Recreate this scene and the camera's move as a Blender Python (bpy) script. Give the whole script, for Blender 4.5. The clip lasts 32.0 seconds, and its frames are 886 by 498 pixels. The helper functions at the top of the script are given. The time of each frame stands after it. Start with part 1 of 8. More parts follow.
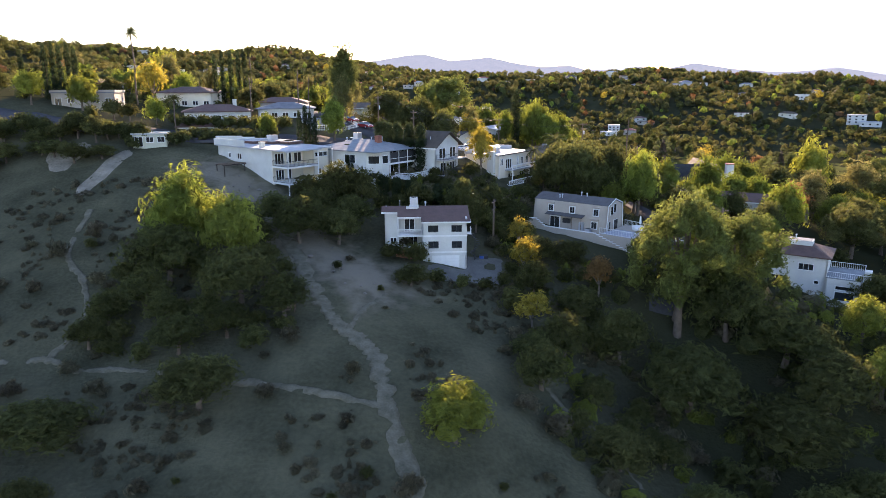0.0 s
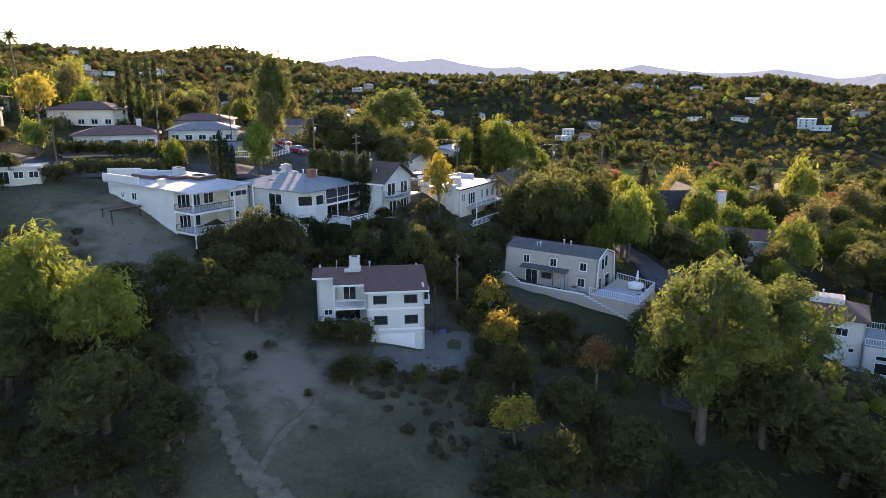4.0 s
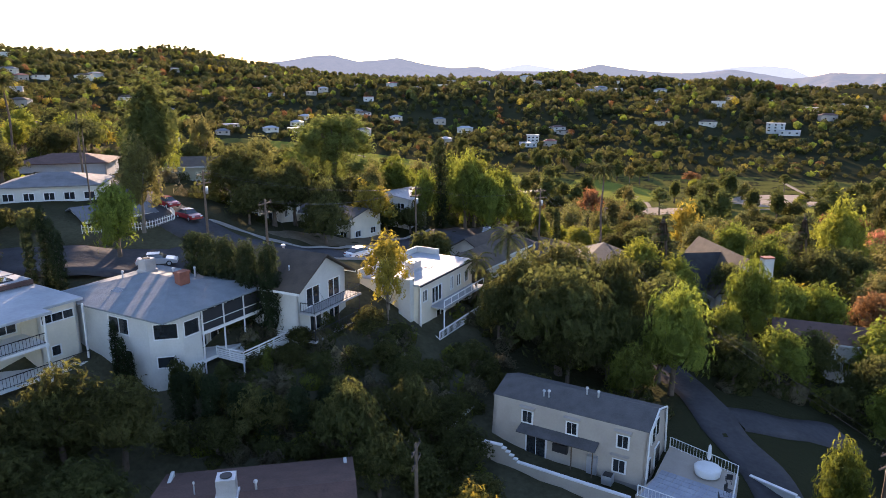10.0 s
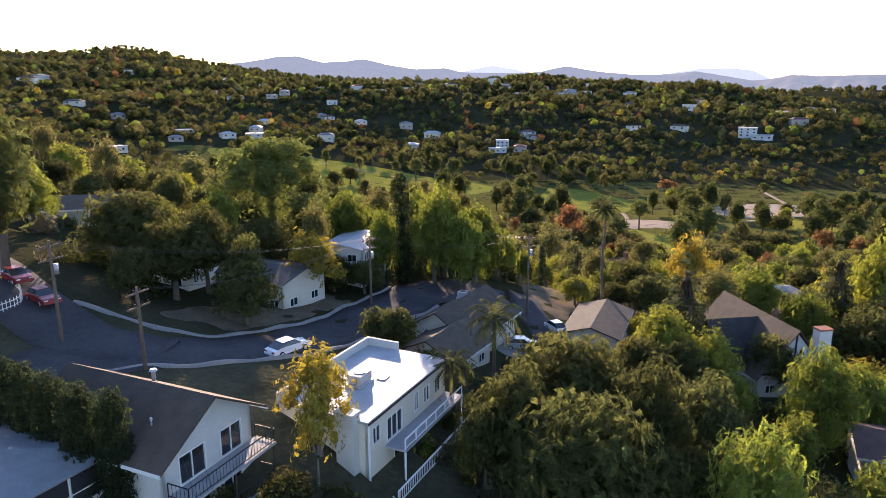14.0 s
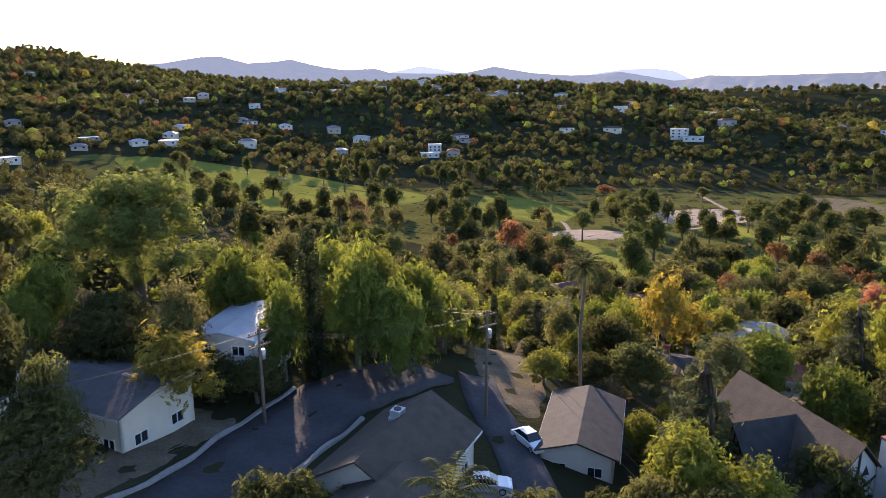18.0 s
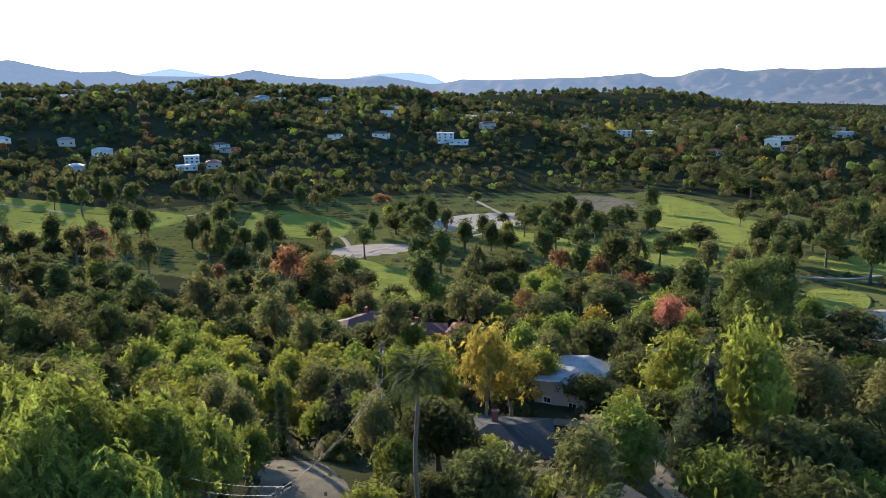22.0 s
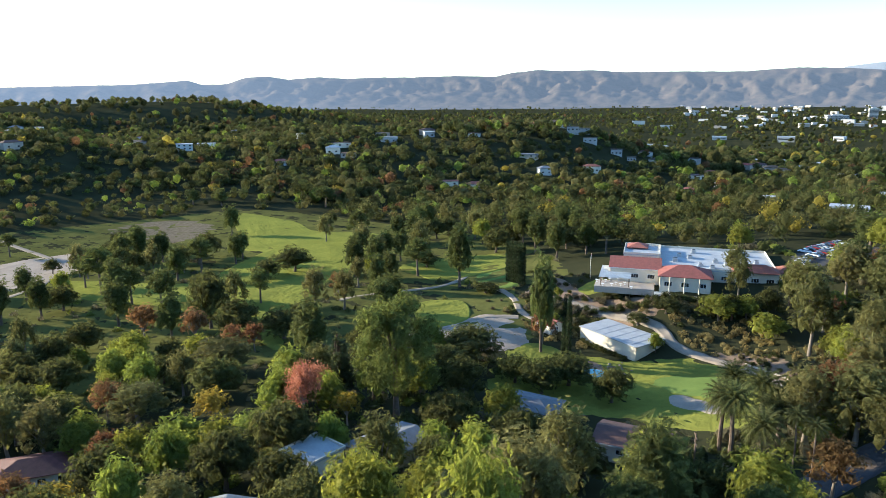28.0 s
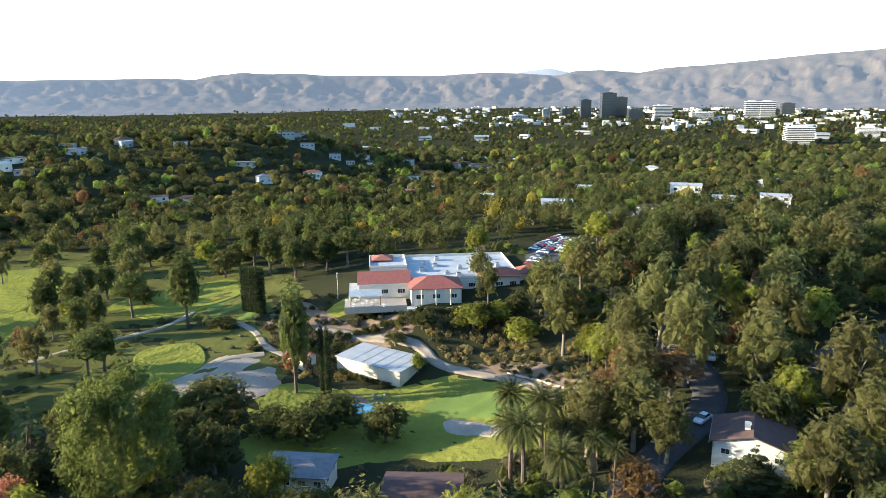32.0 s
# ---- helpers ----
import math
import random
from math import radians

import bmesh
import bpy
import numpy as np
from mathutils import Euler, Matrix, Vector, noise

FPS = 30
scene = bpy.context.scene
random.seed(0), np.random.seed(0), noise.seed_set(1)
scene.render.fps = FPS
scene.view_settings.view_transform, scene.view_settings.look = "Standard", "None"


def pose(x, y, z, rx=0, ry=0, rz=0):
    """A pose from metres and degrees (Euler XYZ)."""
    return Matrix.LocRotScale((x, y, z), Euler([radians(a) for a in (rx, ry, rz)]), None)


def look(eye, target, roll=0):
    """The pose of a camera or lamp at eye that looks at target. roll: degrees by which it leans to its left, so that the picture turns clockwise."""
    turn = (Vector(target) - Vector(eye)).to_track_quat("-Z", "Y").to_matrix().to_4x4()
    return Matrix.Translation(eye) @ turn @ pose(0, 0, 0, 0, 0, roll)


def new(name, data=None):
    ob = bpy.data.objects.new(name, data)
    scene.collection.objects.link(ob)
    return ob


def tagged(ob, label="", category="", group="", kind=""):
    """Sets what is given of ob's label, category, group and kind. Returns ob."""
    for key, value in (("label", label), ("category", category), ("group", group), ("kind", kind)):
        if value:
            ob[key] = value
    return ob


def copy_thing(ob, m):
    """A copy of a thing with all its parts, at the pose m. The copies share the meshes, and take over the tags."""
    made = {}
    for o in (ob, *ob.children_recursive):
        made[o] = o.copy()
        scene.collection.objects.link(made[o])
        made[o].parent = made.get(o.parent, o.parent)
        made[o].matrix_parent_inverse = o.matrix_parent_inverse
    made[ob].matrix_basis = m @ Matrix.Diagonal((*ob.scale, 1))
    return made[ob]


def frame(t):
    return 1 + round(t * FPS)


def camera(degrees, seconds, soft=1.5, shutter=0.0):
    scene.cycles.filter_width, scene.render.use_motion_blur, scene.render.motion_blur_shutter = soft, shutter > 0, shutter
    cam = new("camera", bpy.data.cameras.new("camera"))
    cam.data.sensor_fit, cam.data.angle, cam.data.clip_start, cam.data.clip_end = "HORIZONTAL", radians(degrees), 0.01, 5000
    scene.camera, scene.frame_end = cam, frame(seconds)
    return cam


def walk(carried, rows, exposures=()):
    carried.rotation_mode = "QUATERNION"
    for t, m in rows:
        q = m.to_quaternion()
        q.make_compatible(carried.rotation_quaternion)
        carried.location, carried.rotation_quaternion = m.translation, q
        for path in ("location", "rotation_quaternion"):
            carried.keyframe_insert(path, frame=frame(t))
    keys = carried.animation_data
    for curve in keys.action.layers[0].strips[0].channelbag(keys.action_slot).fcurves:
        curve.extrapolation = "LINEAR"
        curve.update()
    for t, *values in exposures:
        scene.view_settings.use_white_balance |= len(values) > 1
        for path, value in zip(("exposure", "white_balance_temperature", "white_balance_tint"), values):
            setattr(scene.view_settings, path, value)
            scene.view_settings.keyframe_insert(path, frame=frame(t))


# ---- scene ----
cam = camera(65.27, 32.0, soft=0.5)
PATH = [
    (0, pose(0.00, 0.00, 0.00, 76.41, 0.13, -0.00)),
    (1, pose(0.03, 6.67, 0.80, 76.45, 0.12, -1.03)),
    (2, pose(0.06, 13.39, 1.57, 76.46, 0.11, -1.98)),
    (3, pose(0.24, 20.07, 2.31, 76.45, 0.08, -2.97)),
    (3.5, pose(0.36, 23.46, 2.68, 76.44, 0.07, -3.42)),
    (4.17, pose(0.54, 28.03, 3.19, 76.44, 0.05, -4.16)),
    (4.83, pose(0.77, 32.58, 3.69, 76.42, 0.04, -4.89)),
    (5.5, pose(1.08, 37.22, 4.20, 76.39, 0.04, -5.52)),
    (6, pose(1.37, 40.71, 4.57, 76.38, 0.05, -5.82)),
    (7, pose(2.07, 47.65, 5.39, 76.40, 0.06, -6.18)),
    (8, pose(2.86, 54.54, 6.25, 76.37, 0.06, -6.43)),
    (9, pose(3.71, 61.50, 7.17, 76.36, 0.11, -6.79)),
    (10, pose(4.68, 68.49, 7.97, 76.38, 0.13, -7.24)),
    (11, pose(5.60, 75.50, 8.60, 76.38, 0.13, -7.81)),
    (12, pose(6.63, 82.43, 9.16, 76.41, 0.10, -8.48)),
    (13, pose(7.77, 89.43, 9.73, 76.44, 0.10, -9.11)),
    (14, pose(9.02, 96.33, 10.32, 76.46, 0.08, -9.92)),
    (14.5, pose(9.64, 99.78, 10.59, 76.47, 0.06, -10.16)),
    (15.17, pose(10.53, 104.45, 10.96, 76.48, 0.05, -10.47)),
    (15.83, pose(11.48, 109.11, 11.30, 76.49, 0.06, -10.95)),
    (16.5, pose(12.50, 113.89, 11.56, 76.48, 0.10, -11.80)),
    (17, pose(13.30, 117.47, 11.70, 76.47, 0.14, -12.76)),
    (18, pose(15.07, 124.67, 12.04, 76.48, 0.23, -15.59)),
    (19, pose(16.99, 131.86, 12.33, 76.51, 0.23, -19.19)),
    (20, pose(19.15, 138.89, 12.54, 76.58, 0.21, -23.79)),
    (21, pose(21.66, 145.42, 12.94, 76.62, 0.21, -29.11)),
    (21.5, pose(22.99, 148.48, 13.21, 76.65, 0.21, -31.88)),
    (22, pose(24.34, 151.47, 13.45, 76.67, 0.21, -34.64)),
    (23, pose(27.22, 157.30, 13.91, 76.73, 0.16, -40.32)),
    (24, pose(30.67, 162.95, 14.41, 76.84, 0.10, -46.19)),
    (24.5, pose(32.58, 165.67, 14.66, 76.89, 0.09, -49.21)),
    (25, pose(34.57, 168.29, 14.87, 76.93, 0.07, -52.16)),
    (25.5, pose(36.70, 170.79, 15.08, 76.98, 0.07, -55.15)),
    (26.17, pose(39.76, 173.94, 15.36, 77.01, 0.10, -59.22)),
    (26.83, pose(42.95, 176.78, 15.62, 77.04, 0.16, -63.22)),
    (27.5, pose(46.28, 179.40, 15.85, 77.08, 0.23, -67.16)),
    (28, pose(48.76, 181.23, 15.98, 77.10, 0.28, -69.99)),
    (29, pose(53.78, 184.43, 16.21, 77.14, 0.35, -75.30)),
    (30, pose(59.06, 187.08, 16.37, 77.14, 0.40, -80.74)),
    (31, pose(64.45, 189.40, 16.51, 77.16, 0.39, -87.03)),
    (32, pose(69.69, 191.48, 16.65, 77.22, 0.40, -93.40)),
]
walk(cam, PATH, [(0, 2.28, 6450, 27), (6, 2.0, 6350, 26), (13, 1.85, 6150, 26), (17, 1.75, 5900, 26), (20.2, 1.65, 5500, 23), (21, 1.48, 5100, 10), (22, 1.58, 5050, 8), (23, 1.9, 5450, 22), (24, 1.12, 4950, 6), (25, 1.42, 4950, 4), (28, 1.72, 5200, 4), (32, 1.98, 5500, 4)])

# ---- daylight: low late-afternoon sun ahead, clear sky ----
SUN_AZ, SUN_EL = radians(2.5), radians(13.5)
world = bpy.data.worlds.new("sky")
scene.world = world
world.use_nodes = True
wn = world.node_tree.nodes
sky = wn.new("ShaderNodeTexSky")
sky.sky_type, sky.sun_disc = "NISHITA", False
sky.sun_elevation, sky.sun_rotation = SUN_EL, SUN_AZ
sky.air_density, sky.dust_density, sky.ozone_density = 0.9, 0.3, 1.5
world.node_tree.links.new(sky.outputs[0], wn["Background"].inputs[0])
wn["Background"].inputs[1].default_value = 0.125
sun_data = bpy.data.lights.new("sun", "SUN")
sun_data.energy, sun_data.angle, sun_data.color = 5.0, radians(0.53), (1.0, 0.76, 0.48)
sun = new("sun", sun_data)
sun.matrix_world = look((0, 0, 0), (-math.sin(SUN_AZ) * math.cos(SUN_EL), -math.cos(SUN_AZ) * math.cos(SUN_EL), -math.sin(SUN_EL)))
sun.location = (0, 0, 400)
scene.view_settings.exposure = 0.0

# ---- materials ----
def mat(name, c1, c2=None, scale=1.0, rough=0.85, metal=0.0, bump=0.0, fine=8.0, spread=0.0, spec=0.3, kind="", airy=True):
    """A noise-varied surface: c1 and c2 mixed at two scales (metres); spread: brightness change from object to object."""
    m = bpy.data.materials.new(name)
    m.use_nodes = True
    n, l = m.node_tree.nodes, m.node_tree.links
    b = n["Principled BSDF"]
    b.inputs["Roughness"].default_value, b.inputs["Metallic"].default_value = rough, metal
    b.inputs["Specular IOR Level"].default_value = spec
    c2 = c2 or tuple(v * 0.72 for v in c1)
    geo = n.new("ShaderNodeNewGeometry")
    big, small = n.new("ShaderNodeTexNoise"), n.new("ShaderNodeTexNoise")
    big.inputs["Scale"].default_value, small.inputs["Scale"].default_value = 1.0 / scale, fine / scale
    big.inputs["Detail"].default_value, small.inputs["Detail"].default_value = 4, 5
    for t in (big, small):
        l.new(geo.outputs["Position"], t.inputs["Vector"])
    add = n.new("ShaderNodeMath")
    add.operation = "MULTIPLY_ADD"
    l.new(small.outputs[0], add.inputs[0])
    add.inputs[1].default_value = 0.8
    half = n.new("ShaderNodeMath")
    half.operation = "MULTIPLY_ADD"
    l.new(big.outputs[0], half.inputs[0])
    half.inputs[1].default_value, half.inputs[2].default_value = 1.6, -0.7
    l.new(half.outputs[0], add.inputs[2])
    mix = n.new("ShaderNodeMix")
    mix.data_type, mix.clamp_factor = "RGBA", True
    l.new(add.outputs[0], mix.inputs[0])
    mix.inputs[6].default_value, mix.inputs[7].default_value = (*c2, 1), (*c1, 1)
    out = mix.outputs[2]
    if spread:
        info, rng = n.new("ShaderNodeObjectInfo"), n.new("ShaderNodeMapRange")
        l.new(info.outputs["Random"], rng.inputs[0])
        rng.inputs[3].default_value, rng.inputs[4].default_value = 1 - spread, 1 + spread
        hsv = n.new("ShaderNodeHueSaturation")
        l.new(rng.outputs[0], hsv.inputs["Value"])
        hue = n.new("ShaderNodeMath")
        hue.operation = "MULTIPLY_ADD"
        rnd = n.new("ShaderNodeMath")
        rnd.operation = "FRACT"
        mul = n.new("ShaderNodeMath")
        mul.operation = "MULTIPLY"
        l.new(info.outputs["Random"], mul.inputs[0])
        mul.inputs[1].default_value = 7.31
        l.new(mul.outputs[0], rnd.inputs[0])
        l.new(rnd.outputs[0], hue.inputs[0])
        hue.inputs[1].default_value, hue.inputs[2].default_value = spread * 0.09, 0.5 - spread * 0.045
        l.new(hue.outputs[0], hsv.inputs["Hue"])
        l.new(out, hsv.inputs["Color"])
        out = hsv.outputs[0]
    l.new(out, b.inputs["Base Color"])
    if bump:
        bp = n.new("ShaderNodeBump")
        bp.inputs["Strength"].default_value, bp.inputs["Distance"].default_value = bump, 0.15 * scale
        l.new(small.outputs[0], bp.inputs["Height"])
        l.new(bp.outputs[0], b.inputs["Normal"])
    if kind == "leaf":
        isl = n.new("ShaderNodeMapRange")
        l.new(geo.outputs["Random Per Island"], isl.inputs[0])
        isl.inputs[3].default_value, isl.inputs[4].default_value = 0.65, 1.35
        h2 = n.new("ShaderNodeHueSaturation")
        l.new(isl.outputs[0], h2.inputs["Value"])
        l.new(out, h2.inputs["Color"])
        l.new(h2.outputs[0], b.inputs["Base Color"])
        tr = n.new("ShaderNodeBsdfTranslucent")
        ht = n.new("ShaderNodeHueSaturation")
        ht.inputs["Hue"].default_value, ht.inputs["Saturation"].default_value, ht.inputs["Value"].default_value = 0.49, 1.1, 2.0
        l.new(h2.outputs[0], ht.inputs["Color"])
        l.new(ht.outputs[0], tr.inputs[0])
        ms = n.new("ShaderNodeMixShader")
        ms.inputs[0].default_value = 0.42
        l.new(b.outputs[0], ms.inputs[1])
        l.new(tr.outputs[0], ms.inputs[2])
        # gaps between the small leaves of a clump
        gap, cut = n.new("ShaderNodeTexNoise"), n.new("ShaderNodeMapRange")
        gap.inputs["Scale"].default_value, gap.inputs["Detail"].default_value, gap.inputs["Roughness"].default_value = 8.5, 3.0, 0.65
        l.new(geo.outputs["Position"], gap.inputs["Vector"])
        l.new(gap.outputs[0], cut.inputs[0])
        cut.inputs[1].default_value, cut.inputs[2].default_value = (0.462, 0.478) if airy else (-0.1, 0.0)
        ta, air = n.new("ShaderNodeMixShader"), n.new("ShaderNodeBsdfTransparent")
        l.new(cut.outputs[0], ta.inputs[0])
        l.new(air.outputs[0], ta.inputs[1])
        l.new(ms.outputs[0], ta.inputs[2])
        l.new(ta.outputs[0], n["Material Output"].inputs[0])
    return m


def leaf(name, c1, c2, spread=0.25, airy=True):
    return mat(name, c1, c2, 2.5, 0.9, fine=3.0, spread=spread, spec=0.06, kind="leaf", airy=airy)


GROUND = mat("dry_ground", (0.104, 0.098, 0.060), (0.034, 0.036, 0.022), 7, 1.0, bump=0.3, fine=14, spec=0.0)


def two_covers(m, c1, c2):
    """Dry grass on the open spur; dark leaf litter and scrub beyond it and in the ravine."""
    n, l = m.node_tree.nodes, m.node_tree.links
    geo, sep = n.new("ShaderNodeNewGeometry"), n.new("ShaderNodeSeparateXYZ")
    l.new(geo.outputs["Position"], sep.inputs[0])
    wob = n.new("ShaderNodeTexNoise")
    wob.inputs["Scale"].default_value, wob.inputs["Detail"].default_value = 0.045, 5
    l.new(geo.outputs["Position"], wob.inputs["Vector"])
    def edge(src, lo, hi):
        a = n.new("ShaderNodeMath")
        a.operation = "MULTIPLY_ADD"
        l.new(wob.outputs[0], a.inputs[0])
        a.inputs[1].default_value = 40
        l.new(src, a.inputs[2])
        r = n.new("ShaderNodeMapRange")
        r.interpolation_type = "SMOOTHSTEP"
        l.new(a.outputs[0], r.inputs[0])
        r.inputs[1].default_value, r.inputs[2].default_value = lo + 20, hi + 20
        return r.outputs[0]
    mx = n.new("ShaderNodeMath")
    mx.operation = "MAXIMUM"
    l.new(edge(sep.outputs[1], 150, 185), mx.inputs[0])
    l.new(edge(sep.outputs[0], 14, 34), mx.inputs[1])
    old = n["Principled BSDF"].inputs["Base Color"].links[0].from_socket
    # the stony wash of pale earth that runs down the spur from the ridge
    def math_node(op, a, b=None, c=None):
        q = n.new("ShaderNodeMath")
        q.operation = op
        for i, v in enumerate((a, b, c)):
            if isinstance(v, float):
                q.inputs[i].default_value = v
            elif v is not None:
                l.new(v, q.inputs[i])
        return q.outputs[0]
    across = math_node("ADD", math_node("MULTIPLY", sep.outputs[0], 0.735), math_node("MULTIPLY_ADD", sep.outputs[1], 0.677, -57.7))
    along = math_node("ADD", math_node("MULTIPLY", sep.outputs[0], 0.677), math_node("MULTIPLY_ADD", sep.outputs[1], -0.735, 102.0))
    far_off = math_node("MAXIMUM", math_node("ABSOLUTE", across), math_node("MULTIPLY_ADD", math_node("ABSOLUTE", along), 1.0, -24.0))
    grit = n.new("ShaderNodeTexNoise")
    grit.inputs["Scale"].default_value, grit.inputs["Detail"].default_value = 0.35, 6
    l.new(geo.outputs["Position"], grit.inputs["Vector"])
    ragged = math_node("MULTIPLY_ADD", grit.outputs[0], 16.0, far_off)
    fade = n.new("ShaderNodeMapRange")
    fade.interpolation_type = "SMOOTHSTEP"
    l.new(ragged, fade.inputs[0])
    fade.inputs[1].default_value, fade.inputs[2].default_value, fade.inputs[3].default_value, fade.inputs[4].default_value = 8.0, 17.0, 0.8, 0.0
    wash = n.new("ShaderNodeMix")
    wash.data_type = "RGBA"
    l.new(fade.outputs[0], wash.inputs[0])
    l.new(old, wash.inputs[6])
    wash.inputs[7].default_value = (0.20, 0.172, 0.130, 1)
    old = wash.outputs[2]
    var = n.new("ShaderNodeMix")
    var.data_type = "RGBA"
    l.new(wob.outputs[0], var.inputs[0])
    var.inputs[6].default_value, var.inputs[7].default_value = (*c1, 1), (*c2, 1)
    mix = n.new("ShaderNodeMix")
    mix.data_type = "RGBA"
    l.new(mx.outputs[0], mix.inputs[0])
    l.new(old, mix.inputs[6])
    l.new(var.outputs[2], mix.inputs[7])
    l.new(mix.outputs[2], n["Principled BSDF"].inputs["Base Color"])


two_covers(GROUND, (0.020, 0.023, 0.012), (0.050, 0.050, 0.026))
DIRT = mat("bare_dirt", (0.180, 0.150, 0.108), (0.085, 0.074, 0.050), 2.2, 1.0, bump=0.4, spec=0.0)
SAND = mat("pale_sand", (0.35, 0.30, 0.24), (0.25, 0.21, 0.17), 6, 1.0, bump=0.3, spec=0.0)
TURF = mat("mown_turf", (0.205, 0.215, 0.042), (0.14, 0.15, 0.034), 14, 1.0, bump=0.3, fine=8, spec=0.0)
GREEN = mat("putting_green", (0.14, 0.19, 0.05), (0.11, 0.155, 0.042), 8, 1.0, spec=0.0)
ASPHALT = mat("asphalt", (0.085, 0.083, 0.085), (0.05, 0.05, 0.053), 4, 1.0, bump=0.15, spec=0.03)
CONCRETE = mat("concrete", (0.30, 0.285, 0.26), (0.20, 0.19, 0.175), 2.5, 0.85, bump=0.2)
OLD_CONCRETE = mat("old_concrete", (0.150, 0.146, 0.132), (0.085, 0.083, 0.074), 2.0, 0.95, bump=0.25)
WHITE = mat("white_stucco", (0.54, 0.54, 0.505), (0.44, 0.44, 0.41), 1.6, 0.8, bump=0.12)
TRIM = mat("white_trim", (0.70, 0.70, 0.68), (0.60, 0.60, 0.58), 0.8, 0.5)
CREAM = mat("cream_stucco", (0.66, 0.60, 0.48), (0.56, 0.51, 0.41), 1.6, 0.85, bump=0.12)
TAN = mat("tan_siding", (0.40, 0.35, 0.29), (0.33, 0.29, 0.24), 1.4, 0.85, bump=0.15)
GREYWALL = mat("grey_stucco", (0.36, 0.36, 0.36), (0.28, 0.28, 0.28), 1.5, 0.85, bump=0.12)
YELLOWW = mat("pale_yellow_stucco", (0.46, 0.45, 0.35), (0.39, 0.38, 0.30), 1.5, 0.85)
ROOF_BROWN = mat("brown_shingle", (0.125, 0.074, 0.060), (0.072, 0.046, 0.040), 1.2, 0.9, bump=0.3, spread=0.12)
ROOF_GREY = mat("grey_shingle", (0.20, 0.21, 0.225), (0.125, 0.13, 0.14), 1.2, 0.9, bump=0.3, spread=0.12)
ROOF_DARKGREY = mat("weathered_grey_shingle", (0.105, 0.102, 0.10), (0.062, 0.06, 0.06), 1.0, 0.92, bump=0.3)
ROOF_DARK = mat("dark_shingle", (0.052, 0.050, 0.048), (0.030, 0.029, 0.028), 1.0, 0.95, bump=0.3, spread=0.15)
ROOF_TAN = mat("tan_shingle", (0.098, 0.078, 0.058), (0.054, 0.044, 0.034), 1.2, 0.9, bump=0.3, spread=0.15)
ROOF_WHITE = mat("white_roof_coating", (0.40, 0.42, 0.43), (0.28, 0.295, 0.31), 3.0, 0.7, bump=0.1)
CARTPATH = mat("tan_cart_path", (0.32, 0.27, 0.21), (0.22, 0.19, 0.15), 3, 1.0, bump=0.1, spec=0.0)
ROOF_MAROON = mat("maroon_clay_tile", (0.125, 0.052, 0.042), (0.075, 0.034, 0.028), 1.0, 0.85, bump=0.3, spread=0.15)
ROOF_RED = mat("red_clay_tile", (0.30, 0.105, 0.075), (0.19, 0.075, 0.055), 1.0, 0.85, bump=0.3, spread=0.15)
DARKWOOD = mat("dark_timber", (0.055, 0.04, 0.032), (0.03, 0.022, 0.018), 0.8, 0.8)
REDBRICK = mat("red_brick", (0.30, 0.11, 0.07), (0.18, 0.07, 0.05), 0.4, 0.9, bump=0.3)
METAL = mat("galvanised_metal", (0.52, 0.53, 0.54), (0.40, 0.41, 0.42), 0.6, 0.45, 0.6)
IRON = mat("black_iron", (0.03, 0.03, 0.032), (0.02, 0.02, 0.02), 0.5, 0.5)
WOOD = mat("weathered_wood", (0.16, 0.115, 0.08), (0.09, 0.065, 0.045), 0.7, 0.9)
BARK = mat("bark", (0.15, 0.115, 0.085), (0.075, 0.055, 0.04), 0.6, 0.95, bump=0.5)
PALEBARK = mat("pale_bark", (0.21, 0.18, 0.145), (0.12, 0.10, 0.08), 0.8, 0.9, bump=0.3)
GLASS = mat("dark_window_glass", (0.025, 0.03, 0.035), (0.015, 0.018, 0.02), 2.0, 0.08, spec=0.8)
CAR_WHITE = mat("white_car_paint", (0.75, 0.76, 0.77), (0.70, 0.71, 0.72), 1, 0.25, spec=0.6)
CAR_SILVER = mat("silver_car_paint", (0.50, 0.52, 0.54), (0.46, 0.48, 0.50), 1, 0.3, 0.5, spec=0.6)
CAR_RED = mat("dark_red_car_paint", (0.25, 0.02, 0.025), (0.2, 0.02, 0.02), 1, 0.25, spec=0.6)
CAR_BLACK = mat("black_car_paint", (0.02, 0.02, 0.022), (0.015, 0.015, 0.016), 1, 0.2, spec=0.6)
RUBBER = mat("tyre_rubber", (0.02, 0.02, 0.02), (0.015, 0.015, 0.015), 0.3, 0.9)
POOL = mat("pool_water", (0.10, 0.28, 0.38), (0.08, 0.22, 0.32), 2, 0.06, spec=0.6)
L_OAK = leaf("oak_leaves", (0.072, 0.077, 0.026), (0.038, 0.043, 0.016))
L_PEPPER = leaf("pepper_leaves", (0.138, 0.162, 0.032), (0.078, 0.095, 0.022))
L_PINE = leaf("pine_needles", (0.083, 0.095, 0.030), (0.044, 0.053, 0.019), 0.2)
L_CONIF = leaf("cedar_needles", (0.062, 0.074, 0.034), (0.034, 0.042, 0.021), 0.15)
L_CYP = leaf("cypress_foliage", (0.030, 0.042, 0.020), (0.018, 0.026, 0.012), 0.15)
L_EUC = leaf("eucalyptus_leaves", (0.122, 0.118, 0.041), (0.067, 0.067, 0.026))
L_GOLD = leaf("golden_leaves", (0.225, 0.185, 0.036), (0.14, 0.118, 0.028), 0.2)
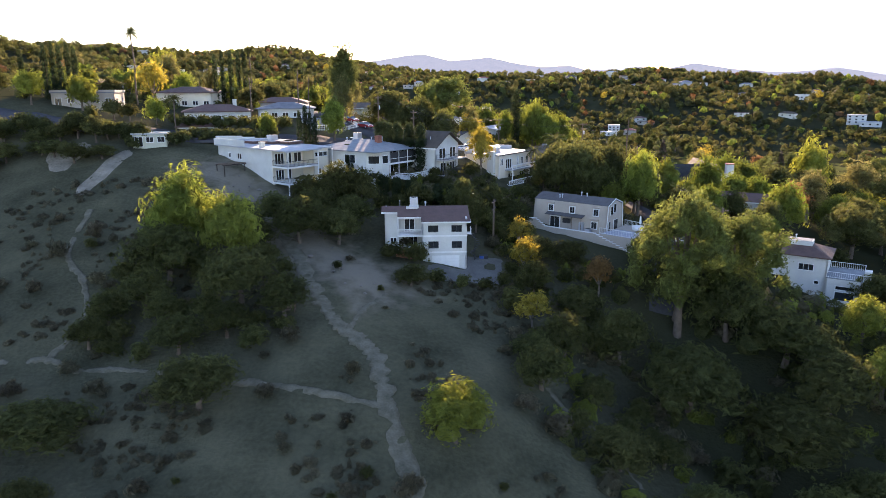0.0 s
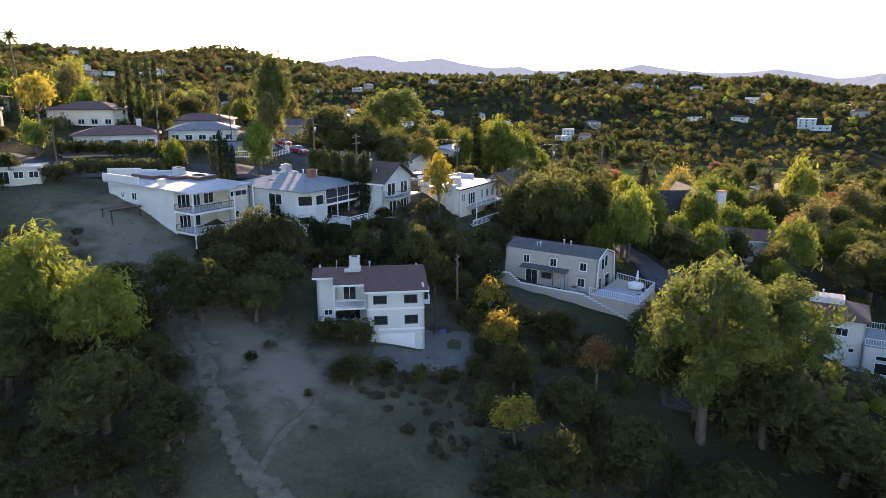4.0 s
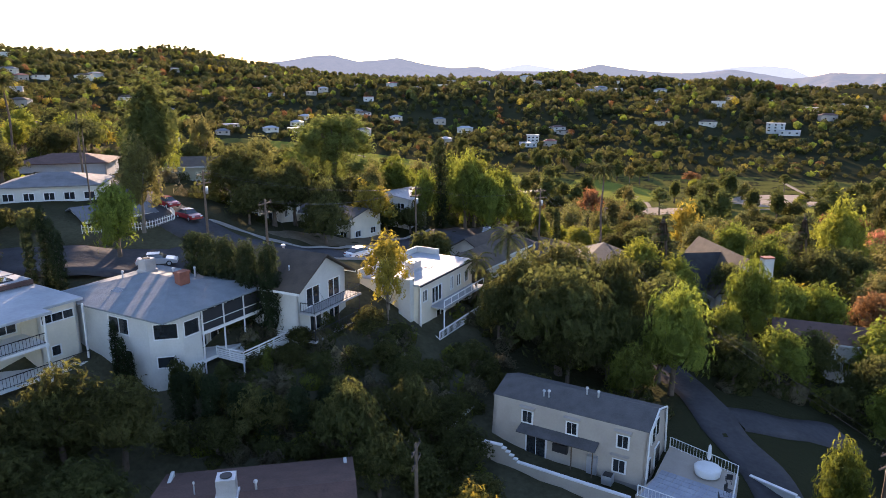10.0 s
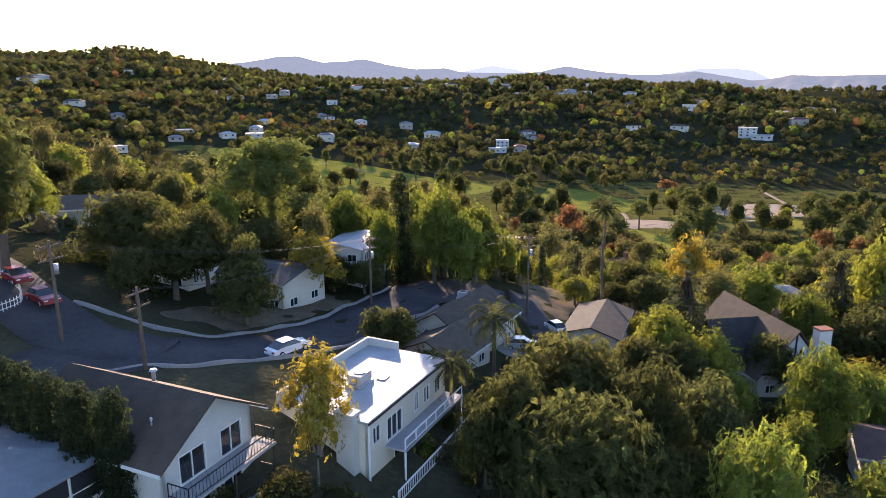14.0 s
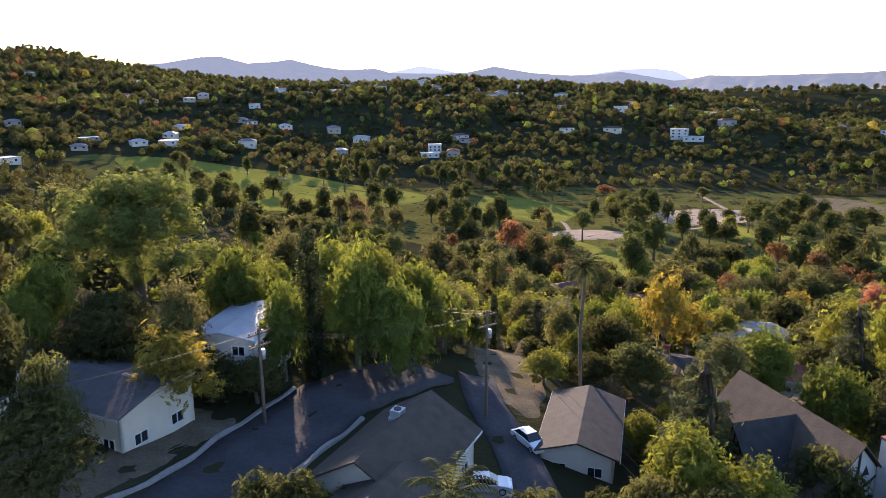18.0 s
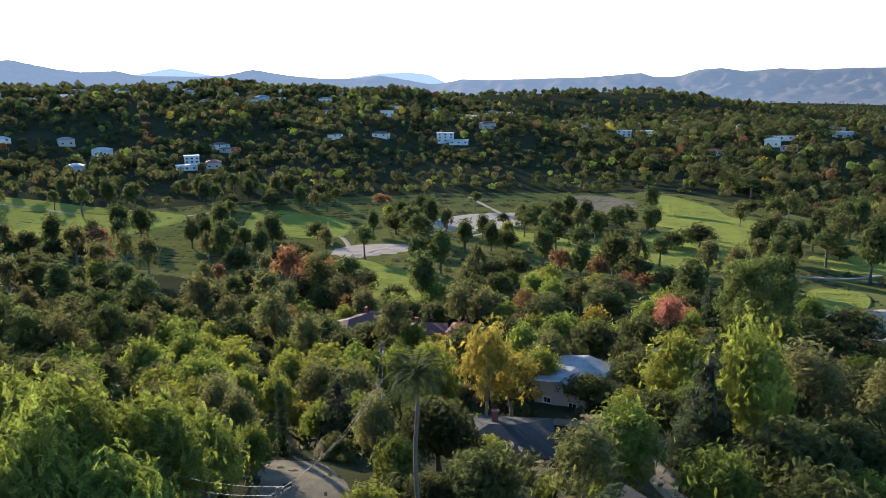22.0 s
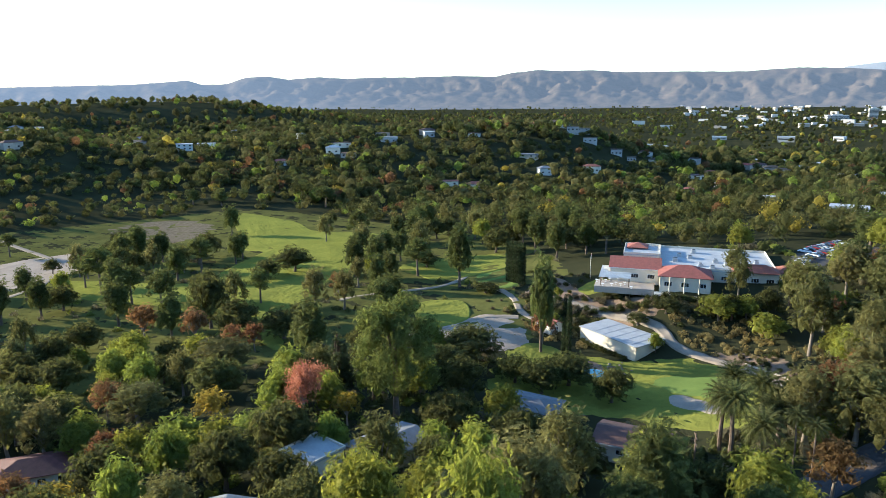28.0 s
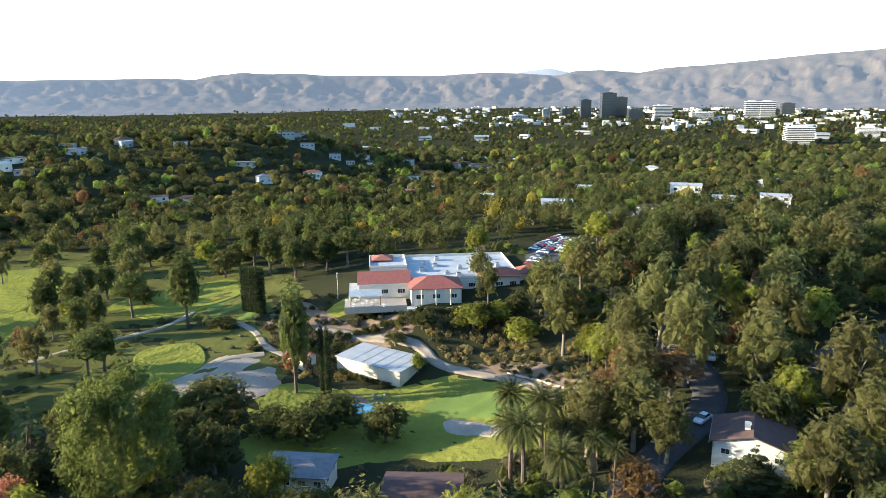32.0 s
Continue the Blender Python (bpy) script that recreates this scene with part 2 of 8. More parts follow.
L_LIME = leaf("lime_green_leaves", (0.172, 0.182, 0.034), (0.102, 0.111, 0.024), 0.2)
L_RUST = leaf("rusty_leaves", (0.165, 0.098, 0.042), (0.10, 0.064, 0.030), 0.3)
L_CORAL = leaf("coral_red_leaves", (0.36, 0.185, 0.105), (0.27, 0.138, 0.08), 0.1)
L_PALM = leaf("palm_fronds", (0.090, 0.098, 0.036), (0.045, 0.050, 0.020), 0.2, False)
L_TALL = leaf("tall_pine_needles", (0.115, 0.135, 0.038), (0.065, 0.08, 0.025), 0.1)
L_BANK = leaf("bank_shrub_leaves", (0.175, 0.140, 0.062), (0.095, 0.085, 0.036), 0.3)
L_SAGE = leaf("sage_scrub", (0.11, 0.098, 0.06), (0.062, 0.058, 0.036), 0.3)

# ---- landform: smooth surface through spot heights of the spur, the valley and the far hills (x, y, z) ----
SPUR = [(-60, 30, -40), (0, 30, -46), (50, 30, -56), (0, 60, -38.5), (2, 70, -35), (-10, 80, -31.3), (-20, 86, -29.3), (-20, 101, -26.6),
        (4, 106, -29.7), (11, 108, -30.2), (-38, 62, -38), (-47, 80, -33.5), (-60, 100, -27), (-75, 135, -14.5), (-37, 104, -25.5), (30, 85, -42),
        (42, 64, -49), (20, 106, -29.6), (32, 101, -32.2), (20, 124, -26.4), (33, 122, -26.4), (-5, 115, -26.5), (-12, 121, -23.5), (-5, 130, -21),
        (8, 130, -23.5), (-22, 129, -20.8), (-42, 128, -17.5), (-110, 90, -26), (-62, 137, -13.5)]
TERRACE = [(-28, 147, -13.2), (-8, 149, -13.8), (6, 138, -20), (5, 154, -14.8), (18, 148, -22), (14, 162, -16.9), (-50, 150, -12), (-20, 154, -13),
           (0, 160, -15), (6, 166, -17), (20, 172, -19.7), (33, 176, -22.3), (40, 184, -23.8), (45, 209, -24.8), (40, 160, -26), (66, 178, -29),
           (66, 116, -36.8), (55, 92, -36), (62, 150, -29), (48, 128, -28), (95, 198, -34), (82, 222, -38), (112, 228, -41), (60, 217, -31),
           (16, 200, -18), (0, 190, -17), (-20, 176, -9.5), (-60, 170, -8), (-60, 205, -6), (-100, 156, -5.5), (-135, 152, -5), (-80, 153, -8.5), (-110, 186, -3.5), (-86, 174, -5.5), (-110, 220, -3), (-92, 128, -20.5), (-79, 119, -22), (-120, 124, -20)]
VALLEY = [(50, 240, -35), (60, 300, -50), (120, 305, -56), (100, 265, -47), (140, 238, -45.5), (160, 254, -49), (5, 235, -20), (-30, 262, -16),
          (-100, 300, -12), (0, 330, -44), (60, 400, -60), (164, 391, -63), (176, 460, -67), (100, 520, -66), (0, 500, -58), (-150, 450, -40),
          (260, 420, -64), (300, 330, -60), (262, 232, -56), (304, 250, -56), (390, 300, -61), (215, 183, -58), (245, 200, -58.5), (230, 222, -58),
          (200, 250, -55), (178, 192, -55), (150, 165, -47.5), (285, 175, -46.5), (300, 205, -48.5), (317, 137, -42), (345, 170, -46)]
EASTSIDE = [(268, 185, -48), (252, 165, -54), (190, 134, -45), (178, 122, -47), (160, 140, -47), (125, 150, -43), (150, 90, -46), (210, 80, -42),
            (260, 95, -38), (320, 70, -42), (442, 107, -48), (100, 115, -42), (110, 50, -50), (150, -60, -60), (560, 20, -52), (640, -80, -62),
            (446, 758, -46), (197, 809, -53), (291, 805, -43), (634, 679, -44), (869, 268, -60), (476, 395, -68), (620, 166, -73), (300, 600, -68),
            (450, 560, -66), (0, 700, -58), (-200, 750, -30), (900, 330, -38)]
FAR = [(450, 1150, 3), (620, 1080, -10), (118, 1230, 6), (842, 860, -52), (873, 969, -54), (251, 211, -58.3), (258, 203, -57.5), (-132, 1220, 6), (-524, 1080, 42), (-424, 690, 32), 
       (1180, 1130, -6), (1000, 0, -84), (1500, -240, -86), (1600, 700, -84), (1150, 420, -78), (2600, 0, -84),
       (2600, 2000, -70), (4800, 0, -52), (4800, 4800, -40), (0, 4800, -20), (-4800, 4800, 20), (-4800, 0, -30), (-1200, 0, -40), (0, -1200, -70),
       (0, -4800, -90), (4800, -4800, -52), (-4800, -4800, -40), (1300, -1500, -86), (-900, 1400, 60), (2200, 1500, -70), (100, 3200, 10)]
SKYLINE = [(-1632, 1703, 80), (-1381, 1914, 84), (-1175, 2048, 90), (-1030, 2125, 86), (-903, 2183, 94), (-765, 2235, 71), (-648, 2272, 86), (-513, 2306, 108), (-424, 2324, 90), (-327, 2340, 65), (-184, 2356, 39), (-41, 2363, 22), (123, 2360, 2), (327, 2340, -11), (648, 2272, -11), (-617, 862, 33), (-882, 1227, 49), (-658, 1361, 43), (-363, 1468, 33), (-131, 1507, 7), (-1408, 2662, 91), (-624, 2947, 85), (0, 3013, 2), (374, 1774, -14), (732, 1657, -20), (1234, 1712, -24), (1654, 1611, -35)]
SPOTS = np.array(SPUR + TERRACE + VALLEY + EASTSIDE + FAR + SKYLINE, float)


def _kernel(r2):
    return 0.5 * r2 * np.log(r2 + 1e-12)


def _fit_surface():
    p = SPOTS[:, :2] / 100
    n = len(p)
    k = _kernel(((p[:, None] - p[None]) ** 2).sum(2)) + np.eye(n) * 0.002
    q = np.c_[np.ones(n), p]
    a = np.block([[k, q], [q.T, np.zeros((3, 3))]])
    return np.linalg.solve(a, np.r_[SPOTS[:, 2], np.zeros(3)])


SURFACE = _fit_surface()


def heights(xy):
    """Ground heights at an array of (x, y)."""
    xy = np.asarray(xy, float).reshape(-1, 2)
    out = np.empty(len(xy))
    p = SPOTS[:, :2] / 100
    for i in range(0, len(xy), 20000):
        s = xy[i:i + 20000] / 100
        r2 = ((s[:, None] - p[None]) ** 2).sum(2)
        out[i:i + 20000] = _kernel(r2) @ SURFACE[:-3] + SURFACE[-3] + s @ SURFACE[-2:]
    x, y = xy[:, 0], xy[:, 1]
    far = np.clip((np.hypot(x - 50, y - 150) - 350) / 600, 0, 1)
    out += 0.22 * np.sin(x * 0.31 + 1.3 * np.sin(y * 0.17)) * np.sin(y * 0.27 + 0.8) + 0.12 * np.sin(x * 0.83 + y * 0.61)
    out += far * (7 * np.sin(x * 0.011 + 1.1 * np.sin(y * 0.007)) * np.sin(y * 0.013) + 3 * np.sin(x * 0.031 - y * 0.027)) * np.where(x > 950, 0.25, 1)
    return out


def ground_z(x, y):
    return float(heights([(x, y)])[0])


def link_mesh(name, verts, faces, material, parent=None, smooth=False):
    me = bpy.data.meshes.new(name)
    me.from_pydata([tuple(v) for v in verts], [], [tuple(f) for f in faces])
    me.materials.append(material)
    if smooth:
        me.shade_smooth()
    ob = new(name, me)
    ob.parent = parent
    return ob


def stations(lo, hi, c0, c1, step, grow=1.16):
    out = list(np.arange(c0, c1 + step, step))
    d, v = step, out[-1]
    while v < hi:
        d *= grow
        v += min(d, 140)
        out.append(min(v, hi))
    d, v = step, out[0]
    while v > lo:
        d *= grow
        v -= min(d, 140)
        out.insert(0, max(v, lo))
    return np.array(out)


gx, gy = stations(-4850, 4850, -90, 480, 3.0), stations(-4850, 4850, 30, 640, 3.0)
mx, my = np.meshgrid(gx, gy)
gxy = np.c_[mx.ravel(), my.ravel()]
nx, ny = len(gx), len(gy)
idx = np.arange(nx * ny).reshape(ny, nx)
quads = np.stack([idx[:-1, :-1], idx[:-1, 1:], idx[1:, 1:], idx[1:, :-1]], -1).reshape(-1, 4)
ground = link_mesh("ground", np.c_[gxy, heights(gxy)], quads.tolist(), GROUND, smooth=True)
tagged(ground, "dry grassy hillside falling to a wooded valley", "ground", kind="structure")


def smooth_line(pts, n=5, closed=False):
    """Catmull-Rom points along a line in plan."""
    p = [np.array(q, float) for q in pts]
    out, m = [], len(p)
    for i in range(m if closed else m - 1):
        a, b, c, d = (p[(i - 1) % m], p[i], p[(i + 1) % m], p[(i + 2) % m]) if closed else (p[max(i - 1, 0)], p[i], p[i + 1], p[min(i + 2, m - 1)])
        for k in range(n):
            t = k / n
            out.append(0.5 * (2 * b + (c - a) * t + (2 * a - 5 * b + 4 * c - d) * t * t + (3 * b - a - 3 * c + d) * t ** 3))
    if not closed:
        out.append(p[-1])
    return np.array(out)


KEEP_CLEAR = []


def drape_area(name, outline, material, label, lift=0.12, rings=9, clear=True, category="ground"):
    """A patch of ground cover lying on the land inside a smooth outline."""
    o = smooth_line(outline, 6, True)
    c = o.mean(0)
    n = len(o)
    xy = np.concatenate([[c]] + [c + (o - c) * (k / rings) for k in range(1, rings + 1)])
    z = heights(xy) + lift
    z[-n:] -= lift + 0.12
    F = [(0, 1 + i, 1 + (i + 1) % n) for i in range(n)]
    for k in range(rings - 1):
        for i in range(n):
            a, b = 1 + k * n + i, 1 + k * n + (i + 1) % n
            F.append((a, a + n, b + n, b))
    ob = link_mesh(name, np.c_[xy, z], F, material, smooth=True)
    tagged(ob, label, category, kind="structure")
    if clear:
        KEEP_CLEAR.append((o, None))
    return ob


def drape_strip(name, pts, width, material, label, lift=0.12, clear=1.5, category="road", ragged=0.0):
    """A road or path that follows the land; ragged: how far its edges stray, as a share of the width."""
    c = smooth_line(pts, 28 if ragged else 8)
    stray = np.random.default_rng(len(pts)).normal(0, ragged, (2, len(c)))
    stray = (stray + np.roll(stray, 1, 1) + np.roll(stray, 2, 1)) / 1.8
    d = np.gradient(c, axis=0)
    d /= np.linalg.norm(d, axis=1)[:, None]
    nrm = np.c_[-d[:, 1], d[:, 0]]
    V = []
    rows_n = (-1.0, -0.97, -0.5, 0.0, 0.5, 0.97, 1.0)
    mid = heights(c)
    for k in rows_n:
        xy = c + nrm * width / 2 * k * (1 + stray[int(k > 0)])[:, None]
        h = np.maximum(heights(xy), mid - 0.25) * 0.5 + mid * 0.5 if width > 3 else heights(xy)
        h = np.maximum(h, heights(xy))
        V.append(np.c_[xy, h + lift - (0.45 + lift if abs(k) == 1 else 0)])
    n = len(c)
    V = np.concatenate(V)
    F = [(j * n + i, (j + 1) * n + i, (j + 1) * n + i + 1, j * n + i + 1) for j in range(len(rows_n) - 1) for i in range(n - 1)]
    ob = link_mesh(name, V, [f[::-1] for f in F], material, smooth=True)
    tagged(ob, label, category, kind="structure")
    if clear:
        KEEP_CLEAR.append((c, width / 2 + clear))
    return ob


def is_clear(x, y, margin=0.0):
    """True where neither paths, lawns nor roads lie."""
    for o, r in KEEP_CLEAR:
        if r is None:
            if abs(o[:, 0].mean() - x) > 160 or abs(o[:, 1].mean() - y) > 160:
                continue
            a, b = o, np.roll(o, -1, 0)
            hit = ((a[:, 1] > y) != (b[:, 1] > y)) & (x < (b[:, 0] - a[:, 0]) * (y - a[:, 1]) / (b[:, 1] - a[:, 1] + 1e-9) + a[:, 0])
            if hit.sum() % 2:
                return False
        elif np.hypot(o[:, 0] - x, o[:, 1] - y).min() < r + margin:
            return False
    return True


ROUGH = mat("rough_grass", (0.120, 0.122, 0.036), (0.058, 0.060, 0.021), 16, 1.0, bump=0.15, fine=7, spec=0.0)
MULCH = mat("brown_mulch", (0.235, 0.165, 0.11), (0.11, 0.08, 0.055), 4, 0.95, bump=0.4)
TRAIL = mat("trodden_earth", (0.165, 0.150, 0.110), (0.075, 0.072, 0.048), 1.1, 1.0, bump=0.5, fine=5, spec=0.0)
# dry spur: foot trails and the bare wash down from the ridge
drape_strip("trail", [(-2, 56), (-6, 69), (-8, 77), (-11, 81), (-15, 86), (-18, 93), (-24, 106), (-33, 121)], 2.0, TRAIL, "pale trodden foot trail on a dry hillside", 0.1, .6, "path", .3)
drape_strip("trail", [(-8, 94), (-11, 87), (-12, 82)], 0.75, TRAIL, "narrow foot trail on a dry hillside", 0.1, .5, "path", .3)
drape_strip("trail", [(-66, 82), (-54, 79.5), (-49, 80), (-44, 78), (-36, 77), (-22, 73), (-11, 70), (-6, 69)], 0.83, TRAIL, "narrow foot trail across a dry slope", 0.1, .5, "path", .3)
drape_strip("trail", [(-49, 80), (-48, 88), (-52, 96), (-58, 104), (-60, 116)], 0.90, TRAIL, "narrow foot trail up a dry slope", 0.1, .5, "path", .3)
drape_strip("trail", [(13, 80), (15, 77), (19, 75), (22, 68)], 0.68, TRAIL, "narrow foot trail in a ravine", 0.1, .3, "path", .3)
PALE_EARTH = mat("eroded_pale_earth", (0.30, 0.265, 0.205), (0.13, 0.115, 0.088), 3.0, 1.0, bump=0.9, fine=5, spec=0.0)
drape_area("eroded_cliff", [(-75, 131), (-78.5, 137), (-78, 141.5), (-75.5, 139.5), (-73, 142), (-69.5, 138.2), (-70.5, 134.5), (-71.5, 130.5)], PALE_EARTH, "pale eroded cliff face below a ridge", 0.1, 7)
drape_area("eroded_cliff", [(-64.7, 136), (-63.2, 139.2), (-61, 136), (-62, 128), (-63.6, 121.5), (-66.2, 123), (-65, 130)], PALE_EARTH, "pale eroded gully on a dry spur", 0.1, 6)
# streets, lanes and drives
drape_strip("street", [(-130, 158), (-90, 152), (-60, 150.5), (-40, 150.5), (-22, 152), (-11, 157), (-2, 161.5), (4.5, 166.5), (10, 174), (15.5, 182.5), (21, 189.5), (27, 195), (34, 200)], 8.2, ASPHALT, "grey asphalt residential street", 0.14)
drape_area("road_bank", [(-9, 169.3), (-4.5, 169), (-.5, 170), (3.6, 174.2), (9, 182), (13, 187.5), (9, 190.5), (2.5, 185.5), (-2.2, 178), (-8, 172.5)], DIRT, "steep bare earth bank above a street", 0.1, 7, False)
for side in ([(-16, 167.8), (-11, 166.6), (-7, 165.8), (-2.5, 166.6), (1.2, 170.2), (6.6, 177), (12.1, 185.4), (18, 192.5)], [(-11, 153.4), (-4, 156), (3, 159.8), (8, 163.6), (13.4, 171.2), (18.9, 179.8), (24, 186.2)]):
    drape_strip("kerb", side, 0.4, CONCRETE, "pale concrete kerb beside a street", 0.26, 0, "kerb")
drape_strip("street", [(-48, 196), (-34, 182), (-22, 169), (-14, 161.5), (-6, 159)], 7.0, ASPHALT, "grey asphalt side street", 0.17)
drape_strip("lane", [(40, 200), (38.5, 191), (38.5, 184), (37.5, 176), (38, 168), (41, 150), (42, 138), (41, 128), (41, 120), (39, 113), (35, 105), (33, 98)], 4.6, ASPHALT, "narrow asphalt lane", 0.13)
drape_strip("lane", [(57, 131), (50, 131), (44, 131.5)], 5.0, ASPHALT, "dark drive off a lane", 0.16)
drape_area("driveway", [(29, 178), (33, 178), (37, 174), (37, 168), (33, 170), (29, 174)], CONCRETE, "pale concrete driveway", 0.15, 5)
drape_area("driveway", [(3.6, 112.5), (9, 113), (10.5, 108), (9, 103.5), (3, 102.4), (-2, 102.5), (-2.6, 106.5), (1, 107.2), (3.6, 108)], OLD_CONCRETE, "worn concrete drive in front of a garage", 0.12, 6)
drape_area("dirt_lot", [(41, 191), (44, 189.5), (48, 196), (52, 206), (55, 222), (49, 224), (44, 213), (40, 199)], DIRT, "dry grassy lot", 0.1, 8)
drape_strip("road", [(330, 60), (290, 88), (255, 112), (232, 124), (217, 125), (199, 129), (189, 136), (181, 146), (171, 155), (155, 170), (140, 190), (128, 205)], 7.0, ASPHALT, "asphalt valley road", 0.14)
drape_strip("road", [(204, 112), (211, 98), (216, 84), (222, 60), (232, 20)], 6.0, ASPHALT, "asphalt valley side road", 0.14)
drape_strip("lane", [(84, 190), (87, 195.5), (92, 203), (96, 211), (99, 220), (97, 226)], 3.4, DIRT, "bare earth lane between gardens", 0.14, .8)
drape_area("driveway", [(174, 149), (178, 147), (181, 152), (177, 156)], MULCH, "red-brown paved drive", 0.17, 4)
# golf course
COURSE_OUTLINE = [(118, 340), (150, 315), (196, 288), (232, 245), (250, 222), (330, 232), (410, 300), (465, 440), (430, 530), (250, 610), (90, 650), (-70, 750), (-120, 700), (10, 530), (105, 420)]
drape_area("rough", COURSE_OUTLINE, ROUGH, "rough grass of the golf course", 0.12, 90, False)
for pts in ([(147, 406), (168, 431), (172, 404), (171, 364), (160, 330), (150, 336), (136, 346), (133, 360)], [(150, 531), (178, 592), (203, 572), (216, 532), (190, 489), (164, 508)],
            [(266, 440), (270, 394), (270, 357), (251, 317), (209, 289), (216, 305), (238, 350), (246, 409)], [(395, 428), (358, 345), (297, 330), (290, 352), (334, 372)],
            [(330, 298), (336, 259), (317, 252), (298, 278)], [(264, 270), (270, 255), (252, 247), (241, 258)], [(-90, 742), (-9, 748), (125, 626), (124, 575), (60, 545), (6, 551), (-51, 660)],
            [(288, 374), (392, 385), (390, 338), (313, 322), (233, 308), (250, 335)], [(448, 480), (432, 426), (400, 388), (400, 348), (350, 336), (341, 394), (380, 430)],
            [(317, 340), (330, 331), (300, 316), (290, 324)], [(320, 300), (340, 279), (344, 260), (326, 254), (315, 271), (305, 288)]):
    drape_area("fairway", pts, TURF, "bright mown golf fairway", 0.42, 30, category="lawn")
drape_area("fairway", [(242, 226), (240, 208), (238.6, 194), (242, 184), (238, 172), (226, 157), (209, 153), (200, 157), (193, 167), (196, 184), (200, 194), (194, 215), (200, 226), (222, 230)], TURF, "bright mown practice fairway", 0.18, 12, category="lawn")
drape_area("putting_green", [(226, 190), (232, 182), (229, 168), (219, 161), (213, 168), (217, 181)], GREEN, "smooth putting green", 0.26, 5, False, "lawn")
drape_area("tee", [(236, 214), (236, 203), (229, 200), (228, 212)], MULCH, "worn practice tee", 0.24, 4, False, "lawn")
drape_area("bunker", [(218, 184), (217.5, 179), (212, 173), (205, 168.5), (203, 173), (206.5, 177), (210.5, 183)], SAND, "pale sand bunker", 0.30, 5, False, "bunker")
drape_area("putting_green", [(313, 262), (316, 251), (301, 240), (287, 241), (289, 252), (300, 260)], GREEN, "smooth oval putting green", 0.26, 6, True, "lawn")
for pts, w in (([(200, 154), (214, 156), (234, 165), (244, 179), (249, 184), (256, 188), (262, 196), (267, 205), (274, 219)], 3.2), ([(254, 219), (259, 227), (265, 233), (276, 238), (286, 246)], 2.4),
               ([(326, 262), (320, 265), (297, 266), (285, 274), (276, 288), (262, 300)], 2.4), ([(259, 232), (256, 242), (247, 249), (239, 254), (228, 262)], 2.6),
               ([(200, 448), (172, 440), (150, 430), (120, 440)], 3.0), ([(125, 560), (170, 540), (190, 500), (182, 465)], 2.6), ([(330, 560), (300, 480), (262, 445), (230, 440)], 3.0), ([(0, 720), (60, 660), (110, 600), (150, 600)], 2.6)):
    drape_strip("cart_path", pts, w, CARTPATH, "tan golf cart path", 0.3, .8, "path")
drape_area("sand_lot", [(236, 255), (250, 252), (261, 241), (253, 228), (238, 224), (229, 235)], SAND, "pale sandy service yard", 0.28, 6)
drape_area("sand_lot", [(163, 451), (181, 468), (206, 450), (199, 431), (172, 433)], SAND, "pale sandy waste area", 0.28, 6)
drape_area("sand_lot", [(240, 484), (276, 508), (324, 492), (308, 456), (252, 446)], SAND, "pale sandy wash", 0.28, 6)
drape_area("sand_lot", [(386, 538), (426, 518), (406, 464), (351, 456)], DIRT, "bare construction yard", 0.28, 6)
drape_area("bunker", [(172, 388), (176, 380), (171, 374), (166, 381)], SAND, "pale sand bunker", 0.36, 4, False, "bunker")
drape_area("bunker", [(190, 520), (198, 510), (192, 503), (184, 511)], SAND, "pale sand bunker", 0.36, 4, False, "bunker")
drape_area("garden_slope", [(246, 176), (242, 157), (214, 147), (205, 152), (216, 156), (236, 163)], MULCH, "mulched garden slope with shrubs", 0.14, 6, False)
drape_area("garden_slope", [(258, 198), (266, 180), (272, 190), (275, 214), (280, 236), (300, 232), (292, 222), (276, 222), (264, 206)], MULCH, "mulched bank below the clubhouse", 0.14, 8, False)
drape_area("terrace_lawn", [(284, 218), (292, 212), (292, 206), (284, 207), (279, 213)], TURF, "small lawn beside the clubhouse", 0.3, 4, True, "lawn")
drape_area("car_park", [(302, 148), (328, 144), (352, 124), (340, 112), (312, 128)], ASPHALT, "asphalt car park", 0.2, 6)

# ---- building helpers ----
def box(bm, x0, x1, y0, y1, z0, z1):
    v = [bm.verts.new(c) for c in ((x0, y0, z0), (x1, y0, z0), (x1, y1, z0), (x0, y1, z0), (x0, y0, z1), (x1, y0, z1), (x1, y1, z1), (x0, y1, z1))]
    for f in ((3, 2, 1, 0), (4, 5, 6, 7), (0, 1, 5, 4), (1, 2, 6, 5), (2, 3, 7, 6), (3, 0, 4, 7)):
        bm.faces.new([v[i] for i in f])


def part(name, bm, material, parent, label=""):
    me = bpy.data.meshes.new(name)
    bmesh.ops.recalc_face_normals(bm, faces=bm.faces)
    bm.to_mesh(me)
    bm.free()
    me.materials.append(material)
    ob = new(name, me)
    ob.parent = parent
    if label:
        ob["label"] = label
    return ob


def box_part(name, dims, material, parent, label=""):
    bm = bmesh.new()
    box(bm, *dims)
    return part(name, bm, material, parent, label)


def thing(name, x, y, z, yaw, label, category, group="", kind=""):
    ob = new(name)
    ob.matrix_basis = pose(x, y, z, 0, 0, yaw)
    return tagged(ob, label, category, group, kind)


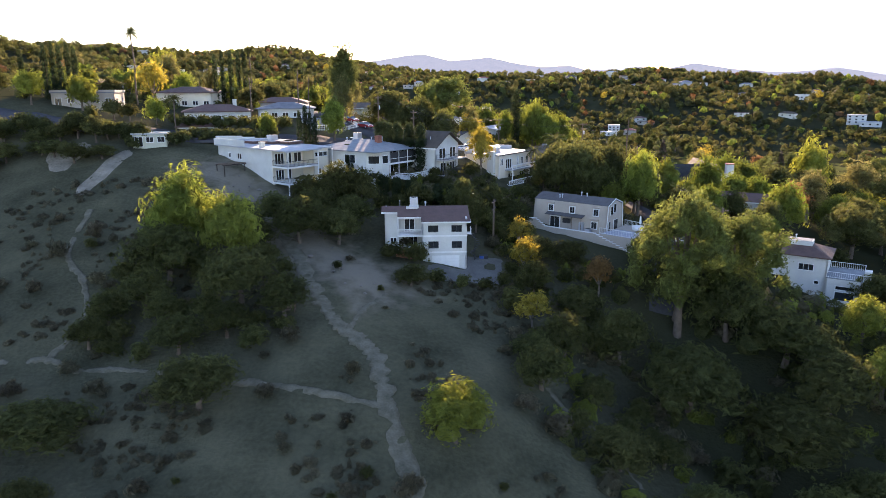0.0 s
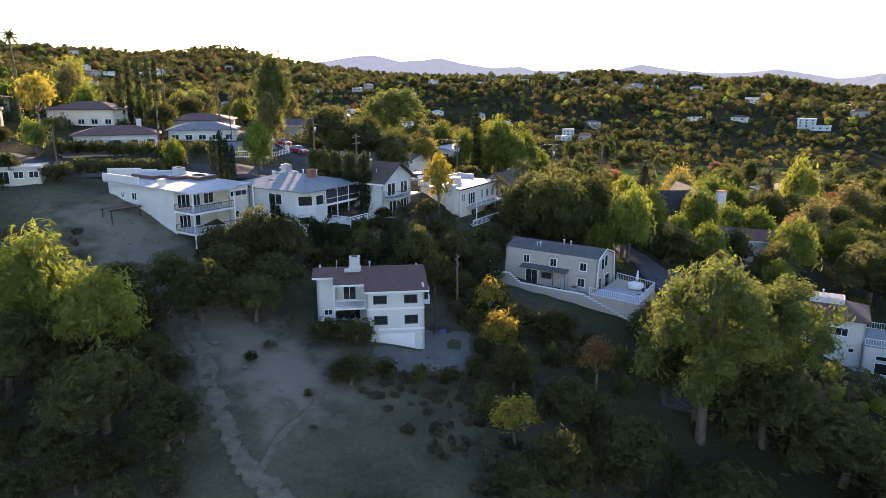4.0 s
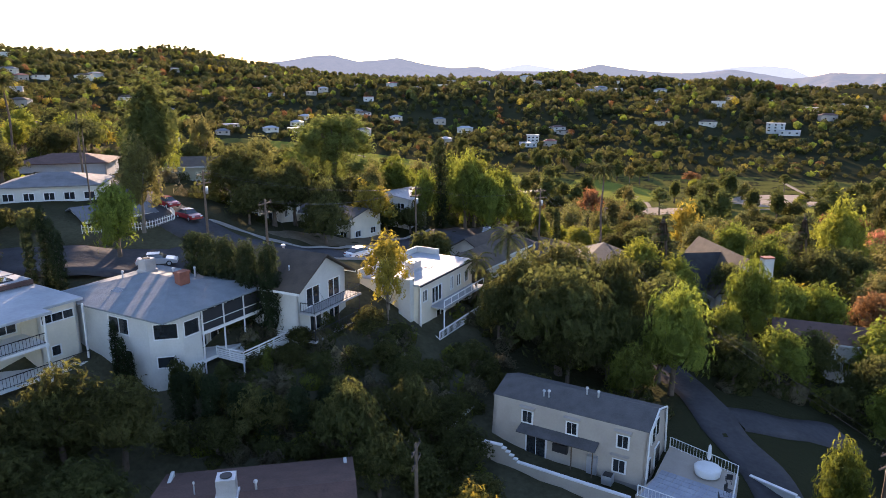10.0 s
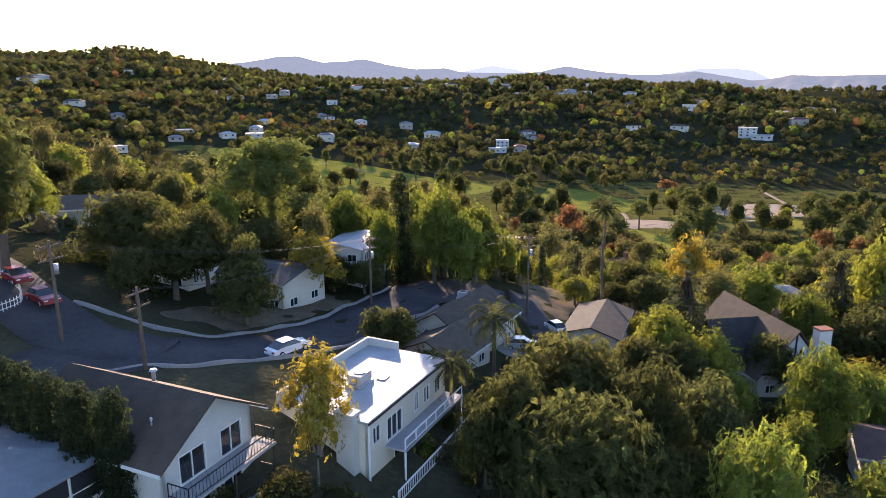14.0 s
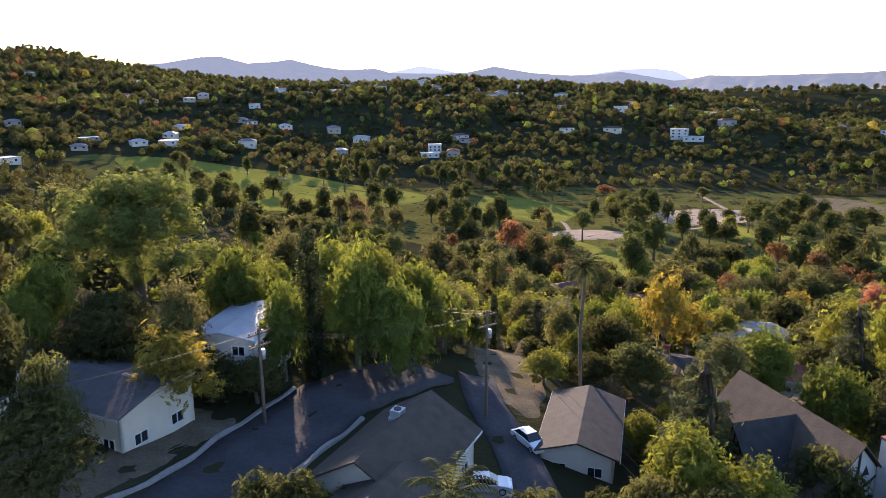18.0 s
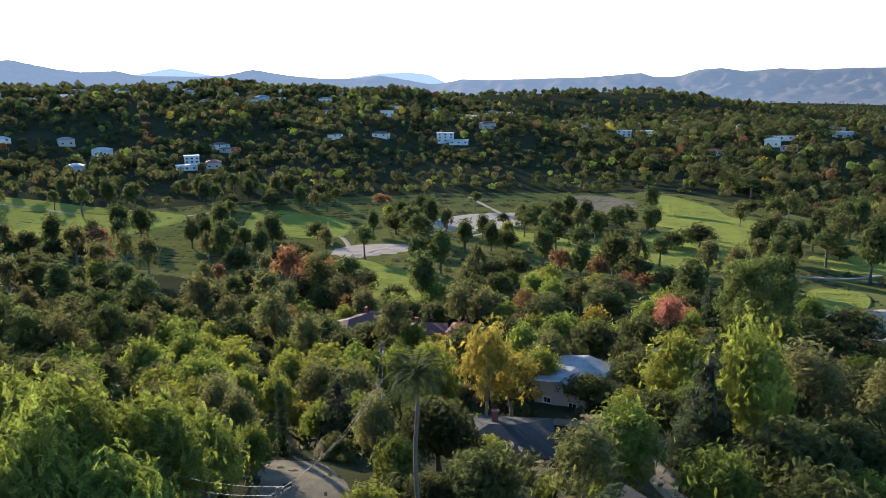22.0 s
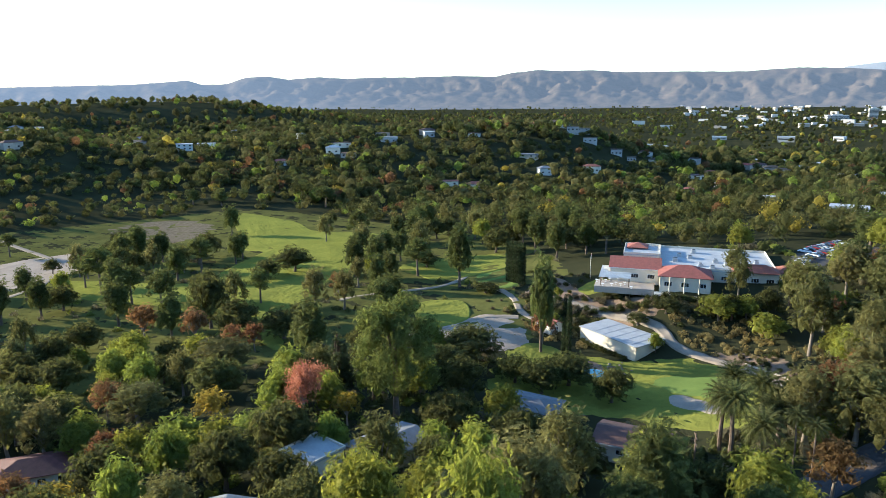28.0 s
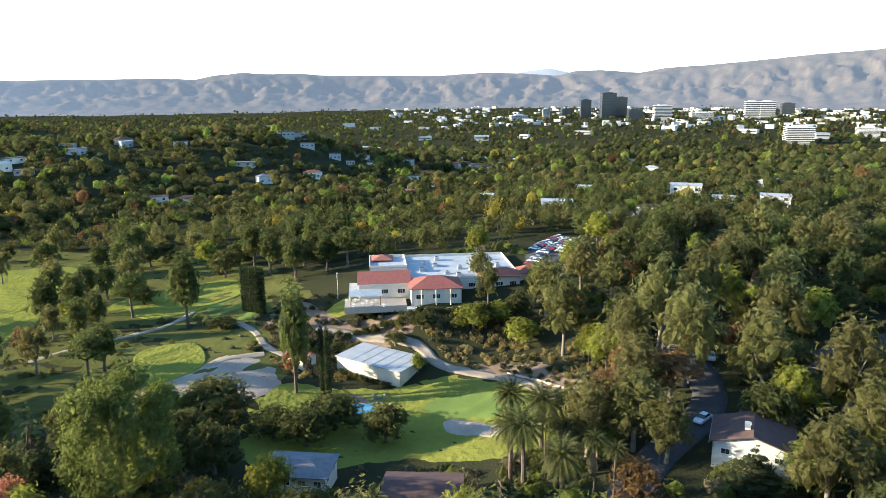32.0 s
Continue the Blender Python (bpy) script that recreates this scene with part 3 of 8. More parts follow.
class Side:
    """A vertical plane in a house's own frame: u runs left to right as seen from outside, d outwards, v up."""

    def __init__(self, p0, p1, z0=0.0):
        self.p0, self.z0 = Vector((*p0, 0)), z0
        a = Vector((*p1, 0)) - self.p0
        self.length = a.length
        self.a = a.normalized()
        self.n = Vector((self.a.y, -self.a.x, 0))

    def at(self, u, d, v):
        return self.p0 + self.a * u + self.n * d + Vector((0, 0, self.z0 + v))

    def box(self, bm, u0, u1, d0, d1, v0, v1):
        v = [bm.verts.new(self.at(u, d, w)) for w in (v0, v1) for u, d in ((u0, d1), (u1, d1), (u1, d0), (u0, d0))]
        for f in ((3, 2, 1, 0), (4, 5, 6, 7), (0, 1, 5, 4), (1, 2, 6, 5), (2, 3, 7, 6), (3, 0, 4, 7)):
            bm.faces.new([v[i] for i in f])

    def ring(self, bm, u0, u1, d0, d1, v0, v1, t):
        """A rectangular frame of bar width t, in one piece."""
        o, q = ([bm.verts.new(self.at(u, d, w)) for w in (c, e) for u, d in ((a, d1), (b, d1), (b, d0), (a, d0))] for a, b, c, e in ((u0, u1, v0, v1), (u0 + t, u1 - t, v0 + t, v1 - t)))
        for k in ((0, 1, 5, 4), (2, 3, 7, 6)):
            for i in range(4):
                bm.faces.new([o[k[i]], o[k[(i + 1) % 4]], q[k[(i + 1) % 4]], q[k[i]]])
        for f in ((3, 2, 1, 0), (4, 5, 6, 7), (1, 2, 6, 5), (3, 0, 4, 7)):
            bm.faces.new([o[i] for i in f])
            bm.faces.new([q[i] for i in reversed(f)])


def window_in(side, house, u, v, w, h, frame_mat=None, bars=1, inset=0.07, name="window", pane_mat=None):
    """A framed window or glazed door sitting in its opening, with panes as sub-parts."""
    fr = frame_mat or TRIM
    t = min(0.09, w * 0.08 + 0.03)
    bm = bmesh.new()
    side.ring(bm, u, u + w, -0.16, 0.035, v, v + h, t)
    for i in range(bars):
        x = u + w * (i + 1) / (bars + 1)
        side.box(bm, x - 0.03, x + 0.03, -inset - 0.02, 0.0, v + t, v + h - t)
    ob = part(name, bm, fr, house)
    for i in range(bars + 1):
        bm = bmesh.new()
        a, b = u + w * i / (bars + 1), u + w * (i + 1) / (bars + 1)
        side.box(bm, a + 0.03, b - 0.03, -inset - 0.03, -inset - 0.015, v + 0.04, v + h - 0.04)
        part("pane", bm, pane_mat or GLASS, ob)
    return ob


def wall_with(side, house, height, material, openings=(), thick=0.25, below=0.0, name="wall", label=""):
    """A wall with real openings (u, v, w, h)."""
    bm = bmesh.new()
    us = sorted({0.0, side.length, *[o[0] for o in openings], *[o[0] + o[2] for o in openings]})
    vs = sorted({-below, height, *[o[1] for o in openings], *[o[1] + o[3] for o in openings]})
    for v0, v1 in zip(vs, vs[1:]):
        for u0, u1 in zip(us, us[1:]):
            cu, cv = (u0 + u1) / 2, (v0 + v1) / 2
            if any(o[0] < cu < o[0] + o[2] and o[1] < cv < o[1] + o[3] for o in openings):
                continue
            side.box(bm, u0, u1, -thick, 0, v0, v1)
    bmesh.ops.remove_doubles(bm, verts=bm.verts, dist=0.001)
    return part(name, bm, material, house, label)


def facade(house, p0, p1, z0, height, material, openings=(), below=0.0, frame_mat=None, bars=1):
    """A wall and the windows in it; an opening is (u, v, w, h) or (u, v, w, h, bars)."""
    s = Side(p0, p1, z0)
    wall_with(s, house, height, material, [o[:4] for o in openings], below=below)
    for o in openings:
        window_in(s, house, *o[:4], frame_mat, int(o[4]) if len(o) > 4 else bars, name="glass_door" if o[3] > 1.8 else "window")
    return s


def slab(bm, corners, t):
    """A slab of thickness t under the given top corners."""
    top = [bm.verts.new(c) for c in corners]
    low = [bm.verts.new((c[0], c[1], c[2] - t)) for c in corners]
    bm.faces.new(top)
    bm.faces.new(low[::-1])
    for i in range(len(top)):
        j = (i + 1) % len(top)
        bm.faces.new([top[i], low[i], low[j], top[j]])


def gable_roof(house, x0, x1, y0, y1, ze, zr, material, along="x", over=0.5, wall_mat=None, t=0.18):
    """Two slopes, fascia boards and gable walls. The ridge runs along x or y."""
    if along == "x":
        f = lambda p, q, z: (p, q, z)
        a0, a1, b0, b1 = x0, x1, y0, y1
    else:
        f = lambda p, q, z: (q, p, z)
        a0, a1, b0, b1 = y0, y1, x0, x1
    mid, k = (b0 + b1) / 2, (zr - ze) / ((b1 - b0) / 2)
    for b, s in ((b0, -1), (b1, 1)):
        bm = bmesh.new()
        low = ze - k * over
        slab(bm, [f(a0 - over, b + s * over, low + t), f(a1 + over, b + s * over, low + t), f(a1 + over, mid, zr + t), f(a0 - over, mid, zr + t)], t)
        part("roof_slope", bm, material, house)
        bm = bmesh.new()
        q0, q1 = sorted((b + s * (over - 0.04), b + s * (over + 0.03)))
        c0, c1 = f(a0 - over, q0, 0), f(a1 + over, q1, 0)
        box(bm, min(c0[0], c1[0]), max(c0[0], c1[0]), min(c0[1], c1[1]), max(c0[1], c1[1]), low - 0.1, low + t - 0.03)
        part("fascia", bm, TRIM, house)
    for a, s in ((a0, 1), (a1, -1)):
        bm = bmesh.new()
        for d in (0, 0.2):
            bm.verts.new(f(a + s * d, b0, ze)), bm.verts.new(f(a + s * d, b1, ze)), bm.verts.new(f(a + s * d, mid, zr))
        v = list(bm.verts)
        bm.faces.new(v[:3])
        bm.faces.new(v[3:])
        for i in range(3):
            bm.faces.new([v[i], v[(i + 1) % 3], v[3 + (i + 1) % 3], v[3 + i]])
        part("gable_wall", bm, wall_mat or WHITE, house)


def hip_roof(house, x0, x1, y0, y1, ze, zr, material, over=0.6, t=0.16, name="roof"):
    x0, x1, y0, y1 = x0 - over, x1 + over, y0 - over, y1 + over
    w, d = x1 - x0, y1 - y0
    r = min(w, d) / 2
    bm = bmesh.new()
    e = [bm.verts.new((x, y, ze)) for x, y in ((x0, y0), (x1, y0), (x1, y1), (x0, y1))]
    lo = [bm.verts.new((x, y, ze - t)) for x, y in ((x0, y0), (x1, y0), (x1, y1), (x0, y1))]
    if abs(w - d) < 0.05:
        k = bm.verts.new(((x0 + x1) / 2, (y0 + y1) / 2, zr))
        for i in range(4):
            bm.faces.new([e[i], e[(i + 1) % 4], k])
    elif w > d:
        a, b = bm.verts.new((x0 + r, (y0 + y1) / 2, zr)), bm.verts.new((x1 - r, (y0 + y1) / 2, zr))
        for f in ([e[0], e[1], b, a], [e[2], e[3], a, b], [e[1], e[2], b], [e[3], e[0], a]):
            bm.faces.new(f)
    else:
        a, b = bm.verts.new(((x0 + x1) / 2, y0 + r, zr)), bm.verts.new(((x0 + x1) / 2, y1 - r, zr))
        for f in ([e[1], e[2], b, a], [e[3], e[0], a, b], [e[0], e[1], a], [e[2], e[3], b]):
            bm.faces.new(f)
    bm.faces.new(lo[::-1])
    for i in range(4):
        bm.faces.new([e[i], lo[i], lo[(i + 1) % 4], e[(i + 1) % 4]])
    part(name, bm, material, house)


def flat_roof(house, x0, x1, y0, y1, z, material, over=0.3, parapet=0.0, wall_mat=None):
    box_part("roof", (x0 - over, x1 + over, y0 - over, y1 + over, z, z + 0.22), material, house)
    if parapet:
        for a in ((x0 - over, x1 + over, y0 - over, y0 - over + 0.22), (x0 - over, x1 + over, y1 + over - 0.22, y1 + over),
                  (x0 - over, x0 - over + 0.22, y0 - over + 0.22, y1 + over - 0.22), (x1 + over - 0.22, x1 + over, y0 - over + 0.22, y1 + over - 0.22)):
            box_part("parapet", (*a, z + 0.224, z + 0.224 + parapet), wall_mat or WHITE, house)


BAR = {}


def bar_at(name, parent, a, b, r, material, sides=4):
    """A straight round or square bar from a to b; bars of one length share a mesh."""
    a, b = Vector(a), Vector(b)
    key = (round((b - a).length, 2), r, material.name, sides)
    if key not in BAR:
        V, F = [], []
        tube(V, F, [(0, 0, 0), (0, 0, key[0])], [r, r], sides)
        F.append(tuple(range(sides))[::-1])
        F.append(tuple(range(sides, 2 * sides)))
        me = bpy.data.meshes.new(name)
        me.from_pydata(V, [], F)
        me.materials.append(material)
        BAR[key] = me
    ob = new(name, BAR[key])
    ob.parent = parent
    ob.matrix_basis = Matrix.Translation(a) @ (b - a).to_track_quat("Z", "Y").to_matrix().to_4x4()
    return ob


def railing(house, pts, h=1.0, step=0.35, material=None, r=0.03, cross=0):
    """Posts, a top and a bottom rail and balusters (or cross rails) along a line of points on a deck."""
    m = material or TRIM
    top = new("railing")
    top.parent = house
    for p, q in zip(pts, pts[1:]):
        p, q = Vector(p), Vector(q)
        up = Vector((0, 0, h))
        bar_at("top_rail", top, p + up, q + up, r * 1.5, m)
        for i in range(cross or 1):
            z = Vector((0, 0, 0.12 + i * (h - 0.2) / max(cross, 1)))
            bar_at("rail", top, p + z, q + z, r * (1.2 if cross else 1), m)
        n = max(1, int((q - p).length / (1.6 if cross else step)))
        for i in range(n + 1):
            o = p.lerp(q, i / n)
            end = i in (0, n)
            if end or cross or step:
                bar_at("post" if end or cross else "baluster", top, o, o + up, r * (1.6 if end or cross else 0.6), m)
    return top


def roof_box(house, x, y, z, w=1.1, d=1.0, h=0.9):
    """A rooftop cooling unit: curb, cabinet and fan ring."""
    u = box_part("cooling_unit", (x - w / 2, x + w / 2, y - d / 2, y + d / 2, z + 0.25, z + h), METAL, house, "grey metal rooftop cooling unit")
    box_part("curb", (x - w * 0.6, x + w * 0.6, y - d * 0.6, y + d * 0.6, z - 0.15, z + 0.25), METAL, u)
    V, F = [], []
    tube(V, F, [(x, y, z + h), (x, y, z + h + 0.08)], [w * 0.32, w * 0.32], 12)
    F.append(tuple(range(12, 24)))
    link_mesh("fan_ring", V, F, IRON, u)


def vent_pipe(house, x, y, z, h=0.6, r=0.09):
    V, F = [], []
    tube(V, F, [(x, y, z - 0.3), (x, y, z + h)], [r, r], 8)
    tube(V, F, [(x, y, z + h), (x, y, z + h + 0.14)], [r * 1.9, r * 1.3], 8)
    F.append(tuple(range(24, 32)))
    link_mesh("vent", V, F, METAL, house)


def chimney(house, x, y, z0, z1, w, d, material, cap=None):
    c = box_part("chimney", (x - w / 2, x + w / 2, y - d / 2, y + d / 2, z0, z1), material, house)
    box_part("chimney_cap", (x - w / 2 - .08, x + w / 2 + .08, y - d / 2 - .08, y + d / 2 + .08, z1 + 0.003, z1 + 0.22), cap or material, c)


def rows_of(length, n, v, w, h, bars=1):
    gap = length / n
    return [(gap * (i + .5) - w / 2, v, w, h, bars) for i in range(n)]


def plain_house(name, label, x, y, z, yaw, w, d, h, roof="hip", rise=1.6, wall_mat=None, roof_mat=None, per_side=(3, 2, 3, 2), storeys=1, below=3.0, over=0.6, along="x", door=True, ac=False, flue=None):
    """A neighbour's house, its front on -y: walls with windows, a door, a roof; centred on x, y."""
    ho = thing(name, x, y, z, yaw, label, "house")
    wm, rm = wall_mat or WHITE, roof_mat or ROOF_BROWN
    cs = [(-w / 2, -d / 2), (w / 2, -d / 2), (w / 2, d / 2), (-w / 2, d / 2)]
    st = h / storeys
    for i in range(4):
        L = (w, d, w, d)[i]
        ops = []
        for k in range(storeys):
            ops += rows_of(L, per_side[i], k * st + 0.9, min(1.5, L / (per_side[i] + 1)), 1.15)
        if i == 0 and door and ops:
            ops[0] = (ops[0][0], 0.05, 1.6, 2.05, 1)
        facade(ho, cs[i], cs[(i + 1) % 4], 0, h, wm, ops, below=below, bars=0)
    if roof == "hip":
        hip_roof(ho, -w / 2, w / 2, -d / 2, d / 2, h, h + rise, rm, over)
    elif roof == "gable":
        gable_roof(ho, -w / 2, w / 2, -d / 2, d / 2, h, h + rise, rm, along, over, wm)
    else:
        flat_roof(ho, -w / 2, w / 2, -d / 2, d / 2, h, rm, over * .4, rise, wm)
    if ac:
        roof_box(ho, w * .15, d * .1, h + rise * (.75 if roof != "flat" else 0) + .1)
    if flue:
        chimney(ho, flue[0], flue[1], h - 1, h + rise + 0.9, 0.9, 0.7, REDBRICK if wm is not WHITE else WHITE)
    return ho

# ---- trees: each a tapered trunk with limbs and a crown of many small leaf clumps ----
RNG = np.random.default_rng(7)


def leaf_quads(centres, normals, size, stretch=1.5, down=0.0):
    """Folded leaf clumps (two triangles each) at centres, facing roughly along normals."""
    n = len(centres)
    nor = normals + RNG.normal(0, 0.55, (n, 3))
    nor /= np.linalg.norm(nor, axis=1)[:, None] + 1e-9
    a = RNG.normal(0, 1, (n, 3)) + np.array([0, 0, -down])
    a -= nor * (a * nor).sum(1)[:, None]
    a /= np.linalg.norm(a, axis=1)[:, None] + 1e-9
    b = np.cross(nor, a)
    s = size * RNG.uniform(0.6, 1.35, (n, 1))
    v = np.stack([centres - a * s * stretch, centres + b * s * 0.62 + nor * s * 0.25, centres + a * s * stretch, centres - b * s * 0.62 + nor * s * 0.25], 1)
    return v.reshape(-1, 3), np.arange(4 * n).reshape(n, 4)


ICO_V, ICO_F = [], []
_bm = bmesh.new()
bmesh.ops.create_icosphere(_bm, subdivisions=1, radius=1)
ICO_V = np.array([v.co[:] for v in _bm.verts])
ICO_F = [[v.index for v in f.verts] for f in _bm.faces]
_bm.free()


def crown_mesh(name, lobes, clumps, size, material, stretch=1.5, down=0.0, core=0.62, shell=(0.72, 1.1), hang=0.0):
    """lobes: (x, y, z, rx, ry, rz). Clumps are shared out by the lobes' surface."""
    lobes = np.array(lobes, float)
    area = (lobes[:, 3] * lobes[:, 4] + lobes[:, 5] * lobes[:, 4])
    share = np.maximum((clumps * area / area.sum()).astype(int), 4)
    V, F, base = [], [], 0
    for lo, k in zip(lobes, share):
        d = RNG.normal(0, 1, (k, 3))
        d /= np.linalg.norm(d, axis=1)[:, None]
        d[:, 2] = np.where(d[:, 2] < -0.55, -d[:, 2], d[:, 2])
        r = RNG.uniform(*shell, (k, 1))
        bumpy = 1 + 0.14 * np.sin(d[:, :1] * 5 + lo[0]) * np.sin(d[:, 1:2] * 6 + lo[1]) + 0.08 * np.sin(d[:, 2:] * 9)
        c = lo[:3] + d * r * bumpy * lo[3:6]
        if hang:
            c[:, 2] -= hang * RNG.uniform(0, 1, k) ** 2 * lo[5] * (1 - np.abs(d[:, 2]))
        v, f = leaf_quads(c, d, size, stretch, down)
        V.append(v)
        F += (f + base).tolist()
        base += len(v)
        if core:
            w = 1 + 0.18 * np.sin(ICO_V[:, :1] * 4 + lo[2]) + 0.1 * RNG.normal(0, 1, (len(ICO_V), 1))
            V.append(lo[:3] + ICO_V * w * lo[3:6] * core)
            F += [[i + base for i in f] for f in ICO_F]
            base += len(ICO_V)
    me = bpy.data.meshes.new(name)
    me.from_pydata(np.concatenate(V).tolist(), [], F)
    me.materials.append(material)
    return me


def tube(V, F, pts, radii, sides=6, root=None):
    """A tube along points; with root it grows out of that vertex."""
    base = len(V)
    if root is not None:
        F.extend((root, base + k, base + (k + 1) % sides) for k in range(sides))
    pts = [Vector(p) for p in pts]
    for i, (p, r) in enumerate(zip(pts, radii)):
        d = (pts[min(i + 1, len(pts) - 1)] - pts[max(i - 1, 0)]).normalized()
        u = d.cross(Vector((0.3, 0.9, 0.1))).normalized()
        w = d.cross(u)
        for k in range(sides):
            a = 2 * math.pi * k / sides
            V.append(tuple(p + (u * math.cos(a) + w * math.sin(a)) * r))
    for i in range(len(pts) - 1):
        for k in range(sides):
            a, b = base + i * sides + k, base + i * sides + (k + 1) % sides
            F.append((a, b, b + sides, a + sides))


def trunk_mesh(name, lobes, base_r, fork, material, lean=0.3):
    """A tapered trunk to the fork height, and a limb to most lobes."""
    V, F = [], []
    top = Vector((RNG.uniform(-lean, lean), RNG.uniform(-lean, lean), fork))
    tube(V, F, [(0, 0, -1.5), (0, 0, 0.1), top * 0.5, top], [base_r * 1.5, base_r * 1.15, base_r * 0.9, base_r * 0.75], 7)
    for lo in lobes:
        end = Vector(lo[:3])
        mid = top.lerp(end, 0.5) + Vector((RNG.uniform(-.3, .3), RNG.uniform(-.3, .3), RNG.uniform(-.2, .5)))
        tube(V, F, [top.lerp(mid, .2), mid, end], [base_r * 0.5, base_r * 0.33, base_r * 0.1], 5, 21 + len(V) % 7)
    me = bpy.data.meshes.new(name)
    me.from_pydata(V, [], F)
    me.materials.append(material)
    me.shade_smooth()
    return me


def dome_lobes(n, w, h, low, flat=0.55, size=0.42):
    """n lobes over a dome of width w and height h that starts at low."""
    out = []
    for i in range(n):
        a = 2.4 * i + RNG.uniform(-.35, .35)
        k = math.sqrt((i + 0.5) / n)
        r = w / 2 * (1 - size * 0.8) * k
        z = low + (h - low) * (0.16 + 0.62 * math.sqrt(max(0, 1 - (k * 0.97) ** 2))) + RNG.uniform(-.05, .05) * h
        s = w / 2 * size * RNG.uniform(0.8, 1.2)
        out.append((r * math.cos(a), r * math.sin(a), z, s, s * RNG.uniform(.85, 1.15), s * flat / 0.55 * RNG.uniform(.65, .85)))
    out.append((0, 0, low + (h - low) * 0.45, w * 0.33, w * 0.33, (h - low) * 0.40))
    return out


def cone_lobes(n, w, h, low):
    out = []
    for i in range(n):
        k = i / (n - 1)
        z = low + (h - low) * k * 0.97
        r = w / 2 * (1 - k) ** 0.8
        for j in range(max(1, int(5 * (1 - k) + 0.6))):
            a = 2.4 * i + j * 2 * math.pi / max(1, int(5 * (1 - k) + 0.6))
            s = 0.36 * r + 0.25
            out.append((r * 0.6 * math.cos(a), r * 0.6 * math.sin(a), z - 0.1 * r, s * 1.25, s * 1.25, s * 0.75))
    return out


TREES = {}


def kind(name, label, category, w, h, variants):
    TREES[name] = (label, category, w, h, variants)


def variants_of(name, n, make, material, clumps, size, bark, base_r, fork, **more):
    out = []
    for i in range(n):
        lobes = make()
        out.append((crown_mesh(name + "_crown", lobes, clumps, size, material, **more), trunk_mesh(name + "_trunk", lobes[:9], base_r, fork, bark)))
    return out


def kinds_for(level, k, s):
    """The tree kinds at one level of detail: k times the clumps, s times their size."""
    kind("oak" + level, "broad dark-green live oak", "tree", 11, 8.5, variants_of("oak", 3, lambda: dome_lobes(13, 11, 8.5, 0.5), L_OAK, int(2300 * k), .27 * s, BARK, .38, 2.2))
    kind("pepper" + level, "drooping yellow-green pepper tree", "tree", 8, 9, variants_of("pepper", 3, lambda: dome_lobes(15, 8, 9, 0.3, .95, .44), L_PEPPER, int(2200 * k), .22 * s, BARK, .32, 3, stretch=1.7, down=1.2, hang=.55))
    kind("pine" + level, "tall spreading pine with clumped needles", "tree", 12, 18, variants_of("pine", 2, lambda: dome_lobes(16, 12, 18, 4.5, .6, .36), L_PINE, int(2600 * k), .25 * s, BARK, .42, 8.5, shell=(.55, 1.1)))
    kind("cedar" + level, "tall conical cedar with blue-green needles", "tree", 9, 20, variants_of("cedar", 2, lambda: cone_lobes(14, 9, 20, 1.5), L_CONIF, int(2400 * k), .25 * s, BARK, .36, 15, shell=(.78, 1.12), down=.8, core=.86))
    kind("eucalyptus" + level, "tall olive-green eucalyptus with open crown", "tree", 10, 17, variants_of("eucalyptus", 3, lambda: dome_lobes(18, 10, 17, 0.8, 1.25, .38), L_EUC, int(2400 * k), .25 * s, PALEBARK, .36, 5, stretch=1.5, down=.4, shell=(.5, 1.14), core=.5))
    kind("poplar" + level, "tall narrow leafy green tree", "tree", 6.5, 15, variants_of("poplar", 2, lambda: dome_lobes(14, 6.5, 15, 0.8, 1.7, .46), L_PINE, int(2000 * k), .25 * s, BARK, .3, 5))
    kind("golden" + level, "small tree with golden autumn leaves", "tree", 7, 8, variants_of("golden", 2, lambda: dome_lobes(14, 7, 8, 1.2, .8, .36), L_GOLD, int(1500 * k), .2 * s, PALEBARK, .2, 2.4, core=0.4, shell=(.3, 1.15)))
    kind("lime" + level, "leafy tree with bright lime-green foliage", "tree", 9, 10, variants_of("lime", 2, lambda: dome_lobes(15, 9, 10, 0.6, .9, .40), L_LIME, int(2300 * k), .23 * s, BARK, .3, 2.6))
    kind("rust" + level, "sparse tree with rust-brown autumn leaves", "tree", 8, 11, variants_of("rust", 2, lambda: dome_lobes(14, 8, 11, 2.2, .9, .35), L_RUST, int(1600 * k), .23 * s, PALEBARK, .26, 3.5, core=0.5, shell=(.35, 1.12)))
    kind("shrub" + level, "low grey-green chaparral shrub", "shrub", 3.2, 1.9, variants_of("shrub", 3, lambda: dome_lobes(7, 3.2, 1.9, .15, .6, .5), L_SAGE, int(300 * k), .19 * s, BARK, .07, .35))


kinds_for("", 0.68, 1.18)
kinds_for("_mid", 0.34, 1.5)
kinds_for("_far", 0.18, 2.05)
kind("bush", "dense dark-green garden bush", "bush", 3.4, 2.8, variants_of("bush", 2, lambda: dome_lobes(8, 3.4, 2.8, .2, .8, .5), L_OAK, 230, .24, BARK, .09, .5))
kind("bigpine", "very tall broad pine with lush sunlit needles", "tree", 16, 21, variants_of("bigpine", 2, lambda: [(a + RNG.normal(0, .5), b + RNG.normal(0, .5), c + RNG.normal(0, .9), d, e, f * .8) for a, b, c, d, e, f in dome_lobes(44, 16.5, 21.5, 1.5, 1.0, .21)[:-1]] + [(0, 0, 8, 4, 4, 6.5)], L_TALL, 7500, .26, BARK, .55, 8, shell=(.5, 1.15), core=.66))
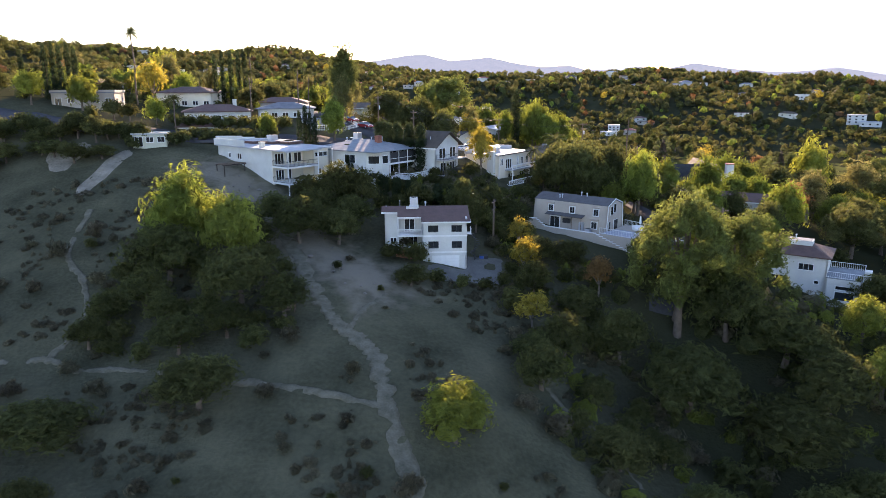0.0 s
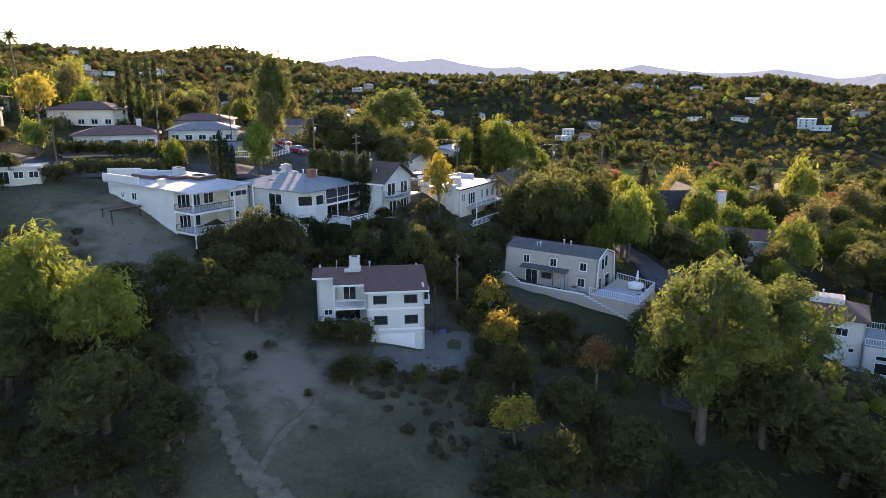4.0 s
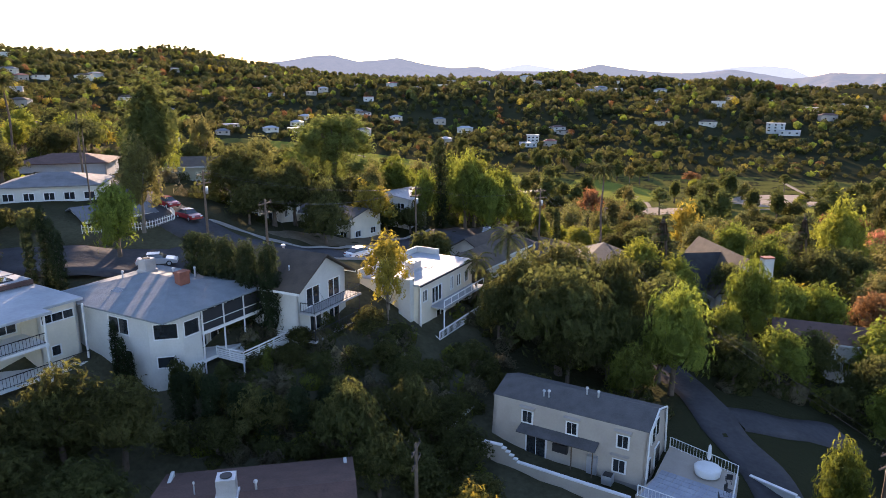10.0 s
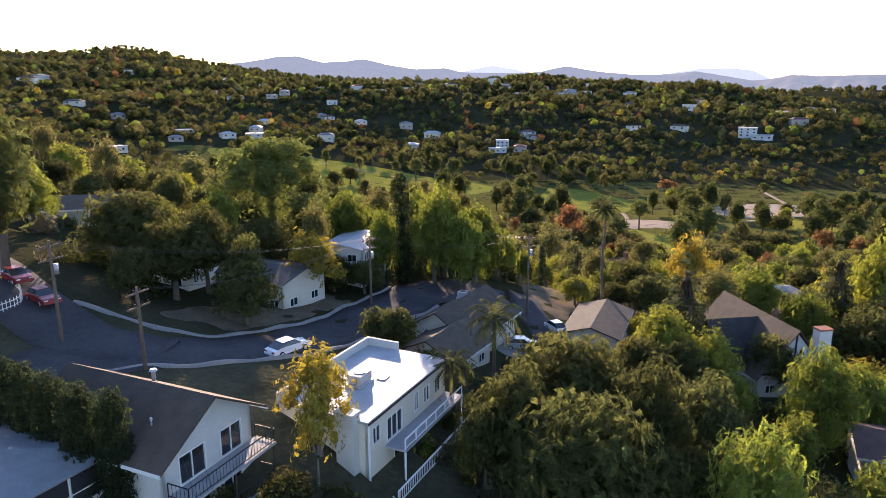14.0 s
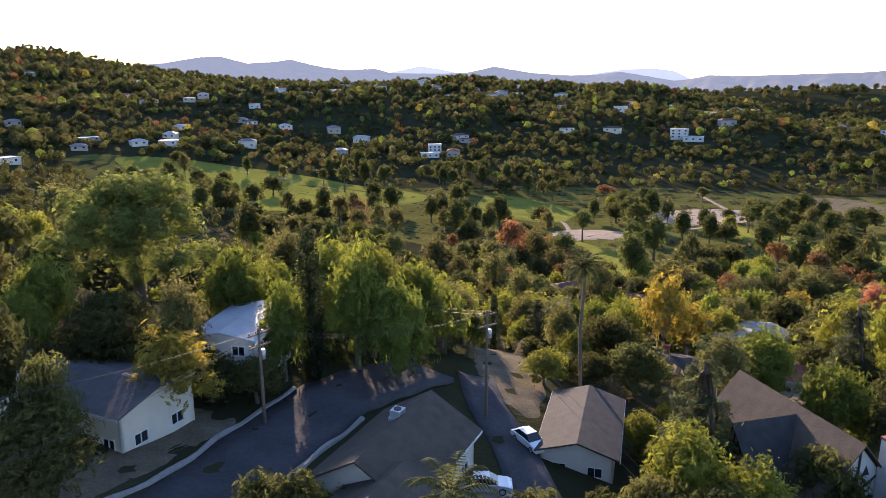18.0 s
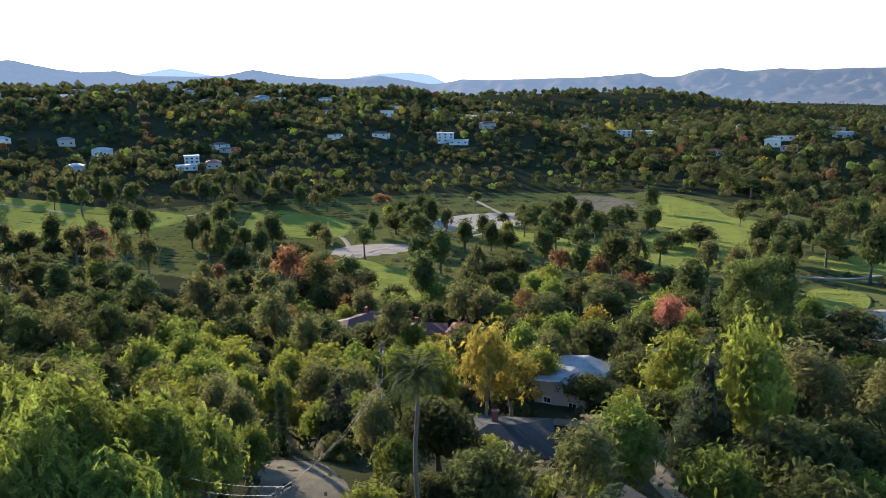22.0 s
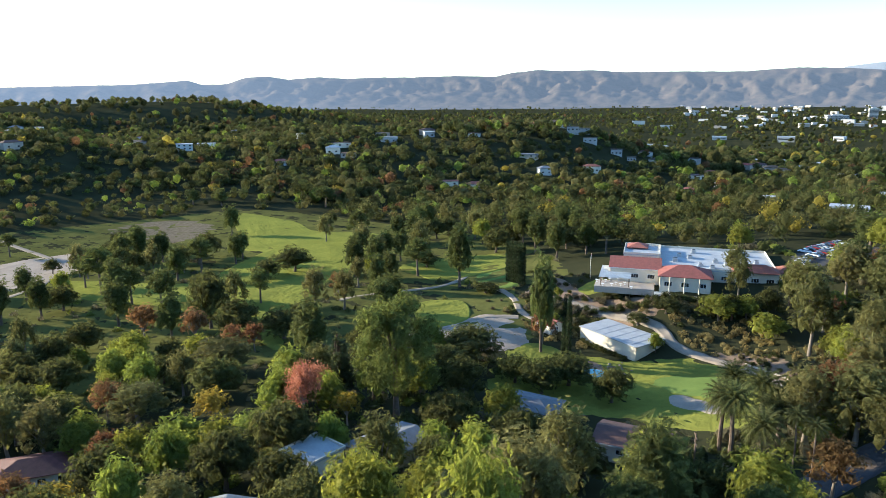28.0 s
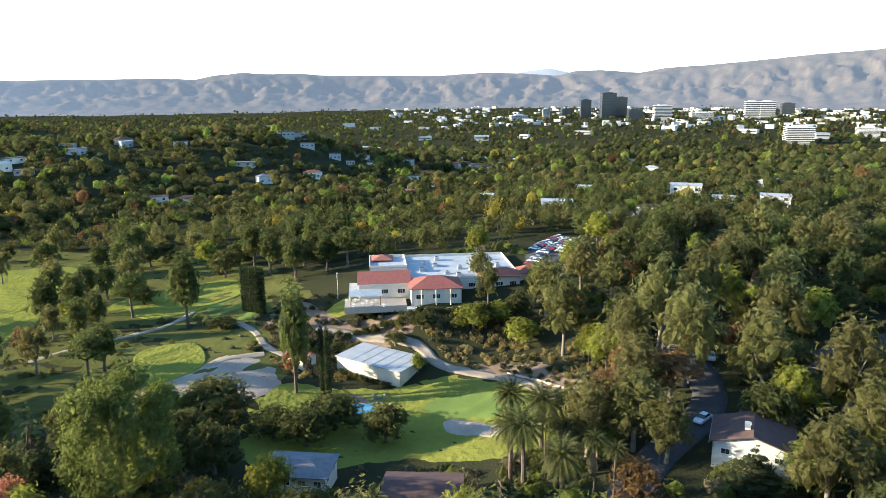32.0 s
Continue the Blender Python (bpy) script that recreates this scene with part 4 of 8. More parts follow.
kind("coral", "round tree with coral-red autumn leaves", "tree", 9.5, 11, variants_of("coral", 1, lambda: dome_lobes(16, 9.5, 11, 2.4, .8, .33), L_CORAL, 2100, .22, PALEBARK, .24, 3, core=0.45, shell=(.4, 1.12)))
kind("cypress", "tall slender dark Italian cypress", "cypress", 2.2, 15, variants_of("cypress", 2, lambda: [(0, 0, 15 * (.06 + .115 * i), *(2 * [1.0 * (1 - (max(0, i - 4) / 4.2) ** 2) ** .5 * .95]), 1.35) for i in range(8)], L_CYP, 1500, .13, BARK, .16, 9, stretch=2.4, core=.85, shell=(.85, 1.05)))
kind("hedge_column", "clipped columnar ficus tree", "hedge", 3.0, 8, variants_of("hedge_column", 2, lambda: [(0, 0, 1.4 + 1.15 * i, 1.42, 1.42, 1.25) for i in range(5)] + [(0, 0, 6.7, 1.25, 1.25, 1.1)], L_CYP, 1700, .13, BARK, .16, 3, core=.88, shell=(.9, 1.04)))


def palm_meshes(height, fronds, length, trunk_r, droop, skirt):
    """Arching fronds with leaflets on both sides of a rib, on a ringed trunk."""
    V, F = [], []
    for i in range(fronds):
        a, up = 2.4 * i, 1.3 - 1.75 * (i / fronds)
        d = Vector((math.cos(a), math.sin(a), 0))
        p, rib = Vector((0, 0, height)), []
        for k in range(8):
            e = up - droop * (k / 7) ** 1.5
            p = p + (d * math.cos(e) + Vector((0, 0, math.sin(e)))) * length / 8
            rib.append(p.copy())
        side = d.cross(Vector((0, 0, 1)))
        for k in range(1, 8):
            w = length * 0.17 * math.sin(math.pi * (k + 0.6) / 9)
            for sgn in (-1, 1):
                for q in (0, 0.5):
                    o = rib[k - 1].lerp(rib[k], q)
                    tip = o + side * sgn * w + (rib[k] - rib[k - 1]) * 0.9 - Vector((0, 0, w * 0.45))
                    b = len(V)
                    V.extend([tuple(o), tuple(o + (rib[k] - rib[k - 1]) * 0.42), tuple(tip)])
                    F.append((b, b + 1, b + 2))
        tube(V, F, [(0, 0, height)] + [tuple(r) for r in rib[1::3]], [.05, .04, .03, .015][:len(rib[1::3]) + 1], 3)
    crown = bpy.data.meshes.new("palm_crown")
    crown.from_pydata(V, [], F)
    crown.materials.append(L_PALM)
    V, F = [], []
    n = int(height / 0.5)
    tube(V, F, [(0, 0, -1)] + [(0.12 * math.sin(i * .3), 0, height * i / n) for i in range(n + 1)], [trunk_r * 1.3] + [trunk_r * (1.25 - 0.3 * i / n) * (1 if i % 2 else .9) for i in range(n + 1)], 8)
    trunk = bpy.data.meshes.new("palm_trunk")
    trunk.from_pydata(V, [], F)
    trunk.materials.append(BARK)
    return crown, trunk


kind("fan_palm", "tall slender fan palm with grey trunk", "palm", 4, 14, [palm_meshes(14, 46, 2.3, .15, 1.3, 1)])
kind("date_palm", "stout date palm with arching fronds", "palm", 7, 9, [palm_meshes(9, 74, 4.0, .36, 1.0, 0)])
kind("queen_palm", "feathery queen palm with arching fronds", "palm", 7, 8, [palm_meshes(8, 26, 3.8, .18, 1.7, 0)])
SPECIES = {"oak": "live_oak", "pepper": "pepper_tree", "pine": "pine_tree", "cedar": "cedar_tree", "eucalyptus": "eucalyptus_tree", "poplar": "leafy_tree",
           "golden": "golden_tree", "bigpine": "big_pine", "lime": "lime_tree", "rust": "autumn_tree", "shrub": "shrub", "bush": "bush", "coral": "coral_tree", "cypress": "cypress_tree",
           "hedge_column": "hedge_column", "fan_palm": "fan_palm", "date_palm": "date_palm", "queen_palm": "queen_palm"}
PLANTED = []
FAR_OAKS = []
FLIGHT_LINE = np.array([(0, 0), (2, 35), (5, 75), (11, 110), (19, 138), (33, 166), (70, 192)], float)
LEVELLED = {n for n in SPECIES if n + "_far" in TREES}


def line_distance(x, y):
    a, b = FLIGHT_LINE[:-1], FLIGHT_LINE[1:]
    p = np.array([x, y])
    k = np.clip(((p - a) * (b - a)).sum(1) / ((b - a) ** 2).sum(1), 0, 1)
    return float(np.hypot(*(a + (b - a) * k[:, None] - p).T).min())


def plant(name, x, y, h, w, label="", group=""):
    """A tree of that kind, h high and w wide, standing on the ground."""
    near = line_distance(x, y)
    level = "" if name not in LEVELLED or near < 62 else "_mid" if near < 165 else "_far"
    text, category, w0, h0, variants = TREES[name + level]
    crown, trunk = variants[RNG.integers(len(variants))]
    if name == "oak" and level == "_far":
        FAR_OAKS.append((x, y, h / h0, w / w0, float(RNG.uniform(0, 6.28)), crown, trunk))
        PLANTED.append((x, y, w / 2))
        return None
    low = name in ("shrub", "bush")
    solo = low or level != ""
    root = new(SPECIES[name], (crown if low else trunk) if solo else None)
    root.matrix_basis = pose(x, y, ground_z(x, y) - 0.1, 0, 0, float(RNG.uniform(0, 360))) @ Matrix.Diagonal((w / w0, w / w0 * float(RNG.uniform(.92, 1.08)), h / h0, 1))
    for part_name, me in () if low else (("crown", crown),) if solo else (("trunk", trunk), ("crown", crown)):
        new(part_name, me).parent = root
    tagged(root, label or text, category, group)
    PLANTED.append((x, y, w / 2))
    return root

# ---- trees that stand out: kind, then (x, y, height, width) ----
BIGPINES_1 = [(0.2, 218, 20, 22), (172, 237, 29.5, 21), (34, 95, 22.4, 16), (43.5, 98.5, 17, 14)]
POPLARS_1 = [(236, 219.6, 30, 9), (288.8, 262.3, 24.6, 12), (217, 461, 18, 14), (-24, 173, 18, 9.5), (292.3, 450.2, 10, 9.4), (373.8, 324.6, 14, 11.8), (328.6, 467.1, 12, 15), (347.2, 473.4, 12, 12.7), (336.2, 118.6, 14, 15.6), (471.1, 511, 13, 12.6), (471, 536.6, 12, 12.8)]
CYPRESSS_1 = [(-98, 176, 14, 2), (-96.2, 176.4, 15, 2), (-94.4, 176.2, 14.6, 2), (-92.6, 176.6, 15.4, 2), (-90.8, 176.3, 14.2, 2), (-101.5, 172, 12, 1.8), (-61, 191, 14, 1.8), (232, 211, 20.5, 2.2), (233.5, 212.5, 20, 2.2), (20.2, 195.5, 17.5, 3.4), (-59, 191, 15.7, 1.7), (-56.8, 191, 15.7, 1.7), (-54.7, 191, 15.7, 1.7), (-53.1, 191, 15.7, 1.7), (291, 238, 17, 2), (292, 239.2, 17, 2), (293, 240.3, 17, 2), (294, 241.4, 17, 2), (295, 242.6, 17, 2), (296, 243.8, 17, 2), (297, 244.9, 17, 2), (298, 246.1, 17, 2), (164.5, 176, 7, 1)]
CORALS_1 = [(157, 250, 14, 9), (171, 254.7, 9, 7.9)]
CEDARS_1 = [(96.5, 198.6, 20.4, 9), (56, 178, 17.5, 9.5), (168.2, 135.3, 8, 10)]
LIMES_1 = [(49.5, 170.6, 10, 9), (53.5, 167.0, 9, 8), (105.4, 198.2, 19.6, 12), (150, 163, 8, 8), (1.2, 65.5, 6.8, 9), (84, 240, 11, 9), (113, 215, 15, 13), (75, 215.2, 4, 6.8), (104.6, 216.4, 6, 8.4), (52.7, 182.9, 5, 5.4), (143.6, 225.9, 7, 8.4), (77.3, 255.8, 9, 8.7), (184.9, 156.3, 7, 9.4), (79.1, 273.2, 10, 11.6), (59.9, 248.9, 9, 6.5), (44.2, 249.9, 8, 5.8), (55.1, 250.6, 10, 7.1), (49, 199.2, 5, 6.5), (243.9, 188.2, 6, 4.5), (189.8, 106.6, 10, 10.9), (252.2, 158.8, 8, 11), (260.4, 171.4, 8, 13.1), (262, 163.9, 8, 8.3), (291.4, 134.7, 12, 10.6), (-97.3, 249.7, 15.7, 12.5)]
PINES_1 = [(31.4, 104.6, 9, 6.4), (306.9, 397.9, 11, 18.5), (490.6, 434.1, 16, 20.6)]
FAN_PALMS_1 = [(-56.5, 148.2, 8.5, 3.6), (-79, 183, 18, 5), (-52, 193, 15, 4.4), (-45, 165.5, 11.5, 4), (-37, 181, 12, 4.2), (51.3, 194.4, 17.4, 5), (162.7, 160.3, 13, 3.9), (164.9, 162.8, 14, 4), (-32, 168.9, 11, 2.8)]
OAKS_1 = [(27, 140, 13, 13), (35, 147, 13, 12), (31, 153, 12, 12), (24, 148, 11, 10), (223, 325, 19, 16), (249, 347, 12, 15), (-8, 176, 9, 11), (0, 172, 7, 9), (-14, 182, 10, 12), (152, 176, 9, 11), (160, 181, 9, 11), (240, 132, 13, 15), (200, 158, 9, 10), (44, 152, 10, 11), (39, 140, 9, 10), (-4.8, 98.1, 3.5, 5.9), (106.8, 227, 6, 10), (47.7, 164.1, 8, 8.6), (158.1, 197.1, 9, 14.5), (19.8, 70.1, 5, 9.4), (13.6, 99.9, 6, 6.4), (16.2, 167.3, 5, 5.9), (169.6, 205.3, 8, 9.7), (40.6, 93.8, 10, 11.3)]
OAKS_2 = [(209.5, 196.4, 9, 12.3), (34.3, 97.4, 10, 10.7), (5.8, 120.8, 6, 5.9), (211, 221, 8, 12.3), (216.3, 208.1, 9, 16.6), (56.2, 200.1, 5, 6.1), (42.8, 75.9, 7, 14.8), (21.4, 146.7, 8, 6.2), (-42.3, 65.6, 5, 11.1), (104.2, 300.1, 9, 15.5), (207.4, 213.3, 9, 13.9), (9, 127.4, 6, 5.9), (-26.8, 69.5, 6, 10.3), (-4.4, 125.7, 5, 5.9), (3.3, 123.4, 8, 6.4), (12.1, 79.2, 6, 8.3), (32.3, 83.4, 9, 15.2), (49.1, 80.8, 8, 12.7), (218, 235.7, 11, 21.4), (16.1, 87, 7, 8.2), (86.4, 330.6, 9, 19.1), (24.3, 89.7, 8, 10), (200, 112.3, 11, 14), (102.9, 344.3, 9, 14.8)]
OAKS_3 = [(-32.4, 79.3, 5, 7.5), (65.1, 137.5, 8, 7.9), (78.7, 352.4, 10, 20.4), (217.7, 294.1, 9, 16.9), (202, 238.8, 10, 16.6), (-0.5, 176.5, 9, 5.9), (46.9, 88.7, 8, 14.5), (27.2, 137.3, 8, 8), (262.2, 186.6, 5, 10.4), (32.7, 139.4, 9, 7.6), (281.5, 249.8, 4, 12.3), (-20.7, 85.7, 5.5, 8), (105.4, 398.7, 10, 19.9), (133, 404.4, 9, 17.4), (59.8, 414.5, 9, 16.7), (-40.2, 88.8, 6, 8.3), (-23.4, 120.5, 7, 7.1), (229.9, 84.1, 10, 18.3), (-5.3, 181.4, 11, 8.9), (-14.8, 122.3, 8, 8), (284.3, 345.4, 9, 14), (93.6, 172.3, 8, 9.2), (316.6, 286.6, 8, 12.1), (-27.1, 88.5, 8, 11.2)]
OAKS_4 = [(262, 168, 8, 9), (264, 158, 9, 9), (10, 190.8, 5.5, 7), (14.2, 190.2, 4.8, 6), (-23, 108, 7, 10), (-17, 109.5, 6, 9), (-15.5, 115.5, 6, 8.5), (-21.5, 116, 6.5, 9), (-27.5, 113, 6, 8.5), (65, 170.5, 8, 8), (45, 168, 7, 7), (-19.2, 122, 8.5, 8.6), (298.1, 340.4, 11, 19.4), (278.4, 458.1, 7, 9.1), (-11.1, 171.7, 6, 5.9), (-39.1, 94.9, 9, 13.4), (-14.5, 209.5, 10, 7)]
GOLDENS_1 = [(7.2, 185.5, 9.5, 9), (-72, 176, 13, 8.5), (85.6, 229, 19, 11), (8, 146, 9, 6.5), (150, 118, 16, 12), (93, 231, 13, 12), (12.9, 115.6, 6, 4.9), (132.1, 241.1, 6, 7.1), (60.2, 241.1, 6, 4.6), (95.4, 257.6, 11, 10), (13, 105.7, 7, 5.8), (154, 269.9, 8, 9.1), (7.8, 143, 8, 3.9), (77.4, 168.7, 7, 7.8), (12.6, 92.3, 6, 6.3)]
RUSTS_1 = [(111.8, 372.8, 24, 14), (163, 157, 12, 10), (190, 153, 15, 13), (23.5, 100.5, 7, 5), (197.9, 138, 12, 14.8), (242.4, 220.7, 11, 8.9), (132.1, 274.6, 9, 7.4), (253.5, 145.1, 11, 11.1), (284.9, 86.4, 9, 12.9), (71.5, 509.7, 13, 15.5), (255.9, 560.6, 11, 17.2)]
DATE_PALMS_1 = [(179.3, 171.3, 12, 7.5), (182, 173, 11.5, 7.5), (166.3, 167.5, 11, 7), (184.4, 162.7, 8, 7.8), (194.6, 164.8, 10, 8.9), (201.7, 170, 10, 7.3)]
EUCALYPTUSS_1 = [(272, 166, 15, 9), (290, 166.4, 12.2, 9), (186, 158, 16, 13), (205, 132, 24, 15), (214, 142, 22, 14), (226, 130, 26, 15), (240, 150, 23, 14), (196, 146, 18, 13), (232, 118, 24, 15), (262, 150, 20, 13), (186, 108, 22, 15), (172, 112, 18, 13), (196, 120, 20, 14), (184, 150, 17, 14), (178, 146, 13, 11), (153, 287.8, 10, 15.3), (259, 194.4, 4, 9.8), (180.7, 287.7, 12, 20.8), (215.1, 124.8, 12, 10.2), (241, 142.1, 12, 13.4), (70, 370.7, 9, 9.8), (7.6, 193.2, 12, 5.9), (138.4, 367.3, 11, 14.8), (-23, 161.2, 13, 6.6)]
PEPPERS_1 = [(38.7, 135.8, 12.6, 8), (158, 168, 9, 9), (25.5, 198.5, 13.5, 9), (28, 203, 14, 9.5), (33, 203, 12.5, 9), (17.2, 194.5, 10.5, 6), (29.5, 195, 12, 8.5), (38, 208, 9, 7.5), (12, 206, 11, 9), (24, 209, 13, 9), (44.8, 215.2, 6, 4), (36, 229, 6, 5.5), (167.7, 126.2, 8, 10), (145.9, 252.2, 7, 12.3), (170.7, 114.3, 9, 5.6), (43.5, 114.3, 9, 4.6), (139.6, 264.6, 8, 11.1), (48.9, 303.6, 9, 14.3), (59.7, 155.3, 12, 8.9), (54.9, 140.8, 8, 7.3), (-31.5, 99.4, 11, 9.8), (-37.5, 149.9, 6, 4.8), (-39, 102.5, 13, 12.6)]
BUSHS_1 = [(9.5, 103.2, 2.2, 3.4), (11, 107, 2.4, 3.4), (3, 100.6, 2, 3), (6.4, 101.2, 2, 3), (-1, 101, 2.2, 3.2), (-4.3, 106.6, 3.2, 5.2), (-8.2, 106.7, 2.6, 4.6), (-10.2, 128.9, 4, 2.3), (-12, 129.7, 4, 2.3), (14, 168.7, 4, 4)]
SHRUBS_1 = [(-2.9, 58.1, 2.5, 3.2), (-19.6, 70.4, 1.5, 2.8), (-10.4, 73.9, 1.6, 2.6), (-44.9, 77.2, 2, 2.7), (-19, 79.8, 2, 3.1), (-57.5, 93.4, 2, 2.4), (-58.3, 101.6, 3, 3.4), (-55.5, 107.5, 2.6, 3.1)]
QUEEN_PALMS_1 = [(188, 165.5, 8, 6.6), (20, 154.8, 6, 5.2), (25.9, 162.1, 8, 7)]
for which, spots in (("bigpine", BIGPINES_1), ("poplar", POPLARS_1), ("cypress", CYPRESSS_1), ("coral", CORALS_1), ("cedar", CEDARS_1), ("lime", LIMES_1), ("pine", PINES_1), ("fan_palm", FAN_PALMS_1), ("oak", OAKS_1), ("oak", OAKS_2), ("oak", OAKS_3), ("oak", OAKS_4), ("golden", GOLDENS_1), ("rust", RUSTS_1), ("date_palm", DATE_PALMS_1), ("eucalyptus", EUCALYPTUSS_1), ("pepper", PEPPERS_1), ("bush", BUSHS_1), ("shrub", SHRUBS_1), ("queen_palm", QUEEN_PALMS_1)):
    for x, y, h, w in spots:
        plant(which, x, y, h, w)

# ---- white three-storey house with a garage, on the slope ----
A = thing("hillside_house", -3, 107.7, -29.3, 3, "white three-storey stucco house with brown roof and garage", "house")
front = Side((-0.3, 0), (6.8, 0))
wall_with(front, A, 7.9, WHITE, [(0.85, 6.0, 1.65, 1.1), (4.6, 6.0, 1.65, 1.1), (0.9, 3.35, 1.65, 1.15), (4.65, 3.35, 1.65, 1.15), (1.5, 0.02, 4.4, 2.15)], below=1.5)
for u, v in ((0.85, 6.0), (4.6, 6.0), (0.9, 3.35), (4.65, 3.35)):
    window_in(front, A, u, v, 1.65, 1.1 if v > 5 else 1.15, IRON)
bm = bmesh.new()
for i in range(4):
    front.box(bm, 1.5, 5.9, -0.14, -0.08 + 0.01 * (i % 2), 0.02 + i * 0.535, 0.02 + (i + 1) * 0.535 - 0.015)
part("garage_door", bm, TRIM, A, "white panelled garage door")
for v in (2.62, 5.28):
    bm = bmesh.new()
    front.box(bm, -0.03, 7.13, 0.003, 0.06, v, v + 0.22)
    part("trim_band", bm, TRIM, A)
facade(A, (6.8, 0), (6.8, 10.5), 0, 8.3, WHITE, [(1.2, 5.9, 1.3, 1.1), (6.5, 5.9, 1.3, 1.1), (3.4, 3.2, 0.95, 2.0, 0)], below=1.5)
facade(A, (6.8, 10.5), (-6.4, 10.5), 2.5, 5.4, WHITE, [(3, 3.2, 1.5, 1.1), (9, 3.2, 1.5, 1.1)], below=2)
facade(A, (-6.4, 10.5), (-6.4, 3.6), 2.5, 6.0, WHITE, [(2.5, 3.2, 1.3, 1.1)], below=2)
facade(A, (-6.4, 3.6), (-4.1, 3.6), 2.5, 5.9, WHITE, [(0.8, 1.1, 1.1, 0.85)], below=2.5)
facade(A, (-4.1, 3.6), (-4.1, 4.6), 2.5, 5.9, WHITE, below=2.5)
facade(A, (-4.1, 4.6), (-0.3, 4.6), 2.5, 5.9, WHITE, [(0.9, 2.75, 1.7, 2.1), (1.6, 0.1, 1.5, 2.05)], below=2.5)
facade(A, (-0.3, 4.6), (-0.3, 0), 0, 7.9, WHITE, below=1.5)
for x0, x1, y0 in ((-6.9, -4.3, 3.0), (-4.3, -0.5, 1.1), (-0.5, 7.3, -0.75)):
    bm = bmesh.new()
    zf = lambda y: 9.35 - 0.245 * abs(5.4 - y)
    slab(bm, [(x0, y0, zf(y0)), (x1, y0, zf(y0)), (x1, 5.4, zf(5.4)), (x0, 5.4, zf(5.4))], 0.2)
    part("roof_slope", bm, ROOF_BROWN, A)
    box_part("fascia", (x0, x1, y0 - 0.05, y0 - 0.003, zf(y0) - 0.24, zf(y0) - 0.02), TRIM, A)
bm = bmesh.new()
slab(bm, [(-6.9, 5.4, zf(5.4)), (7.3, 5.4, zf(5.4)), (7.3, 11.1, zf(11.1)), (-6.9, 11.1, zf(11.1))], 0.2)
part("roof_slope", bm, ROOF_BROWN, A)
box_part("rake_board", (7.303, 7.36, -0.75, 5.4, 7.75, 7.95), TRIM, A)
box_part("balcony_floor", (-4.3, -0.303, 1.3, 4.34, 5.0, 5.22), TRIM, A)
railing(A, [(-4.2, 1.4, 5.22), (-0.45, 1.4, 5.22)], 0.95, 0.24, TRIM, 0.05)
bar_at("post", A, (-4.2, 1.4, 5.2), (-4.2, 1.4, 8.1), 0.09, TRIM)
bar_at("post", A, (-4.2, 1.4, 2.4), (-4.2, 1.4, 5.0), 0.09, TRIM)
box_part("entry_step", (-4.6, -0.35, 0.6, 3.5, 1.4, 2.48), REDBRICK, A)
box_part("entry_step", (-6.2, -3.4, 2.2, 3.5, 2.0, 2.9), WOOD, A)
roof_box(A, -1.6, 5.2, 9.2, 1.3, 1.2, 1.6)
box_part("cooling_duct", (-2.9, -1.0, 4.1, 4.7, 9.05, 9.4), METAL, A)
vent_pipe(A, 0.3, 5.6, 9.3)
vent_pipe(A, -3.9, 5.8, 9.2, 0.9, 0.05)
box_part("landing", (6.803, 7.7, 2.2, 3.6, 5.1, 5.25), TRIM, A)
railing(A, [(7.65, 2.25, 5.25), (7.65, 3.55, 5.25)], 0.9, 0.25, TRIM)
stair = new("spiral_stair")
stair.parent = A
tagged(stair, "black iron spiral stair")
bar_at("pole", stair, (8.4, 3.2, 0), (8.4, 3.2, 5.9), 0.06, IRON, 6)
for i in range(20):
    a = i * 0.5
    V, F = [], []
    link_mesh("tread", [(8.4 + .05 * math.cos(a), 3.2 + .05 * math.sin(a), .25 * i + .25), (8.4 + .85 * math.cos(a - .25), 3.2 + .85 * math.sin(a - .25), .25 * i + .25), (8.4 + .85 * math.cos(a + .25), 3.2 + .85 * math.sin(a + .25), .25 * i + .25),
                        (8.4 + .05 * math.cos(a), 3.2 + .05 * math.sin(a), .25 * i + .2), (8.4 + .85 * math.cos(a - .25), 3.2 + .85 * math.sin(a - .25), .25 * i + .2), (8.4 + .85 * math.cos(a + .25), 3.2 + .85 * math.sin(a + .25), .25 * i + .2)],
              [(0, 1, 2), (5, 4, 3), (0, 3, 4, 1), (1, 4, 5, 2), (2, 5, 3, 0)], IRON, stair)
for i, x in enumerate((9.6, 10.3)):
    bin_ = thing("wheelie_bin", *(A.matrix_basis @ Vector((x, 4.2, 0.0))), 3, "blue plastic wheelie bin beside the drive" if i == 0 else "dark plastic wheelie bin beside the drive", "bin")
    body = bmesh.new()
    slab(body, [(-.33, -.35, 1.0), (.33, -.35, 1.0), (.33, .35, 1.0), (-.33, .35, 1.0)], 1.2)
    part("body", body, mat("blue_plastic", (0.03, 0.09, 0.30), (0.025, 0.07, 0.24), 1, 0.5) if i == 0 else IRON, bin_)
    box_part("lid", (-.36, .36, -.4, .36, 1.005, 1.07), IRON, bin_)

